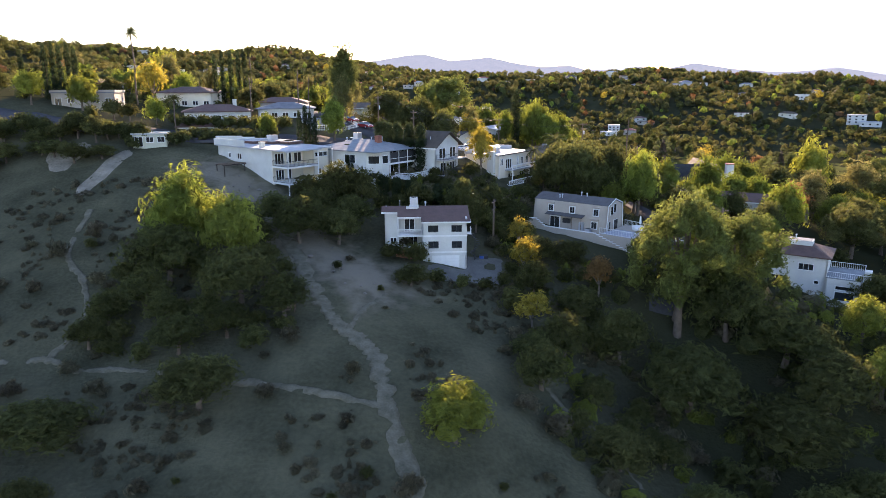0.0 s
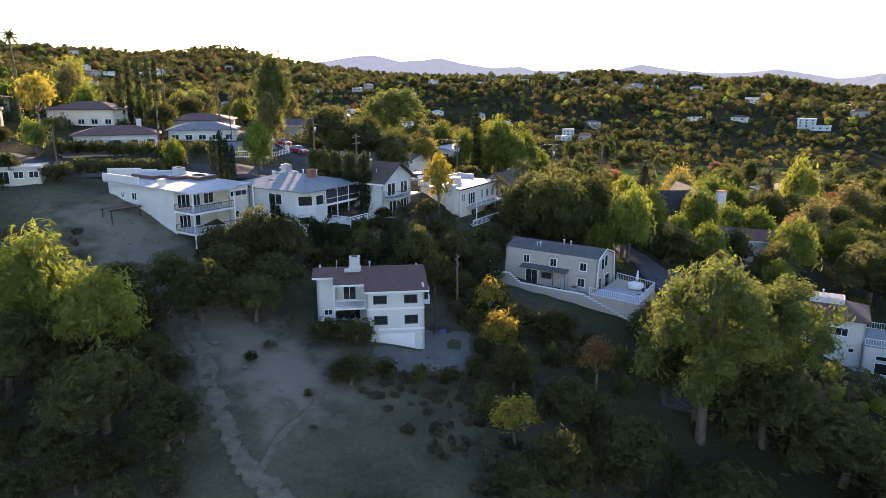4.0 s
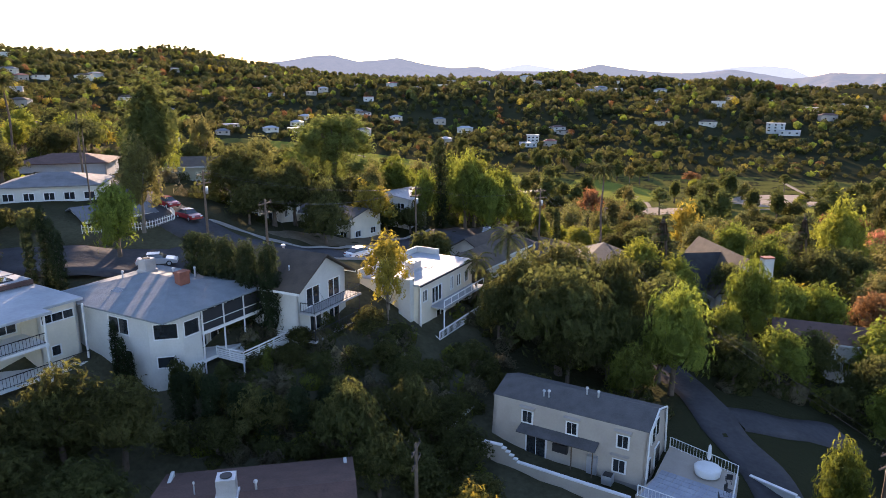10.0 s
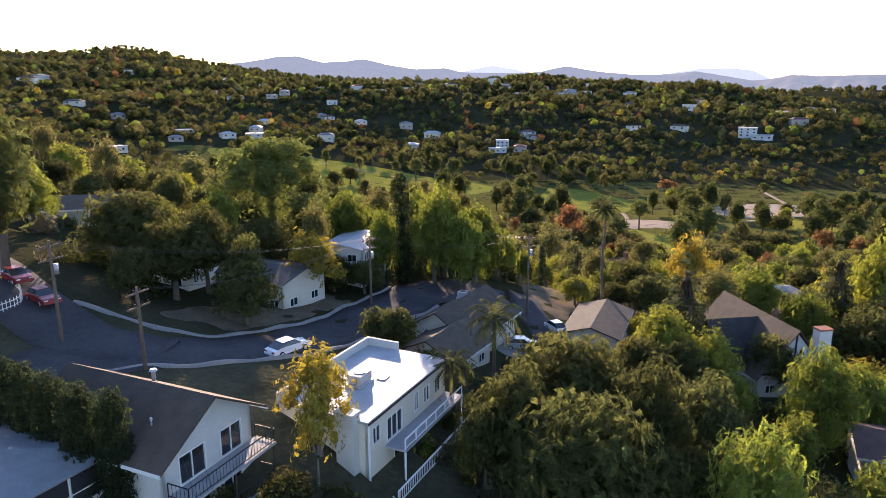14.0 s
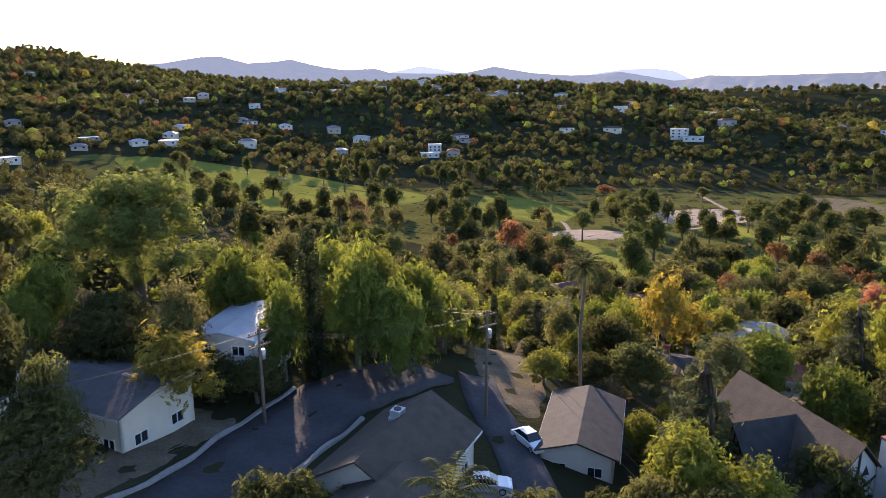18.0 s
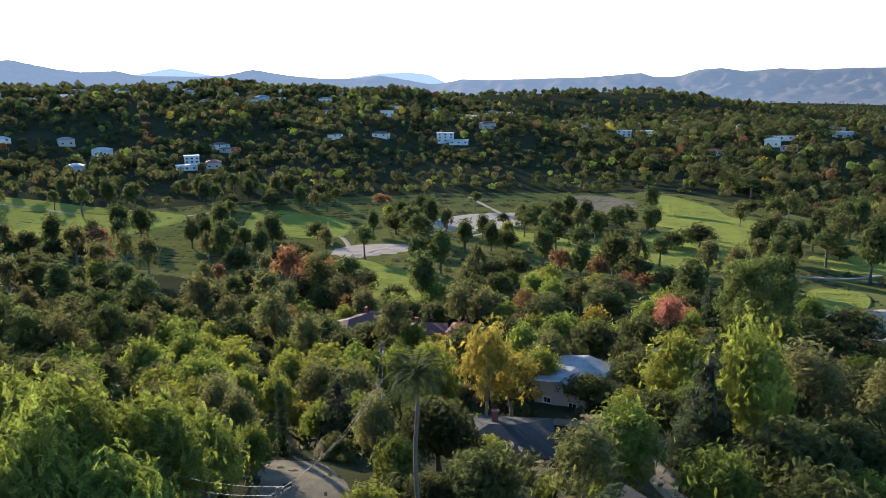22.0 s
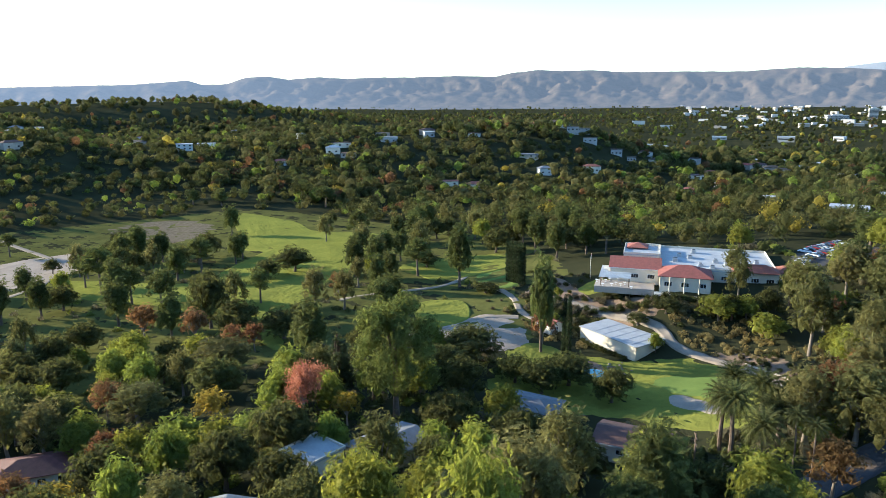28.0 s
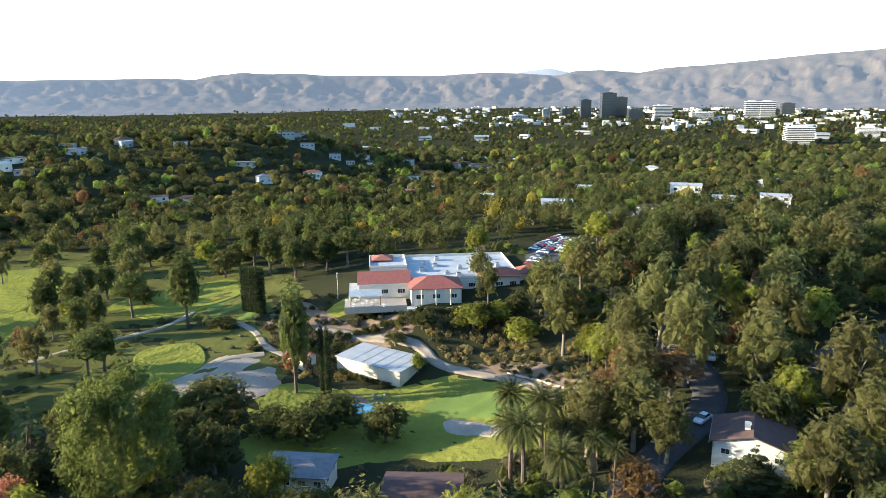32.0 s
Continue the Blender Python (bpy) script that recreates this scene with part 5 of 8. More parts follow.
# ---- tan gambrel house with a walled terrace and deck ----
B = thing("gambrel_house", 17.3, 128.9, -26.3, -38.3, "tan gambrel-roofed two-storey house with dark grey roof", "house")
BL = 14.8
prof = [(-0.55, 0.0), (0.0, 4.95), (2.9, 5.95), (5.8, 4.95), (6.35, 0.0)]
for i, m, nm in ((0, TAN, "sloping_wall"), (1, ROOF_DARKGREY, "roof_slope"), (2, ROOF_DARKGREY, "roof_slope"), (3, TAN, "sloping_wall")):
    (ya, za), (yb, zb) = prof[i], prof[i + 1]
    o = 0.12 if nm == "roof_slope" else 0.0
    bm = bmesh.new()
    n = Vector((0, zb - za, ya - yb)).normalized() * (-0.25 if nm != "roof_slope" else -0.16)
    if i < 2:
        n = Vector((0, zb - za, ya - yb)).normalized() * 0.2
    else:
        n = -Vector((0, za - zb, yb - ya)).normalized() * 0.2
    pts = [Vector((-o, ya, za + o * .3)), Vector((BL + o, ya, za + o * .3)), Vector((BL + o, yb, zb + o * .3)), Vector((-o, yb, zb + o * .3))]
    vs = [bm.verts.new(p) for p in pts] + [bm.verts.new(p + Vector((0, 0, -0.2)) if nm == "roof_slope" else p + Vector((0, 0.2 if i == 0 else -0.2, 0))) for p in pts]
    for f in ((0, 1, 2, 3), (7, 6, 5, 4), (0, 4, 5, 1), (1, 5, 6, 2), (2, 6, 7, 3), (3, 7, 4, 0)):
        bm.faces.new([vs[k] for k in f])
    part(nm, bm, m, B)
for x, s in ((0.05, 1), (BL - 0.05, -1)):
    bm = bmesh.new()
    vs = [bm.verts.new((x + d * s, y, z)) for d in (0, 0.2) for y, z in prof]
    bm.faces.new(vs[:5])
    bm.faces.new(vs[5:])
    for k in range(5):
        bm.faces.new([vs[k], vs[(k + 1) % 5], vs[5 + (k + 1) % 5], vs[5 + k]])
    part("gable_wall", bm, TAN, B)
bm = bmesh.new()
box(bm, 0, BL, -0.5, 6.3, -2.5, 0)
part("foundation", bm, CONCRETE, B)
for (ya, za), (yb, zb) in zip(prof, prof[1:]):
    bar_at("rake_trim", B, (BL + 0.13, ya, za), (BL + 0.13, yb, zb + 0.05), 0.09, TRIM)


def framed(u, v, w, h, hood=True, hood_mat=None, y=-0.42, bars=1):
    s = Side((0, y + 0.1 * v), (BL, y + 0.1 * v))
    bm = bmesh.new()
    s.box(bm, u - .12, u + w + .12, -0.1, 0.14, v - .12, v + h + .12)
    fr = part("window", bm, TRIM, B)
    for i in range(bars + 1):
        bm = bmesh.new()
        s.box(bm, u + w * i / (bars + 1) + .03, u + w * (i + 1) / (bars + 1) - .03, 0.143, 0.16, v + .03, v + h - .03)
        part("pane", bm, GLASS, fr)
    if hood:
        bm = bmesh.new()
        s.box(bm, u - .3, u + w + .3, -0.2, 0.45, v + h + .35, v + h + .45)
        s.box(bm, u - .2, u + w + .2, -0.2, 0.3, v + h + .16, v + h + .35)
        part("window_hood", bm, TAN, fr)


for u in (3.1, 7.5, 12.2):
    framed(u, 3.05, 0.95, 1.15)
framed(12.0, 0.75, 1.05, 1.2)
framed(3.7, 0.1, 1.9, 2.05, False)
bm = bmesh.new()
slab(bm, [(3.0, -1.5, 2.6), (10.6, -1.5, 2.6), (10.6, -0.2, 2.95), (3.0, -0.2, 2.95)], 0.1)
part("awning_roof", bm, ROOF_DARKGREY, B)
box_part("wall_cooler", (6.4, 7.8, -0.85, -0.3, 1.2, 2.0), IRON, B)
box_part("meter_cabinet", (9.7, 10.6, -0.85, -0.4, 0.0, 1.7), METAL, B)
bar_at("post", B, (8.3, -1.0, 0.0), (8.3, -1.0, 2.7), 0.08, WOOD)
bar_at("post", B, (10.4, -1.4, 0.0), (10.4, -1.4, 2.6), 0.06, WOOD)
for x, z in ((4.6, 5.3), (5.1, 5.4), (8.3, 5.9), (9.4, 5.8)):
    vent_pipe(B, x, 1.2 if z < 5.5 else 2.6, z)
gs = Side((BL + .05, -0.55), (BL + .05, 6.35))
for u, v, w, h in ((1.7, 3.2, 0.9, 1.6), (2.9, 3.5, 0.9, 1.6), (3.2, 0.1, 1.5, 2.1), (1.0, 0.3, 0.7, 1.8)):
    window_in(gs, B, u, v, w, h, TRIM, 0, -0.06)
ac = thing("condenser_unit", *(B.matrix_basis @ Vector((11.9, -1.5, 0.05))), -38, "grey metal air conditioner standing by the wall", "air conditioner")
box_part("cabinet", (-.45, .45, -.45, .45, 0, .8), METAL, ac)
box_part("grille", (-.38, .38, -.38, .38, .803, .85), IRON, ac)

# deck on a solid base, and the stepped garden wall
deck = thing("deck", 0, 0, 0, 0, "grey-tiled raised deck with a stuccoed base", "deck", kind="structure")
dk = [(27.0, 117.4), (32.3, 112.0), (37.1, 118.9), (33.4, 124.6), (29.6, 119.6)]
bm = bmesh.new()
slab(bm, [(x, y, -25.62) for x, y in dk], 5.0)
part("base", bm, TAN, deck)
DECKTILE = mat("grey_deck_tile", (0.34, 0.36, 0.40), (0.24, 0.26, 0.30), 0.9, 0.6)
cx0, cy0 = 29.4, 115.2
for i in range(10):
    for j in range(7):
        o = Vector((27.3 + 0.68 * i + 0.42 * j - 0.0, 117.2 - 0.66 * i + 0.75 * j))
        o = Vector((cx0 - 2.1 + 0.70 * (i * 0.72 + j * 0.72), cy0 + 2.0 + 0.70 * (-i * 0.72 + j * 0.72) * 1.0))
        c = o + Vector((0.5, 0))
        inside = all((dk[k][0] - dk[k - 1][0]) * (c.y - dk[k - 1][1]) - (dk[k][1] - dk[k - 1][1]) * (c.x - dk[k - 1][0]) > 0.3 for k in (1, 2, 3))
        if inside:
            bm = bmesh.new()
            slab(bm, [(c.x - .48, c.y, -25.59), (c.x, c.y - .48, -25.59), (c.x + .48, c.y, -25.59), (c.x, c.y + .48, -25.59)], 0.028)
            part("tile", bm, DECKTILE, deck)
railing(deck, [(27.1, 117.2, -25.6), (32.3, 112.15, -25.6), (36.95, 118.9, -25.6), (33.3, 124.4, -25.6)], 1.0, 0.3, TRIM)
gw = thing("garden_wall", 0, 0, 0, 0, "white-capped stepped stucco garden wall", "wall", kind="structure")


def wall_run(pts, tops, low, parent, material, cap, w=0.25, step_to=None):
    for (a, b), (ta, tb) in zip(zip(pts, pts[1:]), zip(tops, tops[1:])):
        a, b = Vector((*a, 0)), Vector((*b, 0))
        n = 1 if abs(ta - tb) < .25 else max(2, int(abs(ta - tb) / 0.22))
        for i in range(n):
            p, q = a.lerp(b, i / n), a.lerp(b, (i + 1) / n)
            s = Side((p.x, p.y), (q.x, q.y))
            top = ta + (tb - ta) * (i + .5) / n
            bm = bmesh.new()
            s.box(bm, 0, s.length, -w / 2, w / 2, min(ground_z(p.x, p.y), ground_z(q.x, q.y)) - low, top)
            part("wall_block", bm, material, parent)
            bm = bmesh.new()
            s.box(bm, 0, s.length, -w / 2 - .05, w / 2 + .05, top + .002, top + .12)
            part("coping", bm, cap, parent)


wall_run([(19.4, 136.9), (12.3, 127.7), (17.2, 124.6), (18.4, 123.6), (26.4, 116.9), (31.4, 113.2), (32.2, 112.6)], [-24.2, -24.3, -24.5, -25.5, -25.7, -28.0, -28.2], 1.0, gw, TAN, TRIM)
wall_run([(42.5, 113.0), (41.8, 117.5), (39.5, 121.0)], [-27.3, -27.2, -27.0], 1.0, gw, WHITE, TRIM)
tb = thing("patio_table", 34.4, 119.4, -25.59, 20, "oval patio table under a pale fitted cover, on a deck", "table")
V, F = [], []
tube(V, F, [(0, 0, 0.12), (0, 0, 0.72), (0, 0, 0.8)], [1.05, 1.15, 0.95], 16)
F.append(tuple(range(32, 48)))
link_mesh("cover", V, F, TRIM, tb, True)
for a in range(4):
    bar_at("leg", tb, (.5 * math.cos(a * 1.57), .5 * math.sin(a * 1.57), 0), (.5 * math.cos(a * 1.57), .5 * math.sin(a * 1.57), .7), .04, METAL)
um = thing("closed_umbrella", 34.9, 120.2, -25.59, 0, "closed pale parasol standing on the deck", "umbrella")
bar_at("pole", um, (0, 0, 0), (0, 0, 2.5), .03, METAL, 6)
V, F = [], []
tube(V, F, [(0, 0, 1.0), (0, 0, 1.3), (0, 0, 2.3), (0, 0, 2.5)], [.12, .2, .12, .02], 8)
link_mesh("canopy", V, F, TRIM, um, True)
for x, y, r in ((34.6, 116.3, 30), (33.4, 115.2, 70), (35.6, 118.0, 160)):
    ch = thing("deck_chair", x, y, -25.59, r, "dark metal folding chair on the deck", "chair", "deck chairs")
    box_part("seat", (-.25, .25, -.25, .25, .42, .46), IRON, ch)
    box_part("backrest", (-.25, .25, .22, .27, .5, .95), IRON, ch)
    for u, v in ((-.22, -.22), (.22, -.22), (.22, .24), (-.22, .24)):
        bar_at("leg", ch, (u, v, 0), (u, v, .42 if v < 0 else .95), .02, IRON)

# ---- big white house with two decks ----
C = thing("deck_house", -28.3, 126.6, -20.8, 51, "large white stucco house with flat white roof and two decks", "house")
railz = (2.6, 5.6)
facade(C, (11.0, 2.2), (11.0, 22), 0, 8.4, WHITE, [(2, 5.9, 1.4, 1.2), (7, 5.9, 1.4, 1.2), (12, 5.9, 1.4, 1.2), (3, 3, 1.4, 1.2)], below=2)
facade(C, (11.0, 22), (0, 22), 3, 5.4, WHITE, [(2, 2.9, 1.4, 1.2), (7, 2.9, 1.4, 1.2)], below=3)
facade(C, (0, 22), (0, 7.5), 0, 8.6, WHITE, [(3.4, 6.2, 0.95, 1.1), (6.3, 6.1, 1.5, 1.25), (10.6, 3.4, 0.8, 1.1), (2.2, 2.7, 1.4, 1.2), (4.4, 1.9, 0.95, 2.05, 0)], below=2)
facade(C, (0, 7.5), (0.02, 4.6), 0, 8.5, WHITE, below=2)
facade(C, (0, 4.6), (7.2, 4.6), 0, 8.4, CREAM, [(0.5, 5.7, 2.2, 2.1, 2), (3.2, 5.7, 1.3, 2.1, 1), (5.0, 5.8, 1.9, 1.9, 1), (0.6, 2.7, 2.0, 2.0, 2), (3.3, 2.7, 1.0, 2.05, 0)], below=2)
facade(C, (7.2, 4.6), (7.2, 1.4), 2.6, 5.8, CREAM, below=3)
s = facade(C, (7.2, 1.4), (11.0, 1.4), 2.6, 5.8, CREAM, [(0.3, 4.2, 3.2, 0.95, 2), (0.9, 0.9, 1.0, 1.1, 0)], below=4)
facade(C, (11.0, 1.4), (11.0, 2.2), 0, 8.4, WHITE, below=2)
for z in railz:
    box_part("deck_floor", (-0.3, 7.2, -0.2, 4.34, z - 0.28, z), TRIM, C)
    railing(C, [(-0.2, 4.3, z), (-0.2, -0.1, z), (7.1, -0.1, z)], 1.0, 0.3, IRON)
for x, y in ((-0.15, -0.1), (7.05, -0.1), (10.9, 0.2)):
    bar_at("post", C, (x, y, -2.0), (x, y, 8.3), 0.11, TRIM)
box_part("deck_floor", (7.22, 11.0, -0.2, 1.38, 2.3, 2.6), TRIM, C)
railing(C, [(7.3, -0.1, 2.6), (10.9, -0.1, 2.6)], 1.0, 0.3, IRON)
bm = bmesh.new()
slab(bm, [(-0.6, -0.6, 8.62), (7.6, -0.6, 8.62), (7.6, 1.0, 8.62), (11.5, 1.0, 8.62), (11.5, 22.4, 8.75), (-0.6, 22.4, 8.75)], 0.24)
part("roof", bm, ROOF_WHITE, C)
box_part("parapet", (-0.6, -0.35, 12.5, 22.4, 8.76, 9.9), WHITE, C)
for x0, y0, y1 in ((4.2, 16.0, 22.2), (6.0, 12.6, 15.997), (7.7, 9.2, 12.597)):
    box_part("roof_step", (x0, 11.3, y0, y1, 8.76, 9.22), ROOF_BROWN, C, "brown shingled edge of a stepped roof")
    box_part("upper_roof", (x0 + .35, 11.28, y0 + .35, y1 - .002, 9.224, 9.27), ROOF_WHITE, C)
box_part("skylight", (8.6, 9.9, 10.2, 12.0, 9.274, 9.4), GLASS, C)
roof_box(C, 8.4, 15.0, 9.27, 1.4, 1.2, 1.1)
box_part("chimney", (9.6, 10.7, 17.6, 18.8, 8.0, 10.1), WHITE, C)
chimney(C, 1.3, 9.3, 8.0, 9.5, 0.8, 0.8, CREAM)
per = thing("pergola", -41, 129.5, -17.4, 51, "dark timber pergola over a terrace path", "pergola")
for x, y in ((0, 0), (4.5, 0), (0, 2.4), (4.5, 2.4)):
    bar_at("post", per, (x, y, -1), (x, y, 2.3), .09, DARKWOOD)
for i in range(8):
    box_part("slat", (i * .65 - .05, i * .65 + .05, -.4, 2.8, 2.32, 2.45), WOOD, per)
for y in (0, 2.4):
    box_part("beam", (-.3, 4.9, y - .07, y + .07, 2.15, 2.31), DARKWOOD, per)

# ---- house with screened upper balcony and a white timber stair deck ----
D = thing("balcony_house", -12.7, 129.8, -20.4, 54, "white two-storey house with grey hip roof and long balcony", "house")
facade(D, (12.4, 0.2), (12.4, 16), 0, 7.6, WHITE, [(6, 5.0, 1.4, 1.1), (11, 5.0, 1.4, 1.1)], below=2)
facade(D, (12.4, 16), (0, 16), 3, 4.6, WHITE, [(2, 2.2, 1.4, 1.1), (8, 2.2, 1.4, 1.1)], below=3)
facade(D, (0, 16), (0, 2.4), 0, 7.6, WHITE, [(1.2, 5.8, 1.0, 0.9), (8.0, 5.2, 2.9, 1.7, 1), (8.2, 2.4, 1.1, 1.2, 0), (10.0, 2.3, 1.1, 1.5, 0)], below=2)
facade(D, (0, 2.4), (2.0, 0.2), 0, 7.6, WHITE, [(0.4, 5.2, 2.2, 1.6, 0), (0.5, 2.4, 1.6, 1.2, 0)], below=2)
facade(D, (2.0, 0.2), (4.2, 0.2), 0, 7.6, WHITE, [(0.15, 5.2, 1.9, 1.6, 0)], below=2)
facade(D, (4.2, 2.6), (12.2, 2.6), 0, 7.4, TAN, [(0.3, 5.25, 2.3, 2.05, 1), (2.9, 5.25, 2.3, 2.05, 1), (5.5, 5.25, 2.2, 2.05, 1), (0.3, 2.45, 2.4, 2.1, 1), (3.1, 2.45, 2.2, 2.1, 1), (5.7, 2.45, 2.0, 2.1, 1)], below=2)
ROOF_PALEGREY = mat("pale_blue_grey_shingle", (0.21, 0.235, 0.25), (0.145, 0.165, 0.178), 1.0, 0.9, bump=0.25)
SCREEN = mat("dark_insect_screen", (0.03, 0.032, 0.035), (0.022, 0.024, 0.027), 1.5, 0.6)
for x in (4.2, 6.9, 9.6):
    box_part("screen", (x + .12, x + 2.58, -.03, .0, 5.22, 7.2), SCREEN, D, "dark insect screen")
    box_part("screen_rail", (x + .1, x + 2.6, -.06, .03, 5.95, 6.03), TRIM, D)
box_part("upper_balcony", (4.2, 12.4, -0.1, 2.34, 4.9, 5.2), TRIM, D)
box_part("lower_balcony", (3.0, 12.4, -0.1, 2.34, 2.1, 2.4), TRIM, D)
for x in (4.2, 6.9, 9.6, 12.3):
    bar_at("post", D, (x, 0, -1.5), (x, 0, 7.5), .09, TRIM)
hip_roof(D, 0, 12.4, 0.2, 16, 7.65, 9.3, ROOF_PALEGREY, 0.7)
chimney(D, 6.2, 4.6, 7.6, 9.9, 1.2, 0.8, REDBRICK)
roof_box(D, 7.2, 11.0, 9.0, 1.3, 1.2, 1.4)
for x, y in ((2.2, 9.0), (2.9, 7.0)):
    bm = bmesh.new()
    slab(bm, [(x, y, 8.35), (x + .7, y, 8.53), (x + .7, y + 1.2, 8.53), (x, y + 1.2, 8.35)], .12)
    part("skylight", bm, GLASS, D)
for x, y in ((8.0, 8), (4.6, 11.5), (9.2, 6.2)):
    vent_pipe(D, x, y, 8.9)
sd = thing("timber_deck", -8.0, 136.4, -18.2, 54, "white timber stair deck on posts beside a house", "deck")
box_part("floor", (-2.4, 4.0, -3.6, 0.0, -0.15, 0.0), TRIM, sd)
for x, y in ((-2.3, -3.5), (3.9, -3.5), (0.8, -3.5), (3.9, -0.2)):
    bar_at("leg", sd, (x, y, -4.5), (x, y, 0), .09, TRIM)
bar_at("brace", sd, (0.8, -3.5, -3), (3.9, -3.5, -.3), .06, TRIM)
railing(sd, [(-2.35, 0, 0), (-2.35, -3.55, 0), (3.95, -3.55, 0), (3.95, 0, 0)], 1.0, 0, TRIM, .05, 4)

# ---- white gabled house behind clipped columns ----
Fh = thing("gabled_house", -1.6, 137.2, -19.6, 56, "white two-storey gabled house with brown shingle roof", "house")
facade(Fh, (0, 0), (8.4, 0), 0, 7.3, WHITE, [(1.4, 4.6, 2.4, 2.1, 1), (5.2, 4.6, 2.2, 2.1, 1), (1.8, 1.7, 2.2, 2.1, 1), (5.2, 1.7, 2.0, 2.1, 1)], below=2.5)
facade(Fh, (8.4, 0), (8.4, 12), 0, 7.3, WHITE, [(3, 4.9, 1.5, 1.2), (8, 4.9, 1.5, 1.2)], below=2)
facade(Fh, (8.4, 12), (0, 12), 3.5, 3.8, WHITE, below=3)
facade(Fh, (0, 12), (0, 0), 0, 7.3, WHITE, [(7.6, 5.2, 1.0, 1.3, 0), (7.8, 2.3, 1.0, 1.3, 0), (2.5, 5.2, 1.0, 1.3, 0)], below=2.5)
gable_roof(Fh, 0, 8.4, 0, 12, 7.3, 9.75, ROOF_TAN, "y", 0.9, WHITE)
for z in (4.55, 1.6):
    box_part("balcony_floor", (0.2, 8.8, -1.9, -0.003, z - .2, z), GREYWALL, Fh)
    railing(Fh, [(0.3, -0.1, z), (0.3, -1.8, z), (8.7, -1.8, z), (8.7, -0.1, z)], 1.0, 0.3, IRON, .03)
for x in (0.4, 4.6, 8.6):
    bar_at("post", Fh, (x, -1.75, -2), (x, -1.75, 4.4), .08, DARKWOOD)
vent_pipe(Fh, 6.0, 6.5, 8.9, .8, .16)
vent_pipe(Fh, 1.6, 2.2, 8.3, .5, .06)

# ---- white flat-roofed house with a long rail ----
Gh = thing("flat_roofed_house", 11.6, 144.9, -21.6, 54.5, "white two-storey house with flat white roof and balcony", "house")
facade(Gh, (0, 0), (13.8, 0), 0, 6.5, CREAM, [(0.7, 4.3, 1.2, 1.5, 1), (2.9, 3.5, 2.6, 2.1, 2), (7.6, 4.0, 0.9, 1.8, 1), (9.4, 4.0, 1.2, 1.6, 1), (11.6, 4.0, 1.2, 1.6, 1), (4.0, 0.5, 2.4, 2.0, 1), (9.0, 0.5, 2.0, 2.0, 1)], below=2)
facade(Gh, (13.8, 0), (13.8, 8.4), 0, 6.5, CREAM, [(2, 4, 1.4, 1.2), (5, 4, 1.4, 1.2)], below=2)
facade(Gh, (13.8, 8.4), (0, 8.4), 3, 3.5, CREAM, [(3, 1.2, 1.4, 1.2), (9, 1.2, 1.4, 1.2)], below=2)
facade(Gh, (0, 8.4), (0, 0), 0, 6.5, CREAM, [(5.9, 0.4, 1.6, 2.1, 1)], below=2)
box_part("roof", (-.15, 13.95, -.15, 8.55, 6.5, 6.72), ROOF_WHITE, Gh)
box_part("parapet", (-.15, 13.95, 8.3, 8.55, 6.724, 7.5), WHITE, Gh)
box_part("parapet", (13.7, 13.95, 5.0, 8.296, 6.724, 7.5), WHITE, Gh)
box_part("gutter", (-.15, 13.95, -.25, -.153, 6.45, 6.6), DARKWOOD, Gh)
roof_box(Gh, 5.6, 4.2, 6.72, 1.8, 1.3, 1.1)
box_part("roof_hatch", (7.0, 8.0, 2.6, 3.4, 6.724, 6.8), IRON, Gh)
box_part("roof_vent", (4.4, 5.6, 7.4, 8.2, 6.724, 7.0), TRIM, Gh)
chimney(Gh, -0.3, 1.6, 0, 7.2, 1.0, 1.6, WHITE)
box_part("balcony_floor", (2.6, 13.8, -1.9, -0.003, 3.2, 3.4), GREYWALL, Gh)
railing(Gh, [(2.7, -1.8, 3.4), (13.7, -1.8, 3.4)], 0.9, 0, TRIM, .05, 1)
railing(Gh, [(0.1, -2.6, 0.3), (13.9, -2.6, 0.3)], 1.1, 0.3, TRIM, .06)
for x in (0.05, 2.7, 13.7):
    bar_at("post", Gh, (x, -1.8 if x > 1 else -.1, -2), (x, -1.8 if x > 1 else -.1, 3.3 if x > 1 else 6.4), .12, TRIM)
bar_at("handrail", Gh, (0.2, -2.0, 0.8), (-0.4, -5.2, -1.4), .05, TRIM)

# ---- half-timbered house with a tall white chimney ----
Hh = thing("tudor_house", 67, 177.5, -29.3, -1, "half-timbered house with steep shingled gables and white chimney", "house")
facade(Hh, (-4.8, -8.2), (4.8, -8.2), 0, 3.6, WHITE, [(1.2, 1, 1.4, 1.2), (6.5, 1, 1.4, 1.2)], below=3)
facade(Hh, (4.8, -8.2), (4.8, 8.2), 0, 3.6, WHITE, rows_of(16.4, 4, 1, 1.4, 1.2), below=3)
facade(Hh, (4.8, 8.2), (-4.8, 8.2), 0, 3.6, WHITE, [(2, 1, 1.4, 1.2)], below=3)
facade(Hh, (-4.8, 8.2), (-4.8, -8.2), 0, 3.6, WHITE, rows_of(16.4, 4, 1, 1.4, 1.2), below=3)
gable_roof(Hh, -4.8, 4.8, -8.2, 8.2, 3.6, 9.3, ROOF_TAN, "y", 0.55, WHITE)
facade(Hh, (-7.6, -4.6), (-7.6, -5.0), 0, 3.6, WHITE, below=3)
facade(Hh, (-7.6, 3.2), (-7.6, -5.0), 0, 3.6, WHITE, [(1.0, .9, 1.6, 1.3), (5.2, .9, 1.6, 1.3)], below=3)
facade(Hh, (-7.6, -5.0), (-4.8, -5.0), 0, 3.6, WHITE, below=3)
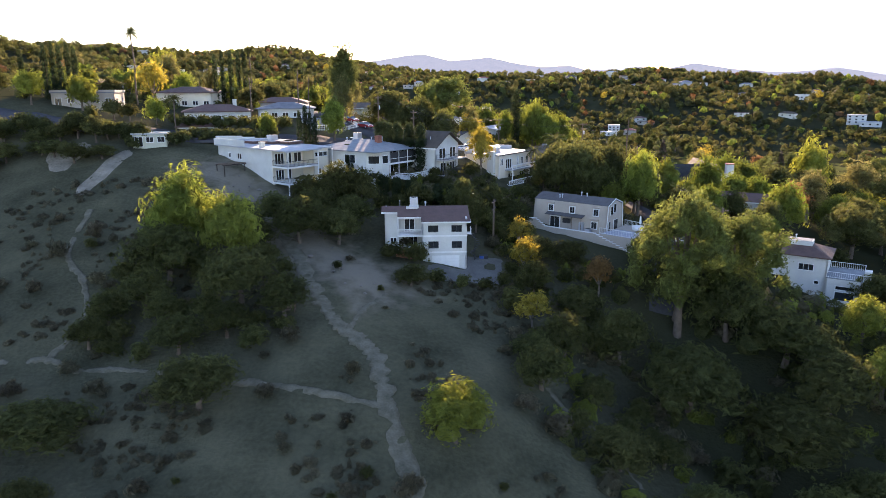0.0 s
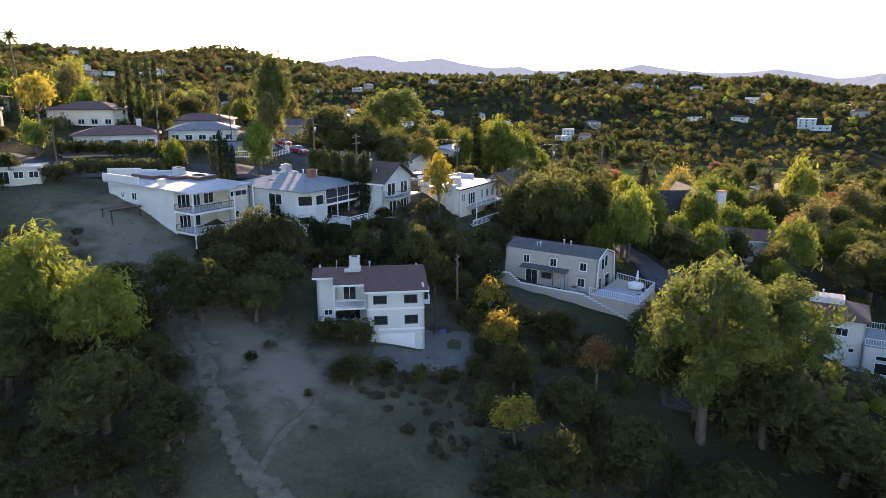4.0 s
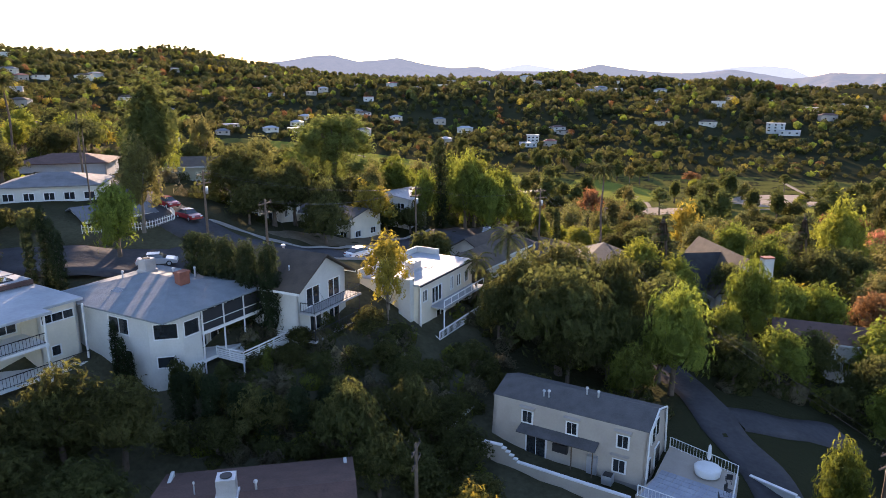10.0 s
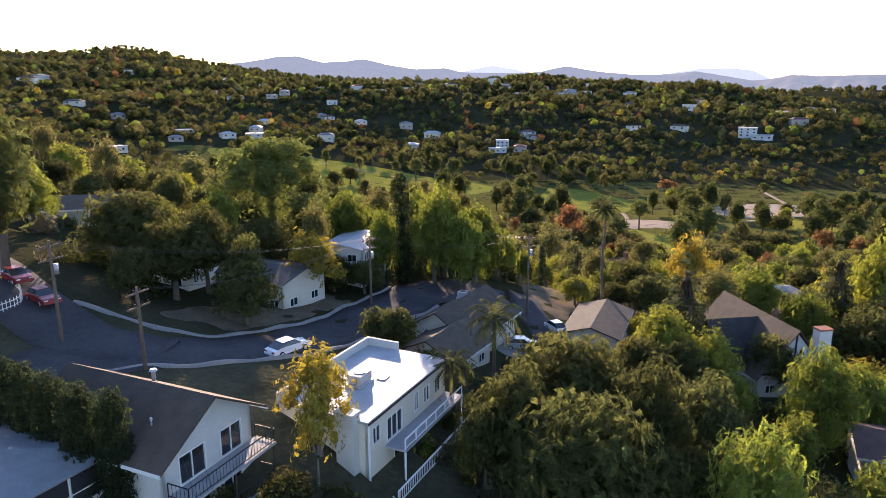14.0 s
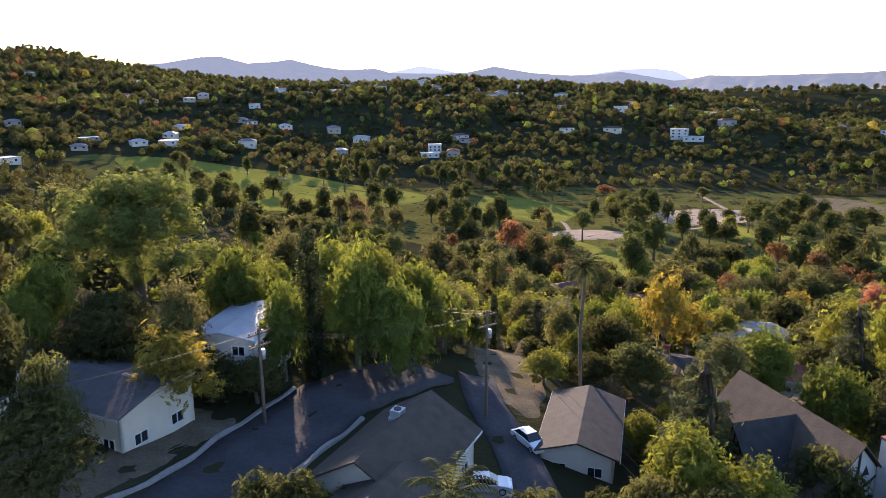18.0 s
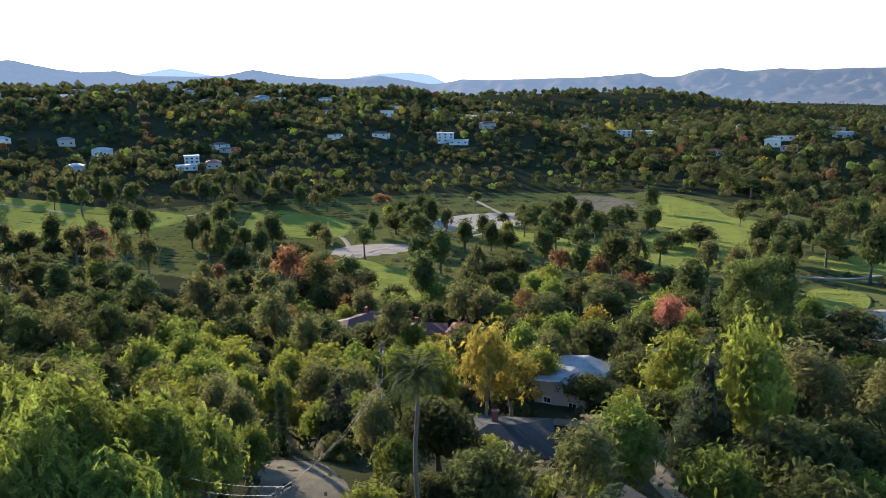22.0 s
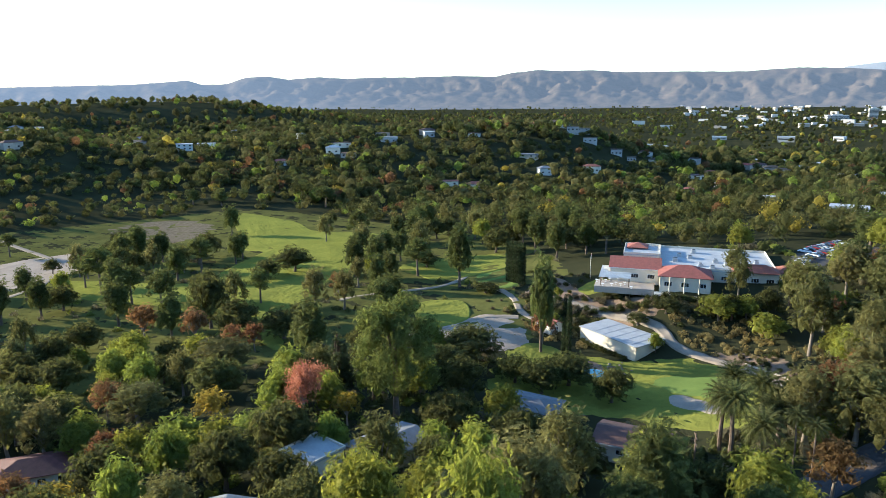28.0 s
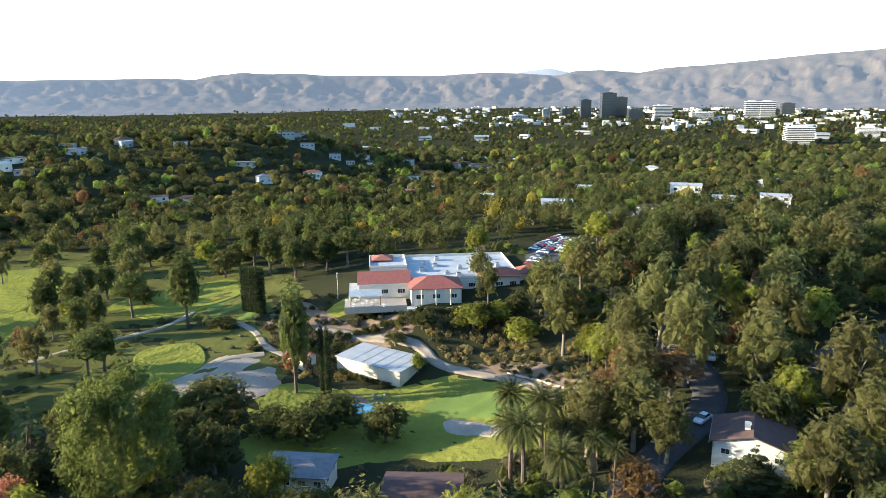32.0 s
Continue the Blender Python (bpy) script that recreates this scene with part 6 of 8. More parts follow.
facade(Hh, (-4.8, 3.2), (-7.6, 3.2), 0, 3.6, WHITE, below=3)
gable_roof(Hh, -7.6, -0.4, -5.0, 3.2, 3.6, 8.6, ROOF_DARK, "x", 0.5, WHITE)
for y0, z0, y1, z1 in ((-5.0, 3.7, 3.2, 3.7), (-0.9, 3.7, -0.9, 8.3), (-0.9, 5.0, -3.6, 4.0), (-0.9, 5.0, 1.8, 4.0), (-4.9, 3.7, -0.9, 8.5), (3.1, 3.7, -0.9, 8.5)):
    bar_at("timber", Hh, (-7.66, y0, z0), (-7.66, y1, z1), .11, DARKWOOD)
for x0, z0, x1, z1 in ((-4.8, 3.7, 4.8, 3.7), (0, 3.7, 0, 9), (0, 4.2, -2.6, 6.2), (0, 4.2, 2.6, 6.2), (-4.7, 3.7, 0, 9.2), (4.7, 3.7, 0, 9.2)):
    bar_at("timber", Hh, (x0, -8.27, z0), (x1, -8.27, z1), .11, DARKWOOD)
for x in (-.9, .9):
    bm = bmesh.new()
    vs = [bm.verts.new(v) for v in ((x - .42, -8.24, 6.0), (x + .42, -8.24, 6.0), (x, -8.24, 7.0), (x - .42, -8.15, 6.0), (x + .42, -8.15, 6.0), (x, -8.15, 7.0))]
    for f in ((0, 1, 2), (5, 4, 3), (0, 3, 4, 1), (1, 4, 5, 2), (2, 5, 3, 0)):
        bm.faces.new([vs[i] for i in f])
    part("gable_window", bm, GLASS, Hh)
chimney(Hh, 2.9, -8.95, -3, 9.6, 1.7, 1.3, WHITE, REDBRICK)

WORNROOF = mat("worn_pale_roof", (0.30, 0.30, 0.29), (0.15, 0.15, 0.15), 2.5, 0.95, bump=0.2)

# ---- other houses on the ridge and along the lane ----
Ew = thing("hip_house", 64.6, 112.4, -36.9, -33, "white two-storey house with brown hip roof and a deck wing", "house")
facade(Ew, (-12, 0), (0, 0), 0, 8.0, WHITE, [(0.9, 5.9, 1.2, 1.1, 1), (7.6, 5.4, 2.4, 1.25, 2), (3.0, 2.6, 2.6, 1.5, 1), (10.2, 3.2, .8, .7, 0)], below=3)
facade(Ew, (0, 0), (0, 8), 0, 8.0, WHITE, [(1.2, 5.3, 1.0, 2.0, 0), (3.2, 5.3, 2.2, 2.0, 1)], below=3)
facade(Ew, (0, 8), (-12, 8), 0, 8.0, WHITE, [(2, 5.4, 1.4, 1.1), (8, 5.4, 1.4, 1.1)], below=3)
facade(Ew, (-12, 8), (-12, 0), 0, 8.0, WHITE, [(3, 5.4, 1.4, 1.1)], below=3)
hip_roof(Ew, -12, 0, 0, 8, 8.0, 9.7, ROOF_BROWN, 0.55)
box_part("roof_well", (-7.2, -2.8, 2.6, 5.4, 9.0, 9.95), WHITE, Ew, "white curb round a flat roof well")
box_part("well_floor", (-7.0, -3.0, 2.8, 5.2, 9.954, 9.99), ROOF_PALEGREY, Ew)
vent_pipe(Ew, -5.6, 4.2, 9.9, .7, .1)
facade(Ew, (0.004, -0.9), (5.4, -0.9), 0, 4.8, WHITE, [(1.5, 1.0, 2.9, 1.7, 0), (1.5, 2.95, 2.9, .75, 0)], below=3)
facade(Ew, (5.4, -0.9), (5.4, 7), 0, 4.8, WHITE, [(2.5, 1.2, 1.5, 1.4)], below=3)
facade(Ew, (5.4, 7), (0.004, 7), 0, 4.8, WHITE, below=3)
facade(Ew, (0.004, 0), (0.004, -0.9), 0, 4.8, WHITE, below=3)
box_part("deck_floor", (0.004, 5.5, -1.0, 7.1, 4.804, 4.95), ROOF_PALEGREY, Ew)
railing(Ew, [(0.1, -0.95, 4.95), (5.4, -0.95, 4.95)], 1.0, 0.3, TRIM)
railing(Ew, [(5.4, 7.0, 4.95), (0.2, 7.0, 4.95)], 1.0, 0.3, TRIM)
box_part("chimney", (5.45, 6.5, 0.6, 2.2, -3, 6.3), WHITE, Ew)
box_part("balcony_floor", (0.0, 5.4, -2.3, -0.904, 0.35, 0.55), TRIM, Ew)
railing(Ew, [(0.1, -1.0, 0.55), (0.1, -2.2, 0.55), (5.3, -2.2, 0.55), (5.3, -1.0, 0.55)], 1.0, 0.3, TRIM)
box_part("balcony_floor", (-9.6, -5.6, -1.2, -0.004, 2.2, 2.4), TRIM, Ew)
railing(Ew, [(-9.5, -1.1, 2.4), (-5.7, -1.1, 2.4)], 0.9, 0.3, TRIM)
for x in (.1, 5.3):
    bar_at("post", Ew, (x, -2.2, -3), (x, -2.2, .35), .09, TRIM)
plain_house("lane_house", "low house with dark red-brown roof among trees", 66, 149.5, -29.6, -30, 10.5, 7, 4.6, "gable", 1.2, WHITE, ROOF_BROWN, (3, 2, 3, 2), 1)
plain_house("lane_house", "low pale house with dark grey shingled roof and vents", 47, 184.8, -26.2, 58, 12.5, 7, 3.4, "gable", 1.1, CREAM, ROOF_DARK, (4, 2, 4, 2), 1, ac=False)
plain_house("corner_house", "house with dark brown gabled roof beside a lane", 25.5, 177, -22.8, 50, 12.5, 9, 4.3, "gable", 2.6, CREAM, ROOF_TAN, (3, 2, 3, 2), 1, ac=True)
plain_house("corner_house", "low brown-roofed wing beside a driveway", 22.0, 168.6, -21.5, 50, 8, 7, 3.2, "gable", 1.6, CREAM, ROOF_TAN, (2, 2, 2, 2), 1)
plain_house("roadside_house", "white house with pale flat roof among pepper trees", 13.2, 198, -18.4, -25, 6.5, 9.5, 5.6, "gable", .6, WHITE, ROOF_WHITE, (2, 3, 2, 3), 2, along="y")
plain_house("roadside_house", "pale house with grey roof above a road bank", 1.5, 187.5, -18.2, -40, 12, 8, 4.4, "gable", 1.0, CREAM, ROOF_DARKGREY, (4, 2, 4, 2), 1)
plain_house("roadside_house", "cream house with brown roof above the road", -12, 186, -14.5, -15, 12, 9, 4.0, "gable", 1.4, CREAM, ROOF_BROWN, (4, 2, 4, 2), 1)
plain_house("ridge_villa", "white two-storey villa with brown hip roof", -54, 169, -12.6, 18, 15, 9, 6.0, "hip", 1.5, WHITE, ROOF_BROWN, (5, 3, 4, 3), 2, flue=(4, 1))
plain_house("ridge_villa", "low white wing with brown hip roof", -55, 161, -12.8, 18, 11, 6.5, 3.2, "hip", 1.3, WHITE, ROOF_BROWN, (4, 2, 4, 2), 1)
plain_house("ridge_house", "white two-storey house with grey hip roof", -39, 176, -12.2, 8, 13, 9, 6.0, "hip", 1.4, WHITE, ROOF_GREY, (5, 3, 4, 3), 2)
plain_house("ridge_house", "white low house with pale roof behind a fence", -29.5, 168.5, -12.9, 40, 9, 7, 3.2, "gable", 1.2, WHITE, ROOF_GREY, (3, 2, 3, 2), 1)
plain_house("ridge_house", "yellow house with brown roof on the ridge", -26.5, 206, -11.8, 3, 12, 9, 4.6, "gable", 1.2, YELLOWW, ROOF_TAN, (4, 2, 4, 2), 1)
plain_house("ridge_house", "grey house with low brown roof on the ridge", -45, 197, -9.5, 5, 14, 9, 4.2, "hip", 1.3, GREYWALL, ROOF_BROWN, (4, 2, 4, 2), 1)
plain_house("ridge_house", "cream house with brown hip roof on the ridge", -68, 192, -6.8, -5, 15, 10, 4.2, "hip", 1.5, CREAM, ROOF_BROWN, (5, 3, 4, 3), 1)
plain_house("ridge_house", "tan house with flat grey roof on the ridge", -86, 172, -5.6, 10, 14, 9, 3.2, "flat", .4, TAN, ROOF_GREY, (5, 2, 4, 2), 1)
plain_house("ridge_house", "tan house with brown roof on the ridge", -98, 196, -4.2, -8, 15, 10, 4.0, "hip", 1.5, TAN, ROOF_BROWN, (5, 2, 4, 2), 1)
plain_house("cliff_cabin", "small pale green flat-roofed house at the cliff edge", -59.8, 143.2, -12.7, 14, 6.4, 4.8, 2.5, "flat", .1, YELLOWW, ROOF_WHITE, (3, 2, 2, 2), 1)

# ---- houses between the ridge and the fairways ----
plain_house("valley_house", "house with dark grey hip roof and white chimney", 82.3, 221, -38.7, -41, 14, 10.5, 3.4, "hip", 1.7, CREAM, ROOF_DARK, (4, 3, 4, 3), 1, flue=(-1, 2))
plain_house("valley_house", "house with worn grey low-pitched roof and brown walls", 110, 234, -42.0, 23, 13, 9.5, 4.6, "gable", .9, TAN, WORNROOF, (3, 2, 3, 2), 1)
plain_house("valley_house", "small white-roofed house among trees", 138, 237, -45.8, -20, 8, 7, 4.4, "flat", .3, CREAM, ROOF_WHITE, (2, 2, 2, 2), 1)
plain_house("valley_house", "low house with blue-grey roof among trees", 148, 228, -46.5, -30, 12, 8, 3.2, "gable", .9, CREAM, ROOF_GREY, (3, 2, 3, 2), 1)
plain_house("red_tile_villa", "cream two-storey villa with dark red tile roof", 109, 315, -57, 12, 19, 11, 6.2, "hip", 2.0, CREAM, ROOF_MAROON, (5, 3, 5, 3), 2, flue=(4, 2))
plain_house("red_tile_villa", "cream villa wing with dark red tile roof and chimneys", 121, 301, -56.5, -35, 12, 8, 5.6, "hip", 1.7, CREAM, ROOF_MAROON, (3, 2, 3, 2), 2, flue=(-2, 1))
plain_house("red_tile_villa", "cream villa wing with dark red tile roof", 130, 290, -55.5, -50, 13, 8, 5.6, "hip", 1.6, CREAM, ROOF_MAROON, (4, 2, 4, 2), 2)
plain_house("valley_house", "low brown-roofed house beside the golf course", 178, 189, -53.5, 84, 13, 9, 3.0, "gable", 1.2, CREAM, ROOF_BROWN, (4, 2, 4, 2), 1)
plain_house("valley_house", "low grey-roofed house beside the golf course", 190, 212, -55.0, 80, 12, 8, 3.0, "hip", 1.1, CREAM, ROOF_GREY, (4, 2, 4, 2), 1)
plain_house("corner_villa", "white house with brown shingled gables and chimneys", 176.5, 131.5, -48.2, 62, 12.5, 9.5, 6.4, "gable", 1.9, WHITE, ROOF_BROWN, (3, 2, 3, 2), 2, along="y", flue=(1, 2))
plain_house("corner_villa", "brown-gabled wing of a white house", 181.5, 126.5, -48.0, 62, 8, 8, 5.0, "gable", 2.2, WHITE, ROOF_BROWN, (2, 2, 2, 2), 2, flue=(2, -2))
plain_house("lane_cottage", "small house with brown roof under tall trees", 205, 96, -45.5, 40, 10, 8, 3.2, "gable", 1.4, WHITE, ROOF_BROWN, (3, 2, 3, 2), 1)
plain_house("courtyard_house", "red-roofed white house among trees", 96, 210.5, -37.0, -30, 9, 7, 3.4, "gable", 1.3, WHITE, ROOF_RED, (3, 2, 3, 2), 1)

# ---- clubhouse ----
cl = thing("clubhouse", 276, 174, -46.6, 3, "cream golf clubhouse with red tile and flat white roofs", "clubhouse")
for q0, q1, q2, q3, h, below in ((-1, 10.5, 0, 15.5, 4.3, 3), (6.5, 20, 15.6, 31.5, 4.4, 3), (10.6, 43, -21, 15.4, 3.9, 3), (22, 38, 15.6, 28, 5.4, 3), (13, 20, -29.5, -21.1, 4.4, 2)):
    cs = [(q0, q2), (q1, q2), (q1, q3), (q0, q3)]
    for i in range(4):
        L = (q1 - q0) if i % 2 == 0 else (q3 - q2)
        n = max(1, int(L / 4.2))
        facade(cl, cs[i], cs[(i + 1) % 4], 0, h, CREAM, rows_of(L, n, 1.0, 2.4 if i == 3 else 1.6, 1.5, 2) if i in (3, 0) else (), below=below)
hip_roof(cl, -1, 10.5, 0, 15.5, 4.35, 7.0, ROOF_RED, 0.7, name="tile_roof")
gable_roof(cl, 6.5, 20, 15.6, 31.5, 4.4, 6.6, ROOF_RED, "y", 0.6, CREAM)
for q in ((10.6, 43, -21, 15.4, 3.9), (22, 38, 15.6, 28, 5.4)):
    flat_roof(cl, *q[:4], q[4], ROOF_WHITE, 0.1, 0.7, CREAM)
hip_roof(cl, 13, 20, -29.5, -21.1, 4.45, 6.4, ROOF_RED, 0.6, name="tile_roof")
hip_roof(cl, 9.4, 17, -21.2, -7.5, 4.66, 6.6, ROOF_RED, 0.3, name="tile_roof")
hip_roof(cl, 30, 37, 20, 27, 6.3, 7.6, ROOF_RED, 0.3, name="tile_roof")
for i in range(14):
    roof_box(cl, 13 + (i * 7.3) % 28, -18 + (i * 11.7) % 30, 4.12, 1.6 + .5 * (i % 3), 1.4, 1.0 + .3 * (i % 2))
for y in (3.5, 8.0, 12.5):
    bar_at("column", cl, (-2.2, y, -1), (-2.2, y, 4.2), .2, CREAM, 8)
box_part("terrace_wall", (-4.0, -1.02, -3, 17, -4.5, -1.0), CREAM, cl)
box_part("terrace_wall", (-2.0, 6.45, 17.05, 36, -2.4, -0.35), TAN, cl)
pg = thing("pergola", 273.5, 199, -46.9, 3, "grey timber pergola over a clubhouse terrace", "pergola")
for x in (0, 5, 10, 15):
    for y in (0, 9):
        bar_at("post", pg, (x, y, 0), (x, y, 2.9), .12, WOOD)
for i in range(26):
    box_part("slat", (i * .62 - .3, i * .62 - .16, -.6, 9.6, 2.95, 3.1), TRIM, pg)
for i in range(16):
    tt = thing("terrace_table", 272 + (i * 3.7) % 14, 198 + (i * 5.3) % 12, -46.9, i * 40, "white round terrace table", "table", "terrace tables")
    V, F = [], []
    tube(V, F, [(0, 0, 0), (0, 0, .05), (0, 0, .06), (0, 0, .7), (0, 0, .72), (0, 0, .76)], [.3, .3, .05, .05, .55, .55], 10)
    F.append(tuple(range(50, 60)))
    link_mesh("table_top", V, F, TRIM, tt)
fp = thing("flag_pole", 285, 213, -48.2, 0, "white flag pole by the clubhouse", "flag pole")
bar_at("pole", fp, (0, 0, 0), (0, 0, 9), .07, TRIM, 6)
box_part("flag", (0.08, 1.3, -.02, .02, 8, 8.8), ROOF_RED, fp)
barn = thing("cart_barn", 238.5, 193.2, -58.8, 54, "long white flat-roofed golf cart barn", "barn")
cs = [(0, -11.8), (21.6, -11.8), (21.6, 0), (0, 0)]
for i in range(4):
    L = 21.6 if i % 2 == 0 else 11.8
    facade(barn, cs[i], cs[(i + 1) % 4], 0, 4.4, CREAM, [(2, 0.05, 3.6, 3.0, 2), (8, 0.05, 3.6, 3.0, 2)] if i == 0 else (), below=2)
flat_roof(barn, 0, 21.6, -11.8, 0, 4.4, ROOF_WHITE, 0.35)
for i in range(5):
    box_part("roof_seam", (3.5 * i + 2, 3.5 * i + 2.15, -11.9, 0.1, 4.624, 4.68), ROOF_WHITE, barn)
sh = plain_house("cart_shed", "small shed with red tile roof by the barn", 254, 221, -57.6, 54, 7, 5, 2.8, "gable", 1.1, CREAM, ROOF_RED, (1, 1, 1, 1), 1)

# ---- cars, poles, wires, fences ----
def car_mesh_parts(parent, paint, detail=True):
    """A saloon: shaped body, glazed cabin with a roof panel, lamps, and four wheels with rims."""
    prof = [(-2.25, .32), (-2.3, .62), (-2.2, .86), (-1.5, .98), (-0.2, 1.0), (0.9, .96), (1.95, .80), (2.28, .62), (2.3, .32)]
    bm = bmesh.new()
    ring = []
    for y, k in ((-.86, .97), (-.80, 1.0), (.80, 1.0), (.86, .97)):
        ring.append([bm.verts.new((x, y * (1 - .03 * (abs(x) > 2)), .32 + (z - .32) * k)) for x, z in prof])
    for a, b in zip(ring, ring[1:]):
        for i in range(len(prof) - 1):
            bm.faces.new([a[i], b[i], b[i + 1], a[i + 1]])
        bm.faces.new([a[-1], b[-1], b[0], a[0]])
    bm.faces.new(ring[0])
    bm.faces.new(ring[-1][::-1])
    part("body", bm, paint, parent)
    bm = bmesh.new()
    lo = [bm.verts.new(v) for v in ((-1.85, -.78, .95), (1.05, -.78, .95), (1.05, .78, .95), (-1.85, .78, .95))]
    hi = [bm.verts.new(v) for v in ((-1.05, -.60, 1.42), (0.30, -.62, 1.44), (0.30, .62, 1.44), (-1.05, .60, 1.42))]
    bm.faces.new(hi)
    for i in range(4):
        bm.faces.new([lo[i], lo[(i + 1) % 4], hi[(i + 1) % 4], hi[i]])
    part("glasshouse", bm, GLASS, parent)
    bm = bmesh.new()
    slab(bm, [(-1.1, -.6, 1.47), (0.32, -.62, 1.48), (0.32, .62, 1.48), (-1.1, .6, 1.47)], .04)
    part("roof_panel", bm, paint, parent)
    for y in (-.6, .6) if detail else ():
        box_part("headlight", (2.18, 2.27, y - .18, y + .18, .62, .72), TRIM, parent)
        box_part("tail_light", (-2.3, -2.22, y - .18, y + .18, .66, .8), CAR_RED, parent)
    for x in (-1.4, 1.4):
        for y in (-.78, .78):
            V, F = [], []
            s = .1
            n = 12
            for d in (-s, s):
                V += [(x + .33 * math.cos(2 * math.pi * i / n), y + d, .33 + .33 * math.sin(2 * math.pi * i / n)) for i in range(n)]
            F = [(i, (i + 1) % n, n + (i + 1) % n, n + i) for i in range(n)] + [tuple(range(n))[::-1], tuple(range(n, 2 * n))]
            w = link_mesh("wheel", V, F, RUBBER, parent)
            if not detail:
                continue
            e = y + (.105 if y > 0 else -.105)
            link_mesh("rim", [(x + .21 * math.cos(2 * math.pi * i / n), e, .33 + .21 * math.sin(2 * math.pi * i / n)) for i in range(n)] + [(x, e + (.02 if y > 0 else -.02), .33)],
                      [(i, (i + 1) % n, n) if y < 0 else ((i + 1) % n, i, n) for i in range(n)], METAL, w)


def car(x, y, yaw, paint, label, dz=0.16, group="parked cars", detail=True):
    c = thing("car", x, y, ground_z(x, y) + dz, yaw, label, "car", group)
    car_mesh_parts(c, paint, detail)
    return c


car(40.4, 183.4, -78, CAR_WHITE, "white saloon car with black roof parked in a lane", .2)
car(32.8, 175.0, -17, CAR_SILVER, "silver saloon car parked on a drive", .18)
car(5.0, 162.2, 40, CAR_WHITE, "white and black hatchback parked at the kerb", .2)
car(-19.0, 151.6, 8, CAR_SILVER, "silver saloon car parked on the street", .2)
car(-22.4, 171.2, -48, CAR_RED, "dark red car parked on a side street", .22)
car(-18.6, 167.2, -48, CAR_RED, "dark red car parked on a side street", .22)
car(188.6, 135.0, 130, CAR_WHITE, "white car on the valley road", .2)
car(213.0, 92.0, 70, CAR_WHITE, "white car on the side road", .2)
car(216.5, 121.0, 160, CAR_SILVER, "silver car parked under trees", .2)
first = car(307, 145.5, 60, CAR_WHITE, "white car in the car park", .25, "car park cars", False)
paints = [car(310, 143.8, 60, CAR_SILVER, "silver car in the car park", .25, "car park cars", False), car(303.5, 147.2, 60, CAR_RED, "red car in the car park", .25, "car park cars", False), car(313, 142, 60, CAR_BLACK, "black car in the car park", .25, "car park cars", False), first]
k = 0
for row in range(3):
    for i in range(9):
        x, y = 309 + row * 8.5 + i * 2.7, 138.5 + row * 1.5 - i * 1.75
        if is_clear(x, y) or row == 0 and i < 3:
            continue
        copy_thing(paints[(k * 7 + row) % 4], pose(x, y, ground_z(x, y) + .25, 0, 0, 60))
        k += 1


def power_pole(x, y, h, yaw, box_side=True, label="tall brown timber utility pole with crossarm", lean=0):
    z = ground_z(x, y)
    p = thing("utility_pole", x, y, z, yaw, label, "pole", "utility poles")
    V, F = [], []
    tube(V, F, [(0, 0, -1), (0, 0, h * .5), (0, 0, h)], [.19, .16, .12], 8)
    F.append(tuple(range(16, 24)))
    link_mesh("mast", V, F, WOOD, p, True)
    for d in (.5, 1.7):
        box_part("crossarm", (-1.25, 1.25, -.06, .06, h - d - .07, h - d + .07), WOOD, p)
        for i in range(4):
            bar_at("insulator", p, (-1.1 + i * .73, 0, h - d + .07), (-1.1 + i * .73, 0, h - d + .3), .05, IRON, 6)
    if box_side:
        V, F = [], []
        tube(V, F, [(.42, .1, h - 3.1), (.42, .1, h - 2.2)], [.26, .26], 10)
        F += [tuple(range(10))[::-1], tuple(range(10, 20))]
        link_mesh("transformer", V, F, METAL, p, True)
    return Vector((x, y, z + h - .2))


def wire(a, b, sag=1.2, r=.013):
    """A slack cable between two points."""
    V, F = [], []
    n = 12
    tube(V, F, [a.lerp(b, i / n) - Vector((0, 0, 4 * sag * (i / n) * (1 - i / n))) for i in range(n + 1)], [r] * (n + 1), 3)
    tagged(link_mesh("power_cable", V, F, IRON), "thin black overhead power cable", "cable")


tops = [power_pole(37.6, 188.8, 12.0, 20), power_pole(60.5, 217, 11.5, 40), power_pole(14.8, 186.0, 9.5, 40), power_pole(-6.5, 154.7, 7.2, 60, False), power_pole(-14.7, 160, 9.5, 60),
        power_pole(8.7, 117.5, 8.0, 70, False), power_pole(46.7, 113.8, 9.4, 20), power_pole(86, 262, 11, 30), power_pole(27, 203.5, 10.5, 30), power_pole(160.5, 178, 11, 10, False)]
for i, j in ((0, 1), (0, 2), (2, 3), (2, 4), (1, 7), (0, 8), (6, 0), (3, 5)):
    for o in (-.5, .5):
        wire(tops[i] + Vector((o, o * .5, 0)), tops[j] + Vector((o, o * .5, 0)), 1.4)


def picket_fence(pts, label, h=1.1, step=0.35):
    f = thing("picket_fence", 0, 0, 0, 0, label, "fence")
    c = smooth_line(pts, 4)
    for a, b in zip(c, c[1:]):
        za, zb = ground_z(*a), ground_z(*b)
        for z in (.35, .85):
            bar_at("rail", f, (*a, za + z), (*b, zb + z), .04, TRIM)
        n = max(1, int(np.hypot(*(b - a)) / step))
        for i in range(n):
            p = a + (b - a) * i / n
            z = za + (zb - za) * i / n
            bar_at("picket", f, (*p, z), (*p, z + h), .05, TRIM)


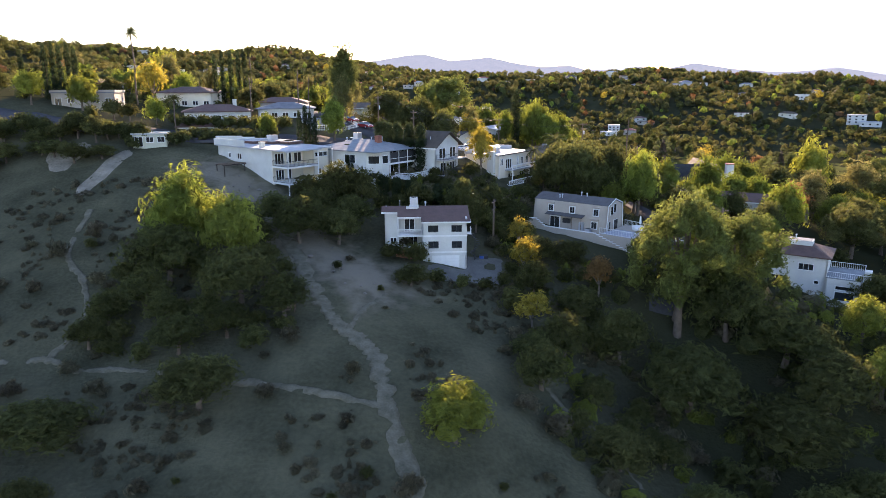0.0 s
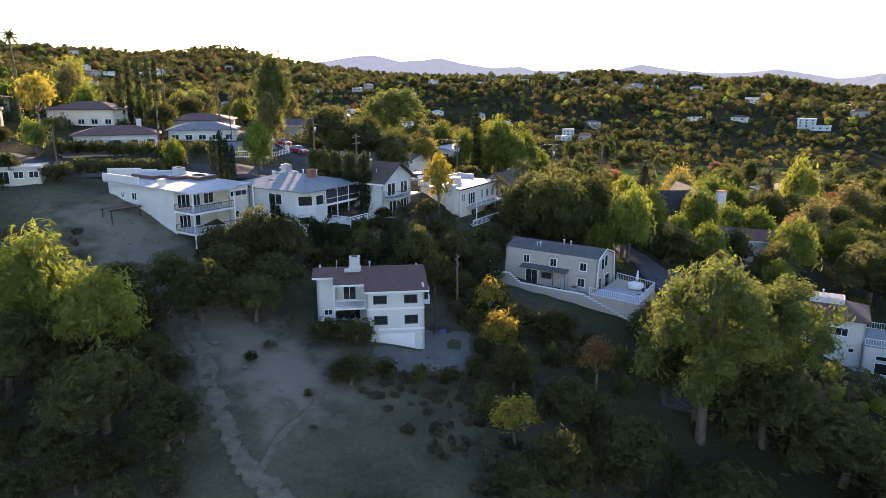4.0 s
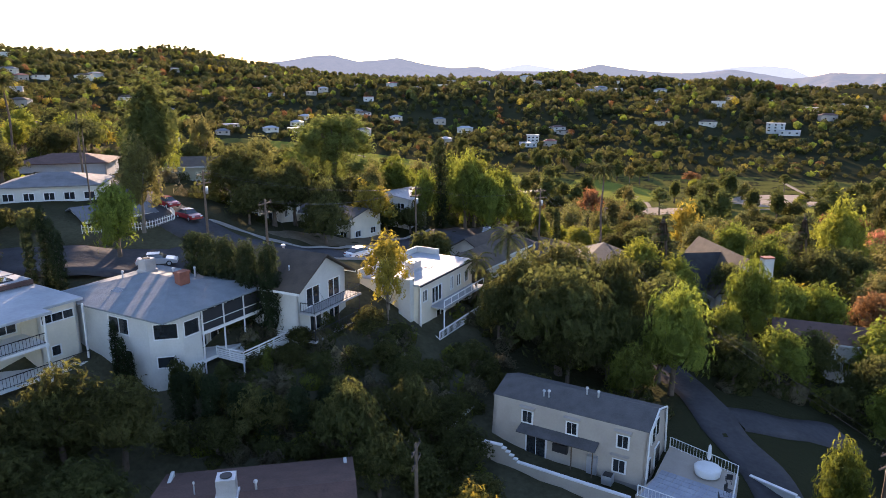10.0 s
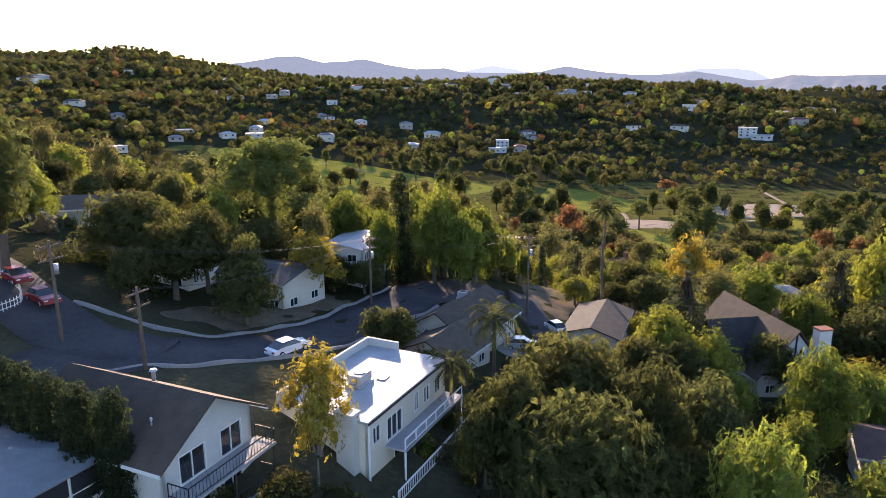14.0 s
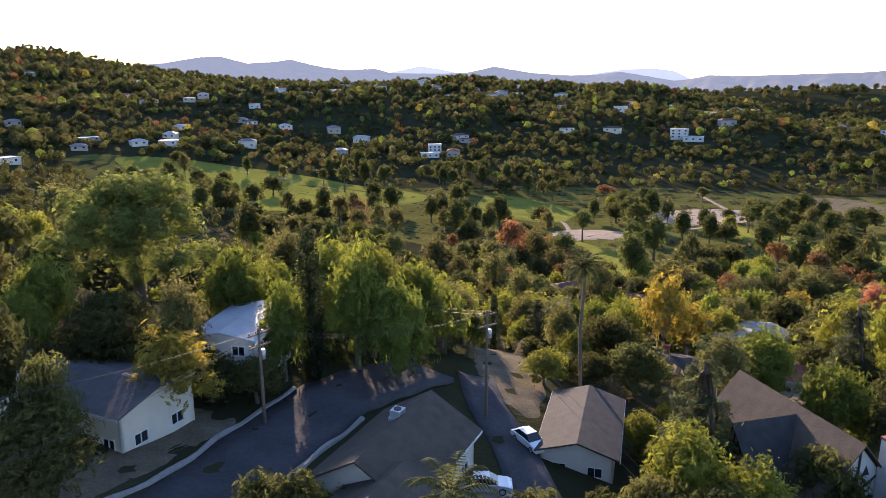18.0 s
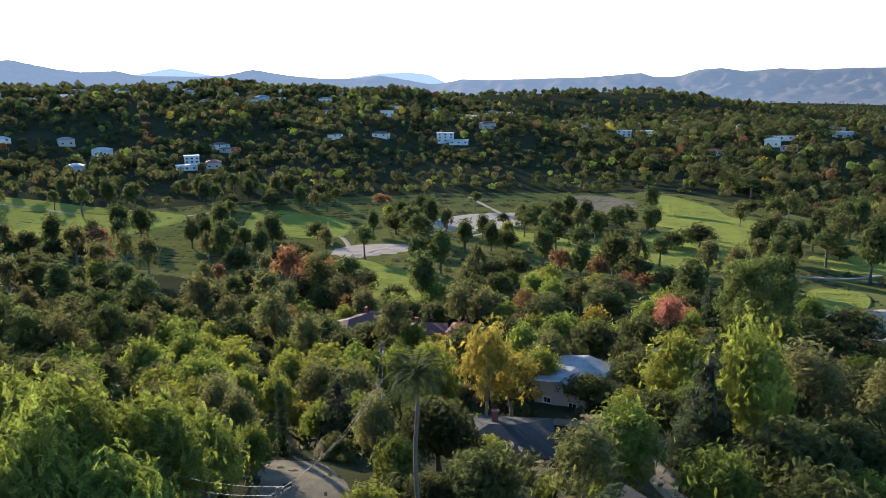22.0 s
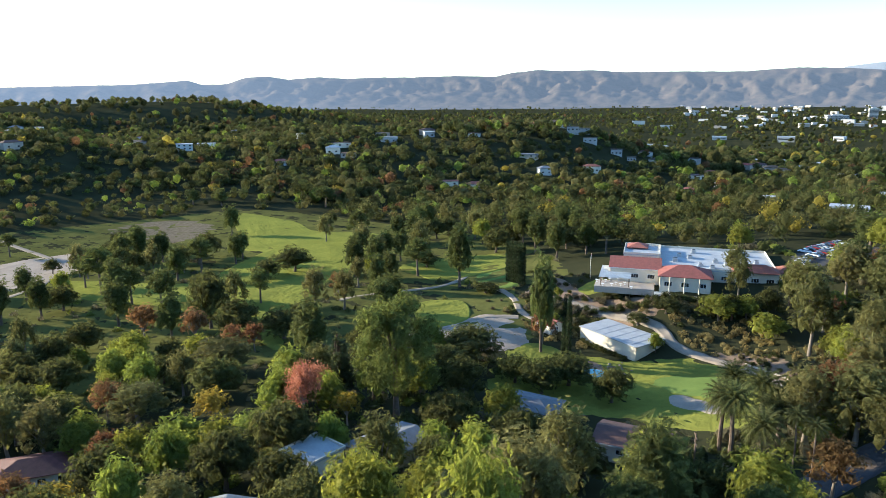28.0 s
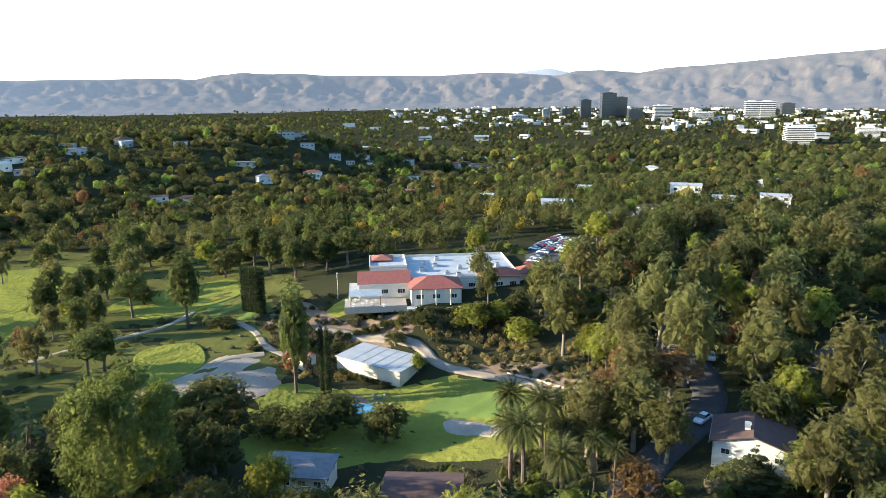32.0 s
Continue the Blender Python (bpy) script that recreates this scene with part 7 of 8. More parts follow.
picket_fence([(-30, 159.5), (-24.5, 161.5), (-20.5, 165.5), (-21.6, 169.5), (-25, 172.5)], "white picket fence round a front garden")
kw = thing("retaining_wall", 0, 0, 0, 0, "pale low retaining wall along a path", "wall", kind="structure")
wall_run([(203, 150.5), (216, 152.8), (228, 158), (238, 165)], [ground_z(203, 150) + .3, ground_z(216, 153) + .3, ground_z(228, 158) + .35, ground_z(238, 165) + .35], .6, kw, TAN, TAN)
rw = thing("retaining_wall", 0, 0, 0, 0, "white retaining wall along the street", "wall", kind="structure")
wall_run([(-47.5, 146.0), (-42, 146.0), (-37, 146.6)], [-10.9, -11.1, -11.6], .8, rw, WHITE, TRIM)
# clipped hedge columns and the long hedge
for i, (x, y) in enumerate(((-13.1, 144.5), (-11.3, 143.2), (-9.2, 141.5), (-6.8, 139.4), (-4.5, 138.3))):
    plant("hedge_column", x, y, (7.2, 7.7, 8.5, 9.7, 10.4)[i], 2.6, group="clipped columns")
for i in range(9):
    plant("bush", -60 + 3.0 * i, 157.2 + 0.25 * i, 3.0, 4.2, "dense clipped hedge above the street", "street hedge")
for x, y, h in ((-29.4, 143.4, 9.0), (-28.5, 145.0, 9.6), (-27.4, 144.2, 8.8), (-26.1, 142.5, 8.6)):
    plant("cypress", x, y, h, 1.5)
plant("pepper", -23.8, 153.6, 9.0, 6.5)
for x, y, h in ((-17.4, 132.2, 5.0), (-18.3, 133.0, 6.0), (-16.6, 131.4, 4.2)):
    plant("cypress", x, y, h, 1.1)
for x, y in ((-8.6, 126.6), (-6.2, 126.0), (-3.8, 125.4), (-1.0, 126.2), (1.6, 126.8), (-11.0, 127.2)):
    plant("hedge_column", x, y, 5.2, 2.1, "narrow dark columnar shrub on a slope")
# dark scrub along the ridge road, and the hedge above the white wall
for i in range(30):
    plant("oak", -134 + 2.5 * i + 1.2 * math.sin(i * 2.3), 144.5 + 1.9 * math.sin(i * 1.7) - .03 * i, 4.6 + 1.1 * math.sin(i * 1.1), 6.6, "dark scrub oak on the ridge edge")
for i in range(15):
    plant("oak", -132 + 4.7 * i + 1.5 * math.sin(i * 2.9), 135.5 + 2.4 * math.sin(i * 1.3), 3.6 + .8 * math.sin(i * 2.1), 6.8, "dark scrub oak on the ridge edge")
for i in range(8):
    plant("bush", -52.5 + 2.3 * i, 147.6 + .1 * i, 2.9, 3.4, "dense clipped hedge above a white wall", "wall hedge")
for x, y, h, w in ((-55.3, 142.6, 2.8, 4.2), (-53.4, 143.6, 3.2, 4.0), (-63.6, 141.5, 3.4, 3.4), (-62.0, 139.2, 2.2, 3.2)):
    plant("bush", x, y, h, w)
# rocks by the practice green and on the bare slope
ROCK = mat("grey_rock", (0.20, 0.175, 0.145), (0.12, 0.105, 0.09), .6, .95, bump=.5)


def rock(x, y, s, label, group):
    z = ground_z(x, y) + .1
    bm = bmesh.new()
    bmesh.ops.create_icosphere(bm, subdivisions=2, radius=1)
    for v in bm.verts:
        v.co = Vector((v.co.x, v.co.y * .8, v.co.z * .6)) * s * (1 + .35 * noise.noise(v.co * 1.3 + Vector((x, y, 0))))
    ob = part("boulder", bm, ROCK, None)
    ob.matrix_basis = pose(x, y, z, 0, 0, (x * 37) % 360)
    tagged(ob, label, "rock", group)


for i in range(20):
    rock(231 + RNG.normal(0, 2.6), 197.5 + RNG.normal(0, 2.0), RNG.uniform(.3, .8), "rounded grey boulder by a pond", "pond boulders")
for i in range(34):
    t = RNG.uniform(0, 1)
    rock(-40 + 30 * t + RNG.normal(0, 2.5), 130 - 36 * t + RNG.normal(0, 2.5), RNG.uniform(.15, .5), "pale stone lying on a bare slope", "slope stones")
pond = drape_area("pond", [(229, 210), (231, 203), (230, 199), (226, 199), (224, 206)], POOL, "small dark pond beside a lawn", 0.3, 4, True, "water")
bench = thing("bench", -20.3, 86.6, ground_z(-20.3, 86.6), 15, "weathered wooden bench on a dry slope", "bench")
for y in (-.25, 0, .25):
    box_part("seat_slat", (-.9, .9, y - .1, y + .1, .42, .47), WOOD, bench)
for x in (-.7, .7):
    box_part("leg", (x - .06, x + .06, -.3, .3, -.2, .415), WOOD, bench)
box_part("backrest", (-.9, .9, .36, .41, .5, .95), WOOD, bench)

# ---- garden and valley trees between the houses ----
HOUSES = [(o.matrix_basis.translation.x, o.matrix_basis.translation.y) for o in scene.objects if o.parent is None and o.get("category") in ("house", "clubhouse", "barn")]
OCC = {}


def occupy(x, y, r):
    for i in range(int((x - r) // 12), int((x + r) // 12) + 1):
        for j in range(int((y - r) // 12), int((y + r) // 12) + 1):
            OCC.setdefault((i, j), []).append((x, y, r))


def is_free(x, y, r, tight=0.8):
    return not any(math.hypot(x - a, y - b) < (r + c) * tight for a, b, c in OCC.get((int(x // 12), int(y // 12)), ()))


for o in list(scene.objects):
    if o.parent is None and o.get("category") in ("house", "clubhouse", "barn", "car", "deck"):
        bb = [o.matrix_basis @ Vector(c) for ch in o.children if ch.type == "MESH" for c in ch.bound_box] or [o.matrix_basis.translation]
        x0, x1, y0, y1 = min(v.x for v in bb), max(v.x for v in bb), min(v.y for v in bb), max(v.y for v in bb)
        big = max(x1 - x0, y1 - y0)
        nn = max(1, int(big / 7))
        for i in range(nn + 1):
            for j in range(nn + 1):
                q = o.matrix_basis.inverted() @ Vector((x0 + (x1 - x0) * i / nn, y0 + (y1 - y0) * j / nn, 0))
                lb = [Vector(c) for ch in o.children if ch.type == "MESH" for c in ch.bound_box] or [Vector()]
                if min(v.x for v in lb) - 1 < q.x < max(v.x for v in lb) + 1 and min(v.y for v in lb) - 1 < q.y < max(v.y for v in lb) + 1:
                    occupy(x0 + (x1 - x0) * i / nn, y0 + (y1 - y0) * j / nn, 4.0)
for x, y, r in PLANTED:
    occupy(x, y, r)


# yards, drives and lawns that stay open of trees before the houses
for x, y, r in ((58, 104, 6), (62, 107, 5), (54, 98, 6), (66, 103, 5), (78, 211, 8), (84, 213, 7), (72, 205, 7), (103, 227, 6), (104, 303, 9), (115, 290, 9), (124, 279, 9), (110, 298, 7), (150, 243, 6), (88, 206, 6), (48, 176, 5), (56, 190, 5)):
    occupy(x, y, r)


def scatter(n, x0, x1, y0, y1, mix, keep=None, tight=0.8, scale=(0.8, 1.2)):
    """n trees of a mix {kind: (weight, height, width)} in a rectangle, off paths, houses and other trees."""
    names = list(mix)
    wts = np.array([mix[k][0] for k in names], float)
    made = tries = 0
    while made < n and tries < n * 14:
        tries += 1
        x, y = float(RNG.uniform(x0, x1)), float(RNG.uniform(y0, y1))
        k = names[RNG.choice(len(names), p=wts / wts.sum())]
        s = float(RNG.uniform(*scale))
        _, h, w = mix[k]
        if (keep and not keep(x, y)) or not is_free(x, y, w * s / 2, tight) or not is_clear(x, y, w * s * .2):
            continue
        plant(k, x, y, h * s, w * s)
        occupy(x, y, w * s / 2)
        made += 1


def in_villa_view(x, y):
    """The drive and yard in front of the corner villa, open of trees."""
    k = ((x - 64) * 112.5 - (y - 189) * 57.5) / (112.5 ** 2 + 57.5 ** 2)
    return .45 < k < 1.05 and abs((x - 64) * 57.5 + (y - 189) * 112.5) / 126.3 < 9


BRUSH = {"oak": (6, 4.2, 6.5), "bush": (3, 2.4, 3.4), "shrub": (2, 1.8, 3.2)}
GARDEN = {"oak": (5, 7, 9), "pepper": (5, 8, 7), "lime": (2.5, 7, 6.5), "pine": (1, 12, 8), "golden": (1.2, 6, 5.5), "bush": (3, 2.6, 3.4), "eucalyptus": (1, 12, 7), "cypress": (.7, 10, 1.6), "queen_palm": (.5, 7, 6)}
SLOPE = {"oak": (7, 9.5, 11.5), "pepper": (6, 10, 9), "lime": (2.5, 9, 8.5), "eucalyptus": (1.5, 14, 10), "golden": (.5, 8, 7), "rust": (.4, 10, 8), "cedar": (.4, 15, 7), "bush": (1.5, 3, 4)}
COURSE = {"oak": (5, 11, 15), "poplar": (5, 17, 10.5), "pine": (3, 17, 13), "eucalyptus": (2.5, 16, 10), "rust": (.8, 12, 9), "lime": (.8, 11, 9)}
EAST = {"oak": (6, 12, 13), "eucalyptus": (4, 18, 13), "lime": (3.4, 12, 11), "rust": (1.2, 11, 9), "pine": (2.5, 15, 11), "poplar": (3, 16, 9), "golden": (1, 9, 8), "pepper": (2, 8, 8), "bush": (2, 3, 4)}
scatter(70, -26, 14, 114, 128, BRUSH, lambda x, y: not (x > -18 and y < 116 and x < 6) and x > -24 + (y - 114) * .4 - 4, tight=.62)
scatter(50, 8, 46, 70, 110, BRUSH, lambda x, y: x > 12 + (y < 100) * -3, scale=(.9, 1.5))
scatter(50, 28, 75, 60, 112, {"oak": (5, 7, 9), "pepper": (1, 8, 7), "pine": (1, 11, 8)}, lambda x, y: not (50 < x < 70 and 96 < y < 106))
scatter(26, -14, 16, 104, 127, BRUSH, lambda x, y: y > 110 or x > 3, tight=.6)
scatter(22, -80, -36, 148, 158, {"oak": (3, 4.5, 5), "bush": (3, 2.6, 3.6), "pepper": (1, 6, 5)}, tight=.6)
scatter(26, -46, -20, 78, 113, {"oak": (5, 4.5, 6.5), "bush": (2, 2.4, 3.6)}, tight=.58)
scatter(22, -12, 14, 126, 140, BRUSH, tight=.6, scale=(.5, .8))
scatter(16, -64, -26, 56, 100, {"oak": (2, 3.5, 6), "shrub": (4, 1.8, 3)}, lambda x, y: y < 96)
scatter(42, -80, 14, 52, 116, {"shrub": (4, 1.0, 1.9), "bush": (1, 1.4, 2.0)}, scale=(.5, 1.2))
scatter(40, 24, 64, 132, 172, {"oak": (6, 8, 9), "pepper": (2, 8, 7), "bush": (2, 3, 4)}, lambda x, y: not (30 < x < 40 and y > 168) and not (58 < x < 72 and 158 < y < 172))
scatter(26, 5, 30, 126, 146, BRUSH, lambda x, y: x > 14 or y < 134)
scatter(80, -110, 0, 152, 262, GARDEN, lambda x, y: not (x > -38 and y < 176))
scatter(40, -12, 60, 176, 240, GARDEN, lambda x, y: not (x > 28 and y < 206))
scatter(34, 50, 110, 130, 215, SLOPE)
scatter(190, 10, 215, 205, 345, SLOPE, lambda x, y: y < 345 and not (x > 190 and y > 262), tight=.65)
scatter(60, -80, 60, 240, 420, SLOPE)
scatter(40, 20, 150, 285, 375, {"oak": (5, 13, 14), "eucalyptus": (3, 17, 12), "pine": (2, 17, 12), "rust": (.5, 13, 10)}, tight=.62)
scatter(38, 10, 150, 395, 530, COURSE, tight=.6, scale=(.7, 1.3))
scatter(70, 100, 330, 290, 520, COURSE, tight=.75)
scatter(44, 190, 400, 205, 330, COURSE, lambda x, y: not (224 < x < 330 and 180 < y < 272), tight=.75)
scatter(40, -60, 240, 500, 660, COURSE, tight=.75)
scatter(115, 100, 215, 40, 200, EAST, lambda x, y: not (160 < x and y > 150) and not (x > 166 and 138 < y < 160) and not in_villa_view(x, y), tight=.6)
scatter(130, 205, 330, 20, 165, EAST, lambda x, y: not (x < 262 and y > 146) and not (300 < x < 352 and 118 < y < 150), tight=.65)
scatter(46, 206, 244, 144, 166, {"shrub": (1, 1.3, 2.2), "bush": (1, 1.4, 2.0)}, scale=(.5, 1.1))
scatter(60, 250, 300, 178, 246, {"shrub": (2, 1.3, 2.4), "bush": (2, 1.6, 2.6)}, scale=(.6, 1.2))
scatter(70, 260, 277, 188, 236, {"bush": (3, 1.8, 3.0), "shrub": (3, 1.6, 3.2), "lime": (.4, 3, 3)}, tight=.5, scale=(.7, 1.3))

# planting below the clubhouse terrace and along the barn
for i in range(16):
    plant("bush", 267.6 + .5 * math.sin(i * 2.1), 171 + 2.7 * i, 2.3 + .7 * math.sin(i * 1.3), 3.6)
for i in range(10):
    plant("bush", 238.5 + .588 * (3 + 1.8 * i) - 1.1, 193.2 + .809 * (3 + 1.8 * i) + .8, 1.4, 2.3, "clipped hedge along a white barn", "barn hedge")
# lone trees standing on the fairways
for n, x0, x1, y0, y1 in ((28, -85, 125, 548, 740), (9, 130, 270, 330, 440), (10, 230, 440, 300, 440)):
    for i in range(n):
        lone = ("oak", "pine", "poplar", "eucalyptus")[int(RNG.integers(4))]
        x, y, s = float(RNG.uniform(x0, x1)), float(RNG.uniform(y0, y1)), float(RNG.uniform(.8, 1.3))
        if is_free(x, y, 5, .8):
            plant(lone, x, y, COURSE[lone][1] * s, COURSE[lone][2] * s)
            occupy(x, y, 5)


def understorey(name, label, material, spots, clumps=34):
    """Low tangled scrub under and between the trees; spots: (x, y, height, width)."""
    V, F, base = [], [], 0
    zz = heights(np.array([(s[0], s[1]) for s in spots]))
    for (x, y, h, w), z in zip(spots, zz):
        d = RNG.normal(0, 1, (clumps, 3))
        d /= np.linalg.norm(d, axis=1)[:, None]
        d[:, 2] = np.abs(d[:, 2])
        size = np.array([w / 2, w / 2, h])
        v, f = leaf_quads(np.array([x, y, z]) + d * size * RNG.uniform(.6, 1.08, (clumps, 1)), d, .12 * w, 1.2)
        c = np.array([x, y, z]) + ICO_V * (1 + .2 * RNG.normal(0, 1, (len(ICO_V), 1))) * size * np.array([.8, .8, .8])
        V += [v, c]
        F += (f + base).tolist() + (np.array(ICO_F) + base + len(v)).tolist()
        base += len(v) + len(c)
    tagged(link_mesh(name, np.concatenate(V).tolist(), F, material), label, "shrubs", kind="stuff")


def scrub_spots(n, x0, x1, y0, y1, keep, h=(.8, 2.6), w=(1.8, 4.2)):
    out = []
    for _ in range(n):
        x, y = float(RNG.uniform(x0, x1)), float(RNG.uniform(y0, y1))
        if keep(x, y) and is_clear(x, y, 1.0) and not any(math.hypot(x - a, y - b) < 4.6 for a, b, c in OCC.get((int(x // 12), int(y // 12)), ()) if c == 4.0):
            out.append((x, y, float(RNG.uniform(*h)), float(RNG.uniform(*w))))
    return out


low_scrub = scrub_spots(240, -28, 14, 114, 130, lambda x, y: x > -26 + (y - 114) * .5)
low_scrub += scrub_spots(260, -14, 16, 120, 142, lambda x, y: True, (.8, 2.2), (1.5, 3.4))
low_scrub += scrub_spots(420, 8, 75, 56, 112, lambda x, y: x > 13)
low_scrub += scrub_spots(420, 14, 66, 126, 176, lambda x, y: True)
low_scrub += scrub_spots(900, -90, 110, 176, 300, lambda x, y: True, (1, 3.4), (2, 5))
low_scrub += scrub_spots(1500, 100, 340, 20, 172, lambda x, y: not (200 < x < 262 and y > 146), (1.2, 4), (2.5, 6))
low_scrub += scrub_spots(500, 120, 240, 160, 260, lambda x, y: True, (.8, 3), (2, 5))
low_scrub += scrub_spots(600, 60, 330, 230, 420, lambda x, y: True)
low_scrub += scrub_spots(500, -90, 60, 300, 520, lambda x, y: True)
bank_scrub = scrub_spots(520, 244, 277, 158, 238, lambda x, y: True, (.6, 1.9), (1.4, 3.4))
bank_scrub += scrub_spots(160, 206, 246, 142, 168, lambda x, y: True, (.5, 1.5), (1.2, 2.6))
pick = RNG.uniform(0, 1, len(low_scrub))
tufts = [t for t in scrub_spots(3600, -95, 16, 40, 132, lambda x, y: noise.noise(Vector((x * .07, y * .07, 2.2))) + .35 * noise.noise(Vector((x * .3, y * .3, 5))) > .02 and abs(.735 * x + .677 * y - 57.7) > 5 and y < 132 + x * .1 and is_clear(x, y, 1.5), (.25, .95), (.7, 2.2))]
understorey("undergrowth", "dark green tangled undergrowth on the slopes", L_OAK, [s for s, p in zip(low_scrub, pick) if p < .55], 24)
understorey("undergrowth", "grey-green chaparral on the slopes", L_SAGE, [s for s, p in zip(low_scrub, pick) if .55 <= p < .85], 24)
understorey("undergrowth", "yellow-green low shrubs on the slopes", L_PEPPER, [s for s, p in zip(low_scrub, pick) if p >= .85], 24)
understorey("bank_scrub", "grey-brown low shrubs on a mulched bank", L_BANK, bank_scrub, 22)
understorey("dry_tufts", "grey-brown dry tufts and low scrub on the spur", L_SAGE, tufts, 12)

def joined_trees(name, label, trees, material, bark):
    """Far trees past counting: crowns in one mesh, trunks in another under it."""
    root = None
    for part_name, slot, m in ((name, 5, material), ("trunks", 6, bark)):
        V, F, base = [], [], 0
        zz = heights(np.array([(t[0], t[1]) for t in trees]))
        for t, z in zip(trees, zz):
            me = t[slot]
            v = np.empty(len(me.vertices) * 3)
            me.vertices.foreach_get("co", v)
            v = v.reshape(-1, 3)
            c, q = math.cos(t[4]), math.sin(t[4])
            V.append(np.c_[(v[:, 0] * c - v[:, 1] * q) * t[3] + t[0], (v[:, 0] * q + v[:, 1] * c) * t[3] + t[1], v[:, 2] * t[2] + z - .1])
            F += [[i + base for i in f.vertices] for f in me.polygons]
            base += len(v)
        ob = link_mesh(part_name, np.concatenate(V).tolist(), F, m, root)
        root = root or ob
    tagged(root, label, "trees", kind="stuff")


joined_trees("far_live_oaks", "broad dark-green live oaks scattered over a valley", FAR_OAKS, L_OAK, BARK)

# ---- far houses on the hillsides ----
def sector_points(n, az0, az1, r0, r1, cx=40, cy=140):
    az, r = np.radians(RNG.uniform(az0, az1, n)), np.sqrt(RNG.uniform(r0 ** 2, r1 ** 2, n))
    return cx + np.sin(az) * r, cy + np.cos(az) * r


PANE = bpy.data.meshes.new("window")
PANE.from_pydata([(-.9, 0, -.7), (.9, 0, -.7), (.9, 0, .7), (-.9, 0, .7), (-.9, .1, -.7), (.9, .1, -.7), (.9, .1, .7), (-.9, .1, .7)], [], [(0, 1, 2, 3), (4, 7, 6, 5), (0, 4, 5, 1), (1, 5, 6, 2), (2, 6, 7, 3), (3, 7, 4, 0)])
PANE.materials.append(GLASS)


def far_house(x, y, yaw, w, d, h, roof, wm, rm, label, zlift=0.0, panes=3):
    ho = thing("distant_house", x, y, ground_z(x, y) + zlift, yaw, label, "house", "hillside houses")
    box_part("wall", (-w / 2, w / 2, -d / 2, d / 2, -5, h), wm, ho)
    if roof == "flat":
        box_part("roof", (-w / 2 - .4, w / 2 + .4, -d / 2 - .4, d / 2 + .4, h + .003, h + .4), rm, ho)
    else:
        hip_roof(ho, -w / 2, w / 2, -d / 2, d / 2, h + .2, h + 2.2, rm, .6)
    for k in range(max(1, int(h / 3)) if math.hypot(x - 60, y - 180) < 900 else 0):
        for i in range(panes):
            p = new("window", PANE)
            p.parent = ho
            p.location = (w * ((i + .5) / panes - .5), -d / 2 - .06, 1.7 + 3 * k)
    return ho


WALLS = [WHITE, CREAM, GREYWALL, CREAM, TAN, TAN]
ROOFS = [(ROOF_BROWN, "brown"), (ROOF_GREY, "grey"), (ROOF_TAN, "tan"), (ROOF_WHITE, "pale"), (ROOF_RED, "red tile")]
for x, y, w, d, h, r in ((446, 758, 18, 12, 9, "flat"), (452, 742, 20, 9, 4, "flat"), (197, 809, 13, 9, 7, "flat"), (186, 786, 18, 9, 4, "flat"), (634, 679, 16, 10, 6, "flat"), (655, 668, 18, 10, 5, "flat"), (446, 880, 16, 9, 5, "flat"),
                          (869, 268, 16, 12, 7, "flat"), (880, 300, 20, 10, 6, "flat"), (905, 325, 18, 10, 6, "flat"), (858, 250, 12, 9, 5, "flat"), (442, 107, 17, 10, 6, "flat"), (520, 70, 16, 9, 6, "flat"), (478, 20, 18, 10, 7, "flat"), (560, 130, 16, 10, 5, "flat"), (430, -10, 15, 10, 6, "flat")):
    occupy(x, y, 9)
    occupy(x + (60 - x) * .018, y + (180 - y) * .018, 8)
    pale = x < 700
    far_house(x, y, math.degrees(math.atan2(-(x - 60), y - 180)), w if pale else w * .8, d, h if pale else h * .75, r, WHITE if pale else GREYWALL, ROOF_WHITE if pale else ROOF_TAN, "white modern flat-roofed house on a wooded hillside" if pale else "grey flat-roofed house on a wooded hillside", 0.5)
made = 0
while made < 190:
    a0, a1, r0, r1 = ((-32, 58, 520, 1200), (52, 100, 620, 1150), (96, 132, 330, 1100))[0 if made < 92 else 1 if made < 156 else 2]
    xs, ys = sector_points(1, a0, a1, r0, r1)
    x, y = float(xs[0]), float(ys[0])
    if not is_clear(x, y) or ground_z(x, y) < -60 and made < 92 or not is_free(x, y, 7, .8):
        continue
    occupy(x, y, 8)
    occupy(x + (60 - x) * .018, y + (180 - y) * .018, 7)
    rm, word = ROOFS[RNG.integers(5)]
    wm = WALLS[RNG.integers(6)]
    far_house(x, y, math.degrees(math.atan2(-(x - 60), y - 180)) + float(RNG.uniform(-35, 35)), float(RNG.uniform(11, 19)), float(RNG.uniform(8, 11)), float(RNG.choice([3.0, 3.6, 5.4])), "flat" if RNG.random() < .4 else "hip", wm, rm, "distant hillside house with %s roof" % word, .5, 2)
    made += 1

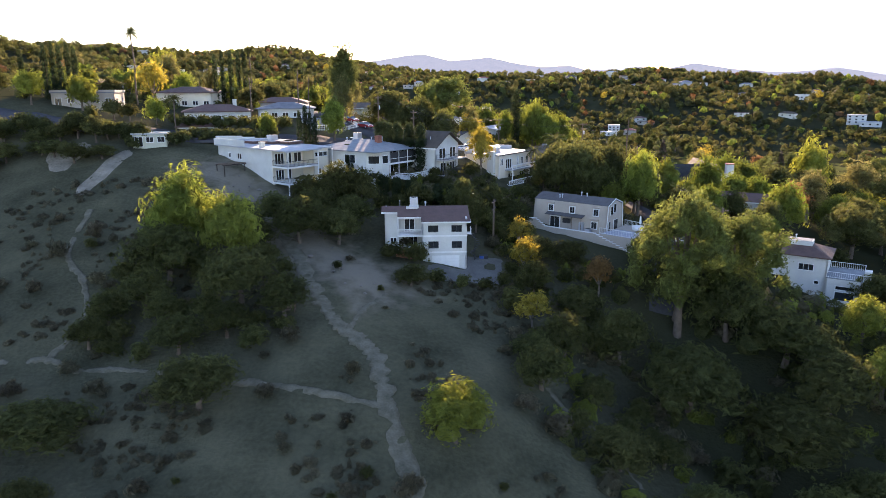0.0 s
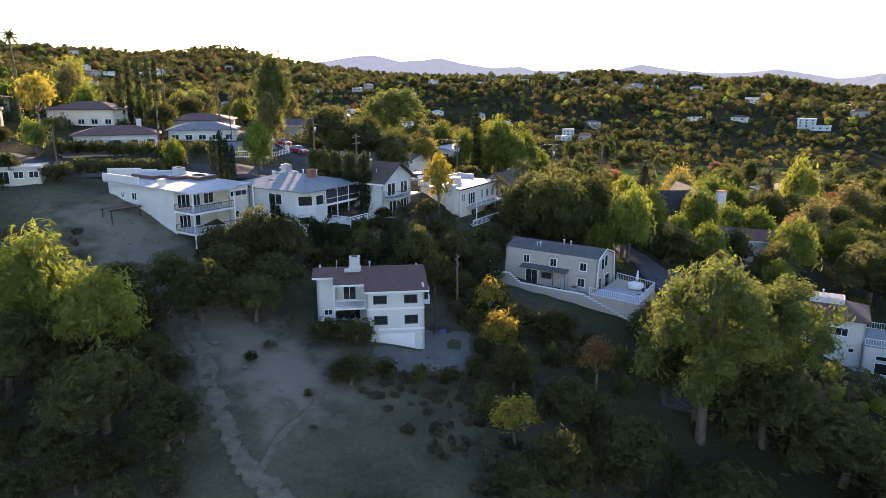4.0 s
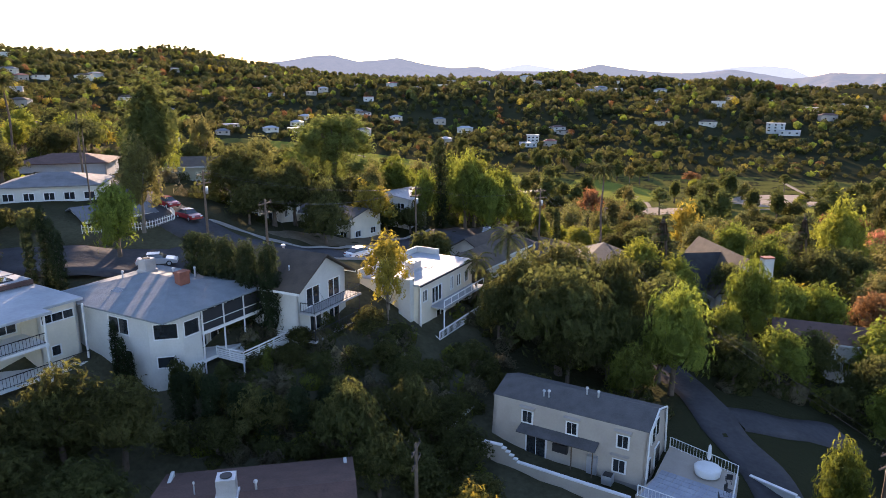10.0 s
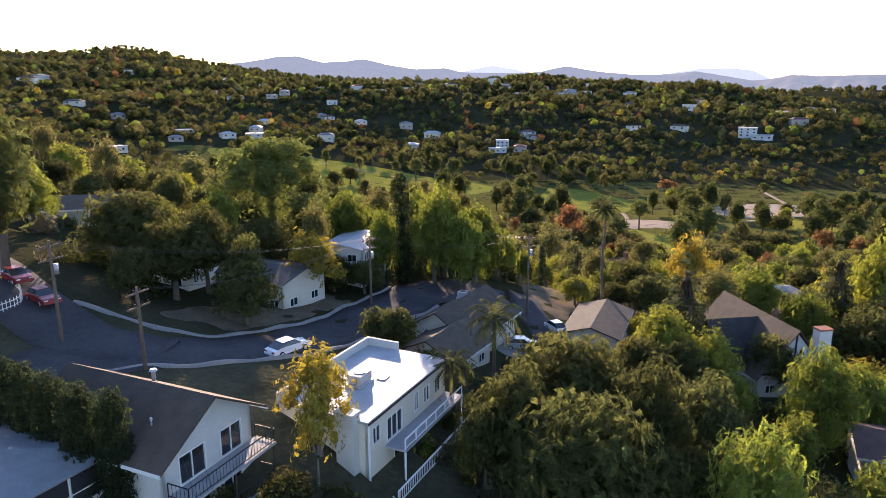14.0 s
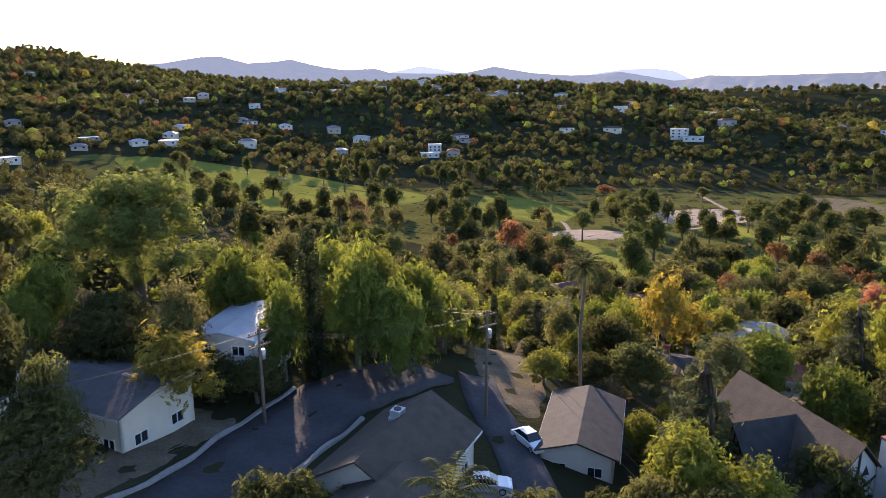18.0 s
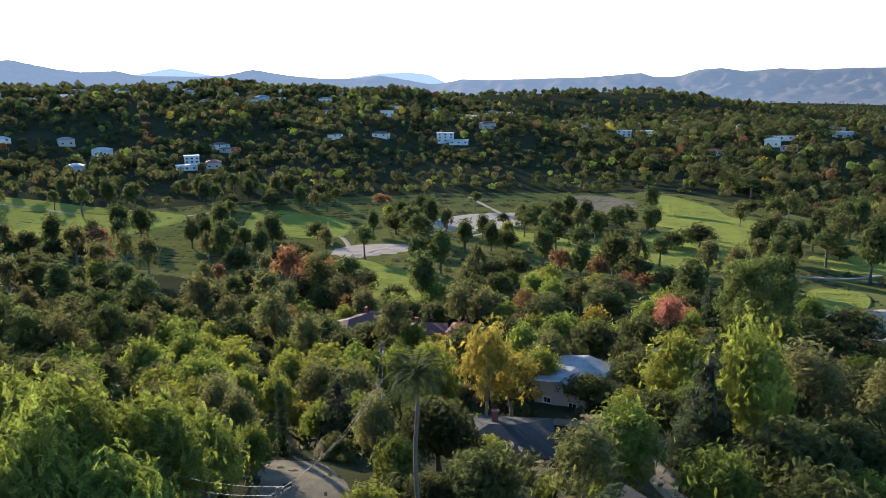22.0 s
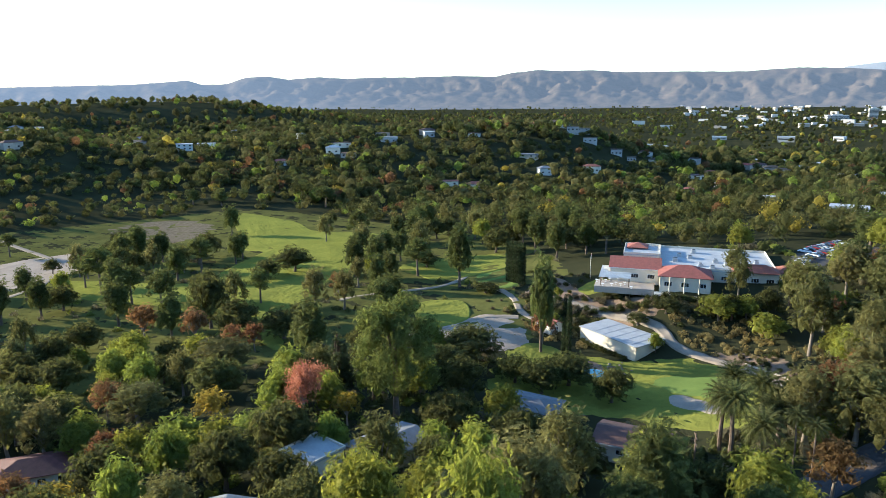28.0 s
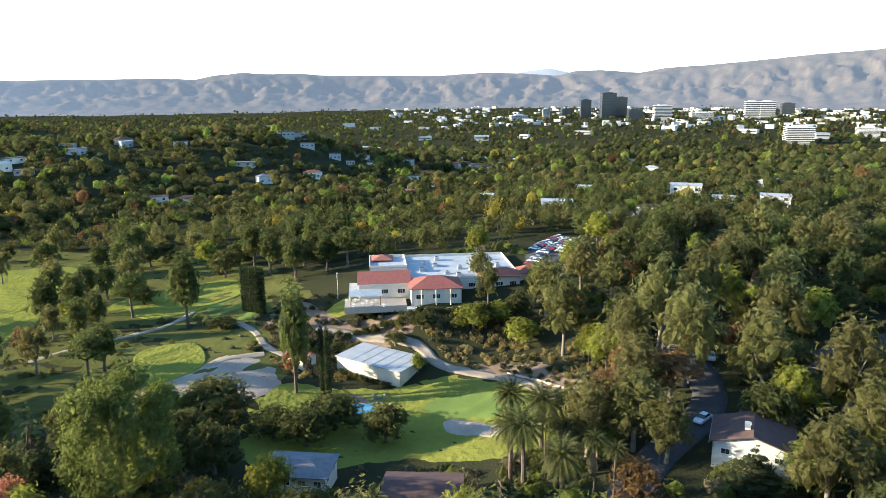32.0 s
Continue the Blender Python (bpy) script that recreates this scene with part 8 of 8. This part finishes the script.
# ---- far woods: joined, past counting ----
def tree_template(quads, size, lobes=3, core=.85):
    """A far tree: a lumpy core of a few lobes with loose leaf clumps round it."""
    V, F, base = [], [], 0
    for i in range(lobes):
        a, o = 2.1 * i + float(RNG.uniform(0, 1)), .22 * (i > 0)
        x, y, z, r = o * math.cos(a), o * math.sin(a), .42 + .16 * float(RNG.uniform(-.6, 1)), float(RNG.uniform(.22, .30))
        if lobes < 3 or i == 0:
            V.append(np.array([x, y, z]) + ICO_V * (1 + .16 * RNG.normal(0, 1, (len(ICO_V), 1))) * r * core)
            F += (np.array(ICO_F) + base).tolist()
            base += len(ICO_V)
        k = quads // lobes
        d = RNG.normal(0, 1, (k, 3))
        d /= np.linalg.norm(d, axis=1)[:, None]
        d[:, 2] = np.abs(d[:, 2]) * 1.1 - .35
        v, f = leaf_quads(np.array([x, y, z]) + d * r * RNG.uniform(.6, 1.25, (k, 1)), d, size, 1.0)
        V.append(v)
        F += (f + base).tolist()
        base += len(v)
    return np.concatenate(V), F


NEARER = [tree_template(72, .062, 4) for _ in range(8)]
TEMPLATES = [tree_template(30, .095, 3, 1.1) for _ in range(8)]
REMOTE = [tree_template(8, .12, 2, 1.25) for _ in range(8)]


def woodland(name, label, material, spots):
    """spots: (x, y, height, width)."""
    V, F, base = [], [], 0
    xy = np.array([(s[0], s[1]) for s in spots])
    zz = heights(xy)
    for (x, y, h, w), z in zip(spots, zz):
        tv, tf = (NEARER if math.hypot(x - 40, y - 140) < 540 else TEMPLATES if math.hypot(x - 40, y - 140) < 880 else REMOTE)[RNG.integers(8)]
        a = RNG.uniform(0, 6.28)
        c, s = math.cos(a), math.sin(a)
        V.append(np.c_[(tv[:, 0] * c - tv[:, 1] * s) * w + x, (tv[:, 0] * s + tv[:, 1] * c) * w + y, tv[:, 2] * h + z - .3])
        F += [[i + base for i in f] for f in tf]
        base += len(tv)
    ob = link_mesh(name, np.concatenate(V).tolist(), F, material)
    tagged(ob, label, "trees", kind="stuff")


COURSE_EDGE = smooth_line(COURSE_OUTLINE, 6, True)


def inside(o, x, y):
    a, b = o, np.roll(o, -1, 0)
    hit = ((a[:, 1] > y) != (b[:, 1] > y)) & (x < (b[:, 0] - a[:, 0]) * (y - a[:, 1]) / (b[:, 1] - a[:, 1] + 1e-9) + a[:, 0])
    return hit.sum() % 2 == 1


def far_ok(x, y):
    return is_clear(x, y) and not inside(COURSE_EDGE, x, y) and not (100 < x < 460 and 20 < y < 345 and math.hypot(x - 40, y - 140) < 290)


WOODS = [("oak_woods", L_OAK, .51), ("eucalyptus_woods", L_EUC, .22), ("pepper_woods", L_PEPPER, .06), ("pine_woods", L_PINE, .17), ("golden_woods", L_GOLD, .012), ("rust_woods", L_RUST, .022)]
spots = []
for n, a0, a1, r0, r1, hs in ((2600, -45, 62, 330, 700, 9.5), (9500, -45, 62, 640, 1350, 11), (3600, -45, 62, 1350, 2500, 13), (2600, 55, 135, 300, 620, 11), (7000, 52, 135, 560, 1300, 12.5), (5200, 50, 135, 1250, 3000, 11),
                              (300, -60, -14, 150, 420, 7.5), (2600, -46, -8, 520, 2300, 9), (2200, 50, 135, 2500, 4300, 10)):
    xs, ys = sector_points(n, a0, a1, r0, r1)
    for x, y in zip(xs, ys):
        if far_ok(x, y) and is_free(x, y, 4.0, .95):
            s = RNG.uniform(.6, 1.25) * (1 + .35 * noise.noise(Vector((x * .012, y * .012, 4.4))))
            spots.append((x, y, hs * s * RNG.uniform(.8, 1.35), hs * s * RNG.uniform(.9, 1.3)))
pick = RNG.uniform(0, 1, len(spots))
lo = 0.0
for name, m, share in WOODS:
    woodland(name, "distant wooded hillside of mixed trees", m, [s for s, p in zip(spots, pick) if lo <= p < lo + share])
    lo += share

# ---- town on the plain: office towers and low white blocks ----
BAND = mat("tinted_glazing", (0.06, 0.07, 0.08), (0.04, 0.045, 0.05), 6, 0.15, spec=.7)


def tower(x, y, w, d, h, wm, label, bands=8):
    t = thing("office_tower", x, y, ground_z(x, y), math.degrees(math.atan2(-(x - 60), y - 180)) + 12, label, "office tower", "office towers")
    box_part("core", (-w / 2 + .3, w / 2 - .3, -d / 2 + .3, d / 2 - .3, -3, h), BAND, t)
    for i in range(bands + 1):
        z = h * i / bands
        box_part("spandrel", (-w / 2, w / 2, -d / 2, d / 2, z - h / bands * .2, z + h / bands * .22), wm, t)
    box_part("plant_room", (-w / 4, w / 4, -d / 4, d / 4, h + .1, h + 4), wm, t)


DARKGLASS = mat("dark_curtain_wall", (0.05, 0.055, 0.065), (0.035, 0.04, 0.045), 8, 0.25)
LIGHTWALL = mat("pale_facade", (0.56, 0.54, 0.50), (0.46, 0.44, 0.41), 8, 0.8)
for az, r, w, h, m, lab in ((101.7, 2600, 26, 34, LIGHTWALL, "white office tower on the plain"), (103.3, 2700, 40, 30, DARKGLASS, "dark glass office block"), (104.78, 2660, 38, 62, DARKGLASS, "dark glass office tower"),
                            (106.54, 2640, 52, 85, DARKGLASS, "tall dark glass office tower"), (107.5, 2700, 42, 70, DARKGLASS, "dark glass office tower"), (108.6, 2500, 46, 36, DARKGLASS, "low dark glass office tower"), (110.65, 2600, 58, 44, LIGHTWALL, "pale office tower with banded windows"),
                            (117.0, 2700, 44, 58, LIGHTWALL, "white office tower on the plain"), (118.05, 2700, 48, 58, LIGHTWALL, "white office tower on the plain"), (119.4, 2900, 44, 44, DARKGLASS, "grey glass office tower"), (120.3, 1480, 48, 30, LIGHTWALL, "white banded office block"), (124.6, 1700, 40, 22, LIGHTWALL, "white office block on the plain"), (99.5, 2500, 60, 18, LIGHTWALL, "pale office block on the plain"), (113.5, 2550, 70, 20, LIGHTWALL, "pale office block on the plain")):
    tower(70 + math.sin(math.radians(az)) * r, 191 + math.cos(math.radians(az)) * r, w, w * .8, h, m, lab, 9)
made = 0
while made < 120:
    xs, ys = sector_points(1, 84 if made % 3 else 104, 133, 1100 if made % 2 else 1700, 3500)
    x, y = float(xs[0]), float(ys[0])
    w, d, h = float(RNG.uniform(14, 42)), float(RNG.uniform(12, 24)), float(RNG.uniform(5, 11))
    b = thing("town_block", x, y, ground_z(x, y), float(RNG.uniform(-20, 20)) + math.degrees(math.atan2(-(x - 60), y - 180)), "low white commercial building on the plain", "building", "town blocks")
    box_part("wall", (-w / 2, w / 2, -d / 2, d / 2, -3, h), LIGHTWALL if made % 4 else TAN, b)
    box_part("roof", (-w / 2 - .3, w / 2 + .3, -d / 2 - .3, d / 2 + .3, h + .01, h + .8), ROOF_WHITE, b)
    if math.hypot(x - 60, y - 180) < 1900:
        box_part("window_band", (-w / 2 + 1, w / 2 - 1, -d / 2 - .15, -d / 2 - .01, h * .45, h * .68), BAND, b)
    made += 1

def far_town(name, label, n, material, low, high):
    """Small blocks far out on the plain, past counting, joined."""
    V, F = [], []
    xs, ys = sector_points(n, 88, 134, 2100, 4300)
    for x, y, z in zip(xs, ys, heights(np.c_[xs, ys])):
        w, d, h, a = RNG.uniform(9, 30), RNG.uniform(8, 18), RNG.uniform(low, high), RNG.uniform(0, 1.5)
        c, q, b = math.cos(a), math.sin(a), len(V)
        for k in (z - 3, z + h):
            V += [(x + c * u - q * v, y + q * u + c * v, k) for u, v in ((-w / 2, -d / 2), (w / 2, -d / 2), (w / 2, d / 2), (-w / 2, d / 2))]
        F += [tuple(b + i for i in f) for f in ((4, 5, 6, 7), (0, 1, 5, 4), (1, 2, 6, 5), (2, 3, 7, 6), (3, 0, 4, 7))]
    tagged(link_mesh(name, V, F, material), label, "buildings", kind="stuff")


far_town("distant_town", "pale low buildings spread over a far plain", 170, LIGHTWALL, 5, 10)
far_town("distant_town", "white low buildings spread over a far plain", 100, ROOF_WHITE, 5, 10)
far_town("distant_town", "tan low buildings spread over a far plain", 130, TAN, 5, 10)

# ---- mountains beyond the plain ----
CREST = [(-60, 2.6), (-32, 2.0), (-20, 1.6), (-9, 1.35), (-6, 1.6), (-3.6, 2.0), (-2, 2.08), (0, 1.6), (1.8, 1.7), (3.3, 1.88), (5.4, 1.4), (7.5, 1.1), (9.9, 1.2), (11.3, .84), (15.5, .78), (17.5, .9), (19.5, 1.3), (21.1, 1.04), (22.2, .85), (24.8, .62), (27.5, .6), (29.4, .83), (31.6, .45), (33.4, .12), (34.5, .2), (36, .5), (38, .42), (42.5, .5), (46, .55), (50, .85)]
CREST += [(51, .55), (52.9, .6), (54.2, 1.05), (55.8, 1.15), (57.5, .9), (59.8, 1.1), (62, .95), (64.1, 1.05), (67.3, 1.05), (71, 1.15), (73.8, 1.05), (75.2, 1.35), (77.3, 1.55), (79.2, 1.45), (81.5, 1.5), (83.7, 1.33), (88.2, 1.33), (92.6, 1.28), (96, 1.5), (99, 1.42), (101.8, 1.2), (103.3, 1.54), (105.2, 1.6), (108.2, 1.36), (110.2, 1.7), (112.5, 1.8), (116.3, 2.07), (120, 2.4), (123.7, 2.6), (126, 2.85), (140, 3.1)]
FAR_CREST = [(-60, -1), (8, .3), (11.3, .97), (13.6, 1.4), (16.3, .95), (19, .3), (26, .5), (28, .8), (29.6, 1.0), (31.7, 1.06), (33.4, .88), (34.5, .33), (37, -.5), (97, .3), (99, 1.53), (101.35, 1.82), (103, 1.46), (106, .3), (140, .3)]


def fbm(u, v, octaves=6):
    out, amp, f = 0, 1.0, 1.0
    for k in range(octaves):
        out += amp * (1 - abs(noise.noise(Vector((u * f, v * f, k * 7.7))))) ** 2
        amp, f = amp * .52, f * 2.03
    return out / 2.0


def mountains(name, label, r0, r1, crest, base, material, seed, rows_r=54, cols=760):
    az = np.linspace(-62, 140, cols)
    c = np.interp(az, [a for a, _ in crest], [e for _, e in crest])
    V = []
    for j in range(rows_r):
        t = j / (rows_r - 1)
        r = r0 + (r1 - r0) * t
        k = min(1, max(0, (t - .62) / .25))
        for i, a in enumerate(az):
            rel = .75 * fbm(a * .34 + seed, t * 2.2 + seed, 4) + .3 * fbm(a * 1.5 + seed, t * 6.0, 4)
            top = math.tan(math.radians(c[i] + .05 * fbm(a * 1.1 + seed, 3.3, 3) - .04)) * r1 + min(14, max(5, a * .3))
            up = (1 - math.cos(math.pi * min(1, t * 1.12))) / 2
            V.append((40 + math.sin(math.radians(a)) * r, 150 + math.cos(math.radians(a)) * r, base + (top - base) * up * ((.2 + .8 * min(1.05, rel)) * (1 - k) + k)))
    F = [(j * cols + i, j * cols + i + 1, (j + 1) * cols + i + 1, (j + 1) * cols + i) for j in range(rows_r - 1) for i in range(cols - 1)]
    tagged(link_mesh(name, V, F, material, smooth=True), label, "mountains", kind="structure")


def painted_haze(m, colour, away, towards):
    """Haze painted as emission on a far range, stronger towards the sun's bearing."""
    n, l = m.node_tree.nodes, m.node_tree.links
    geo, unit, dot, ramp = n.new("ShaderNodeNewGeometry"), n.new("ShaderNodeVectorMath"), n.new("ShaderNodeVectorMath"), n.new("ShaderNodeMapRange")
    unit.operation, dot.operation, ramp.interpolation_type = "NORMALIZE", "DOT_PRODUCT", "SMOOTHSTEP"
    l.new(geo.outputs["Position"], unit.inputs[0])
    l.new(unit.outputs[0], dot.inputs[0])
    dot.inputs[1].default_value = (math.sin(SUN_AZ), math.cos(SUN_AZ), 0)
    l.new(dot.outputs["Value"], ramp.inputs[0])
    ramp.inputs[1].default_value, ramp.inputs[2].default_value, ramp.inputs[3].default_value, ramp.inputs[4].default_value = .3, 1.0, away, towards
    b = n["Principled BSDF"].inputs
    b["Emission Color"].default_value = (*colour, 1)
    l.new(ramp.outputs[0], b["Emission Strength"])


# bluish haze goes into the range's emission; the slopes themselves give no light
MOUNT = mat("dry_mountain_scrub_hazed", (0.120, 0.092, 0.070), (0.044, 0.044, 0.038), 70, 1.0, fine=7, spec=0.0)
painted_haze(MOUNT, (0.45, 0.50, 0.59), 0.115, 0.22)
# thicker haze painted into these peaks: paler base colour, stronger emission
HAZEMOUNT = mat("far_hazed_ridge", (0.16, 0.15, 0.14), (0.10, 0.10, 0.095), 90, 1.0, spec=0.0)
painted_haze(HAZEMOUNT, (0.55, 0.60, 0.66), 0.22, 0.36)
mountains("mountains", "far dry mountain range in painted haze under a pale sky", 3500, 4600, CREST, -80, MOUNT, 3.1)
mountains("mountains", "far peaks paled by painted haze behind a mountain range", 4680, 4830, FAR_CREST, -80, HAZEMOUNT, 8.4, 10, 500)
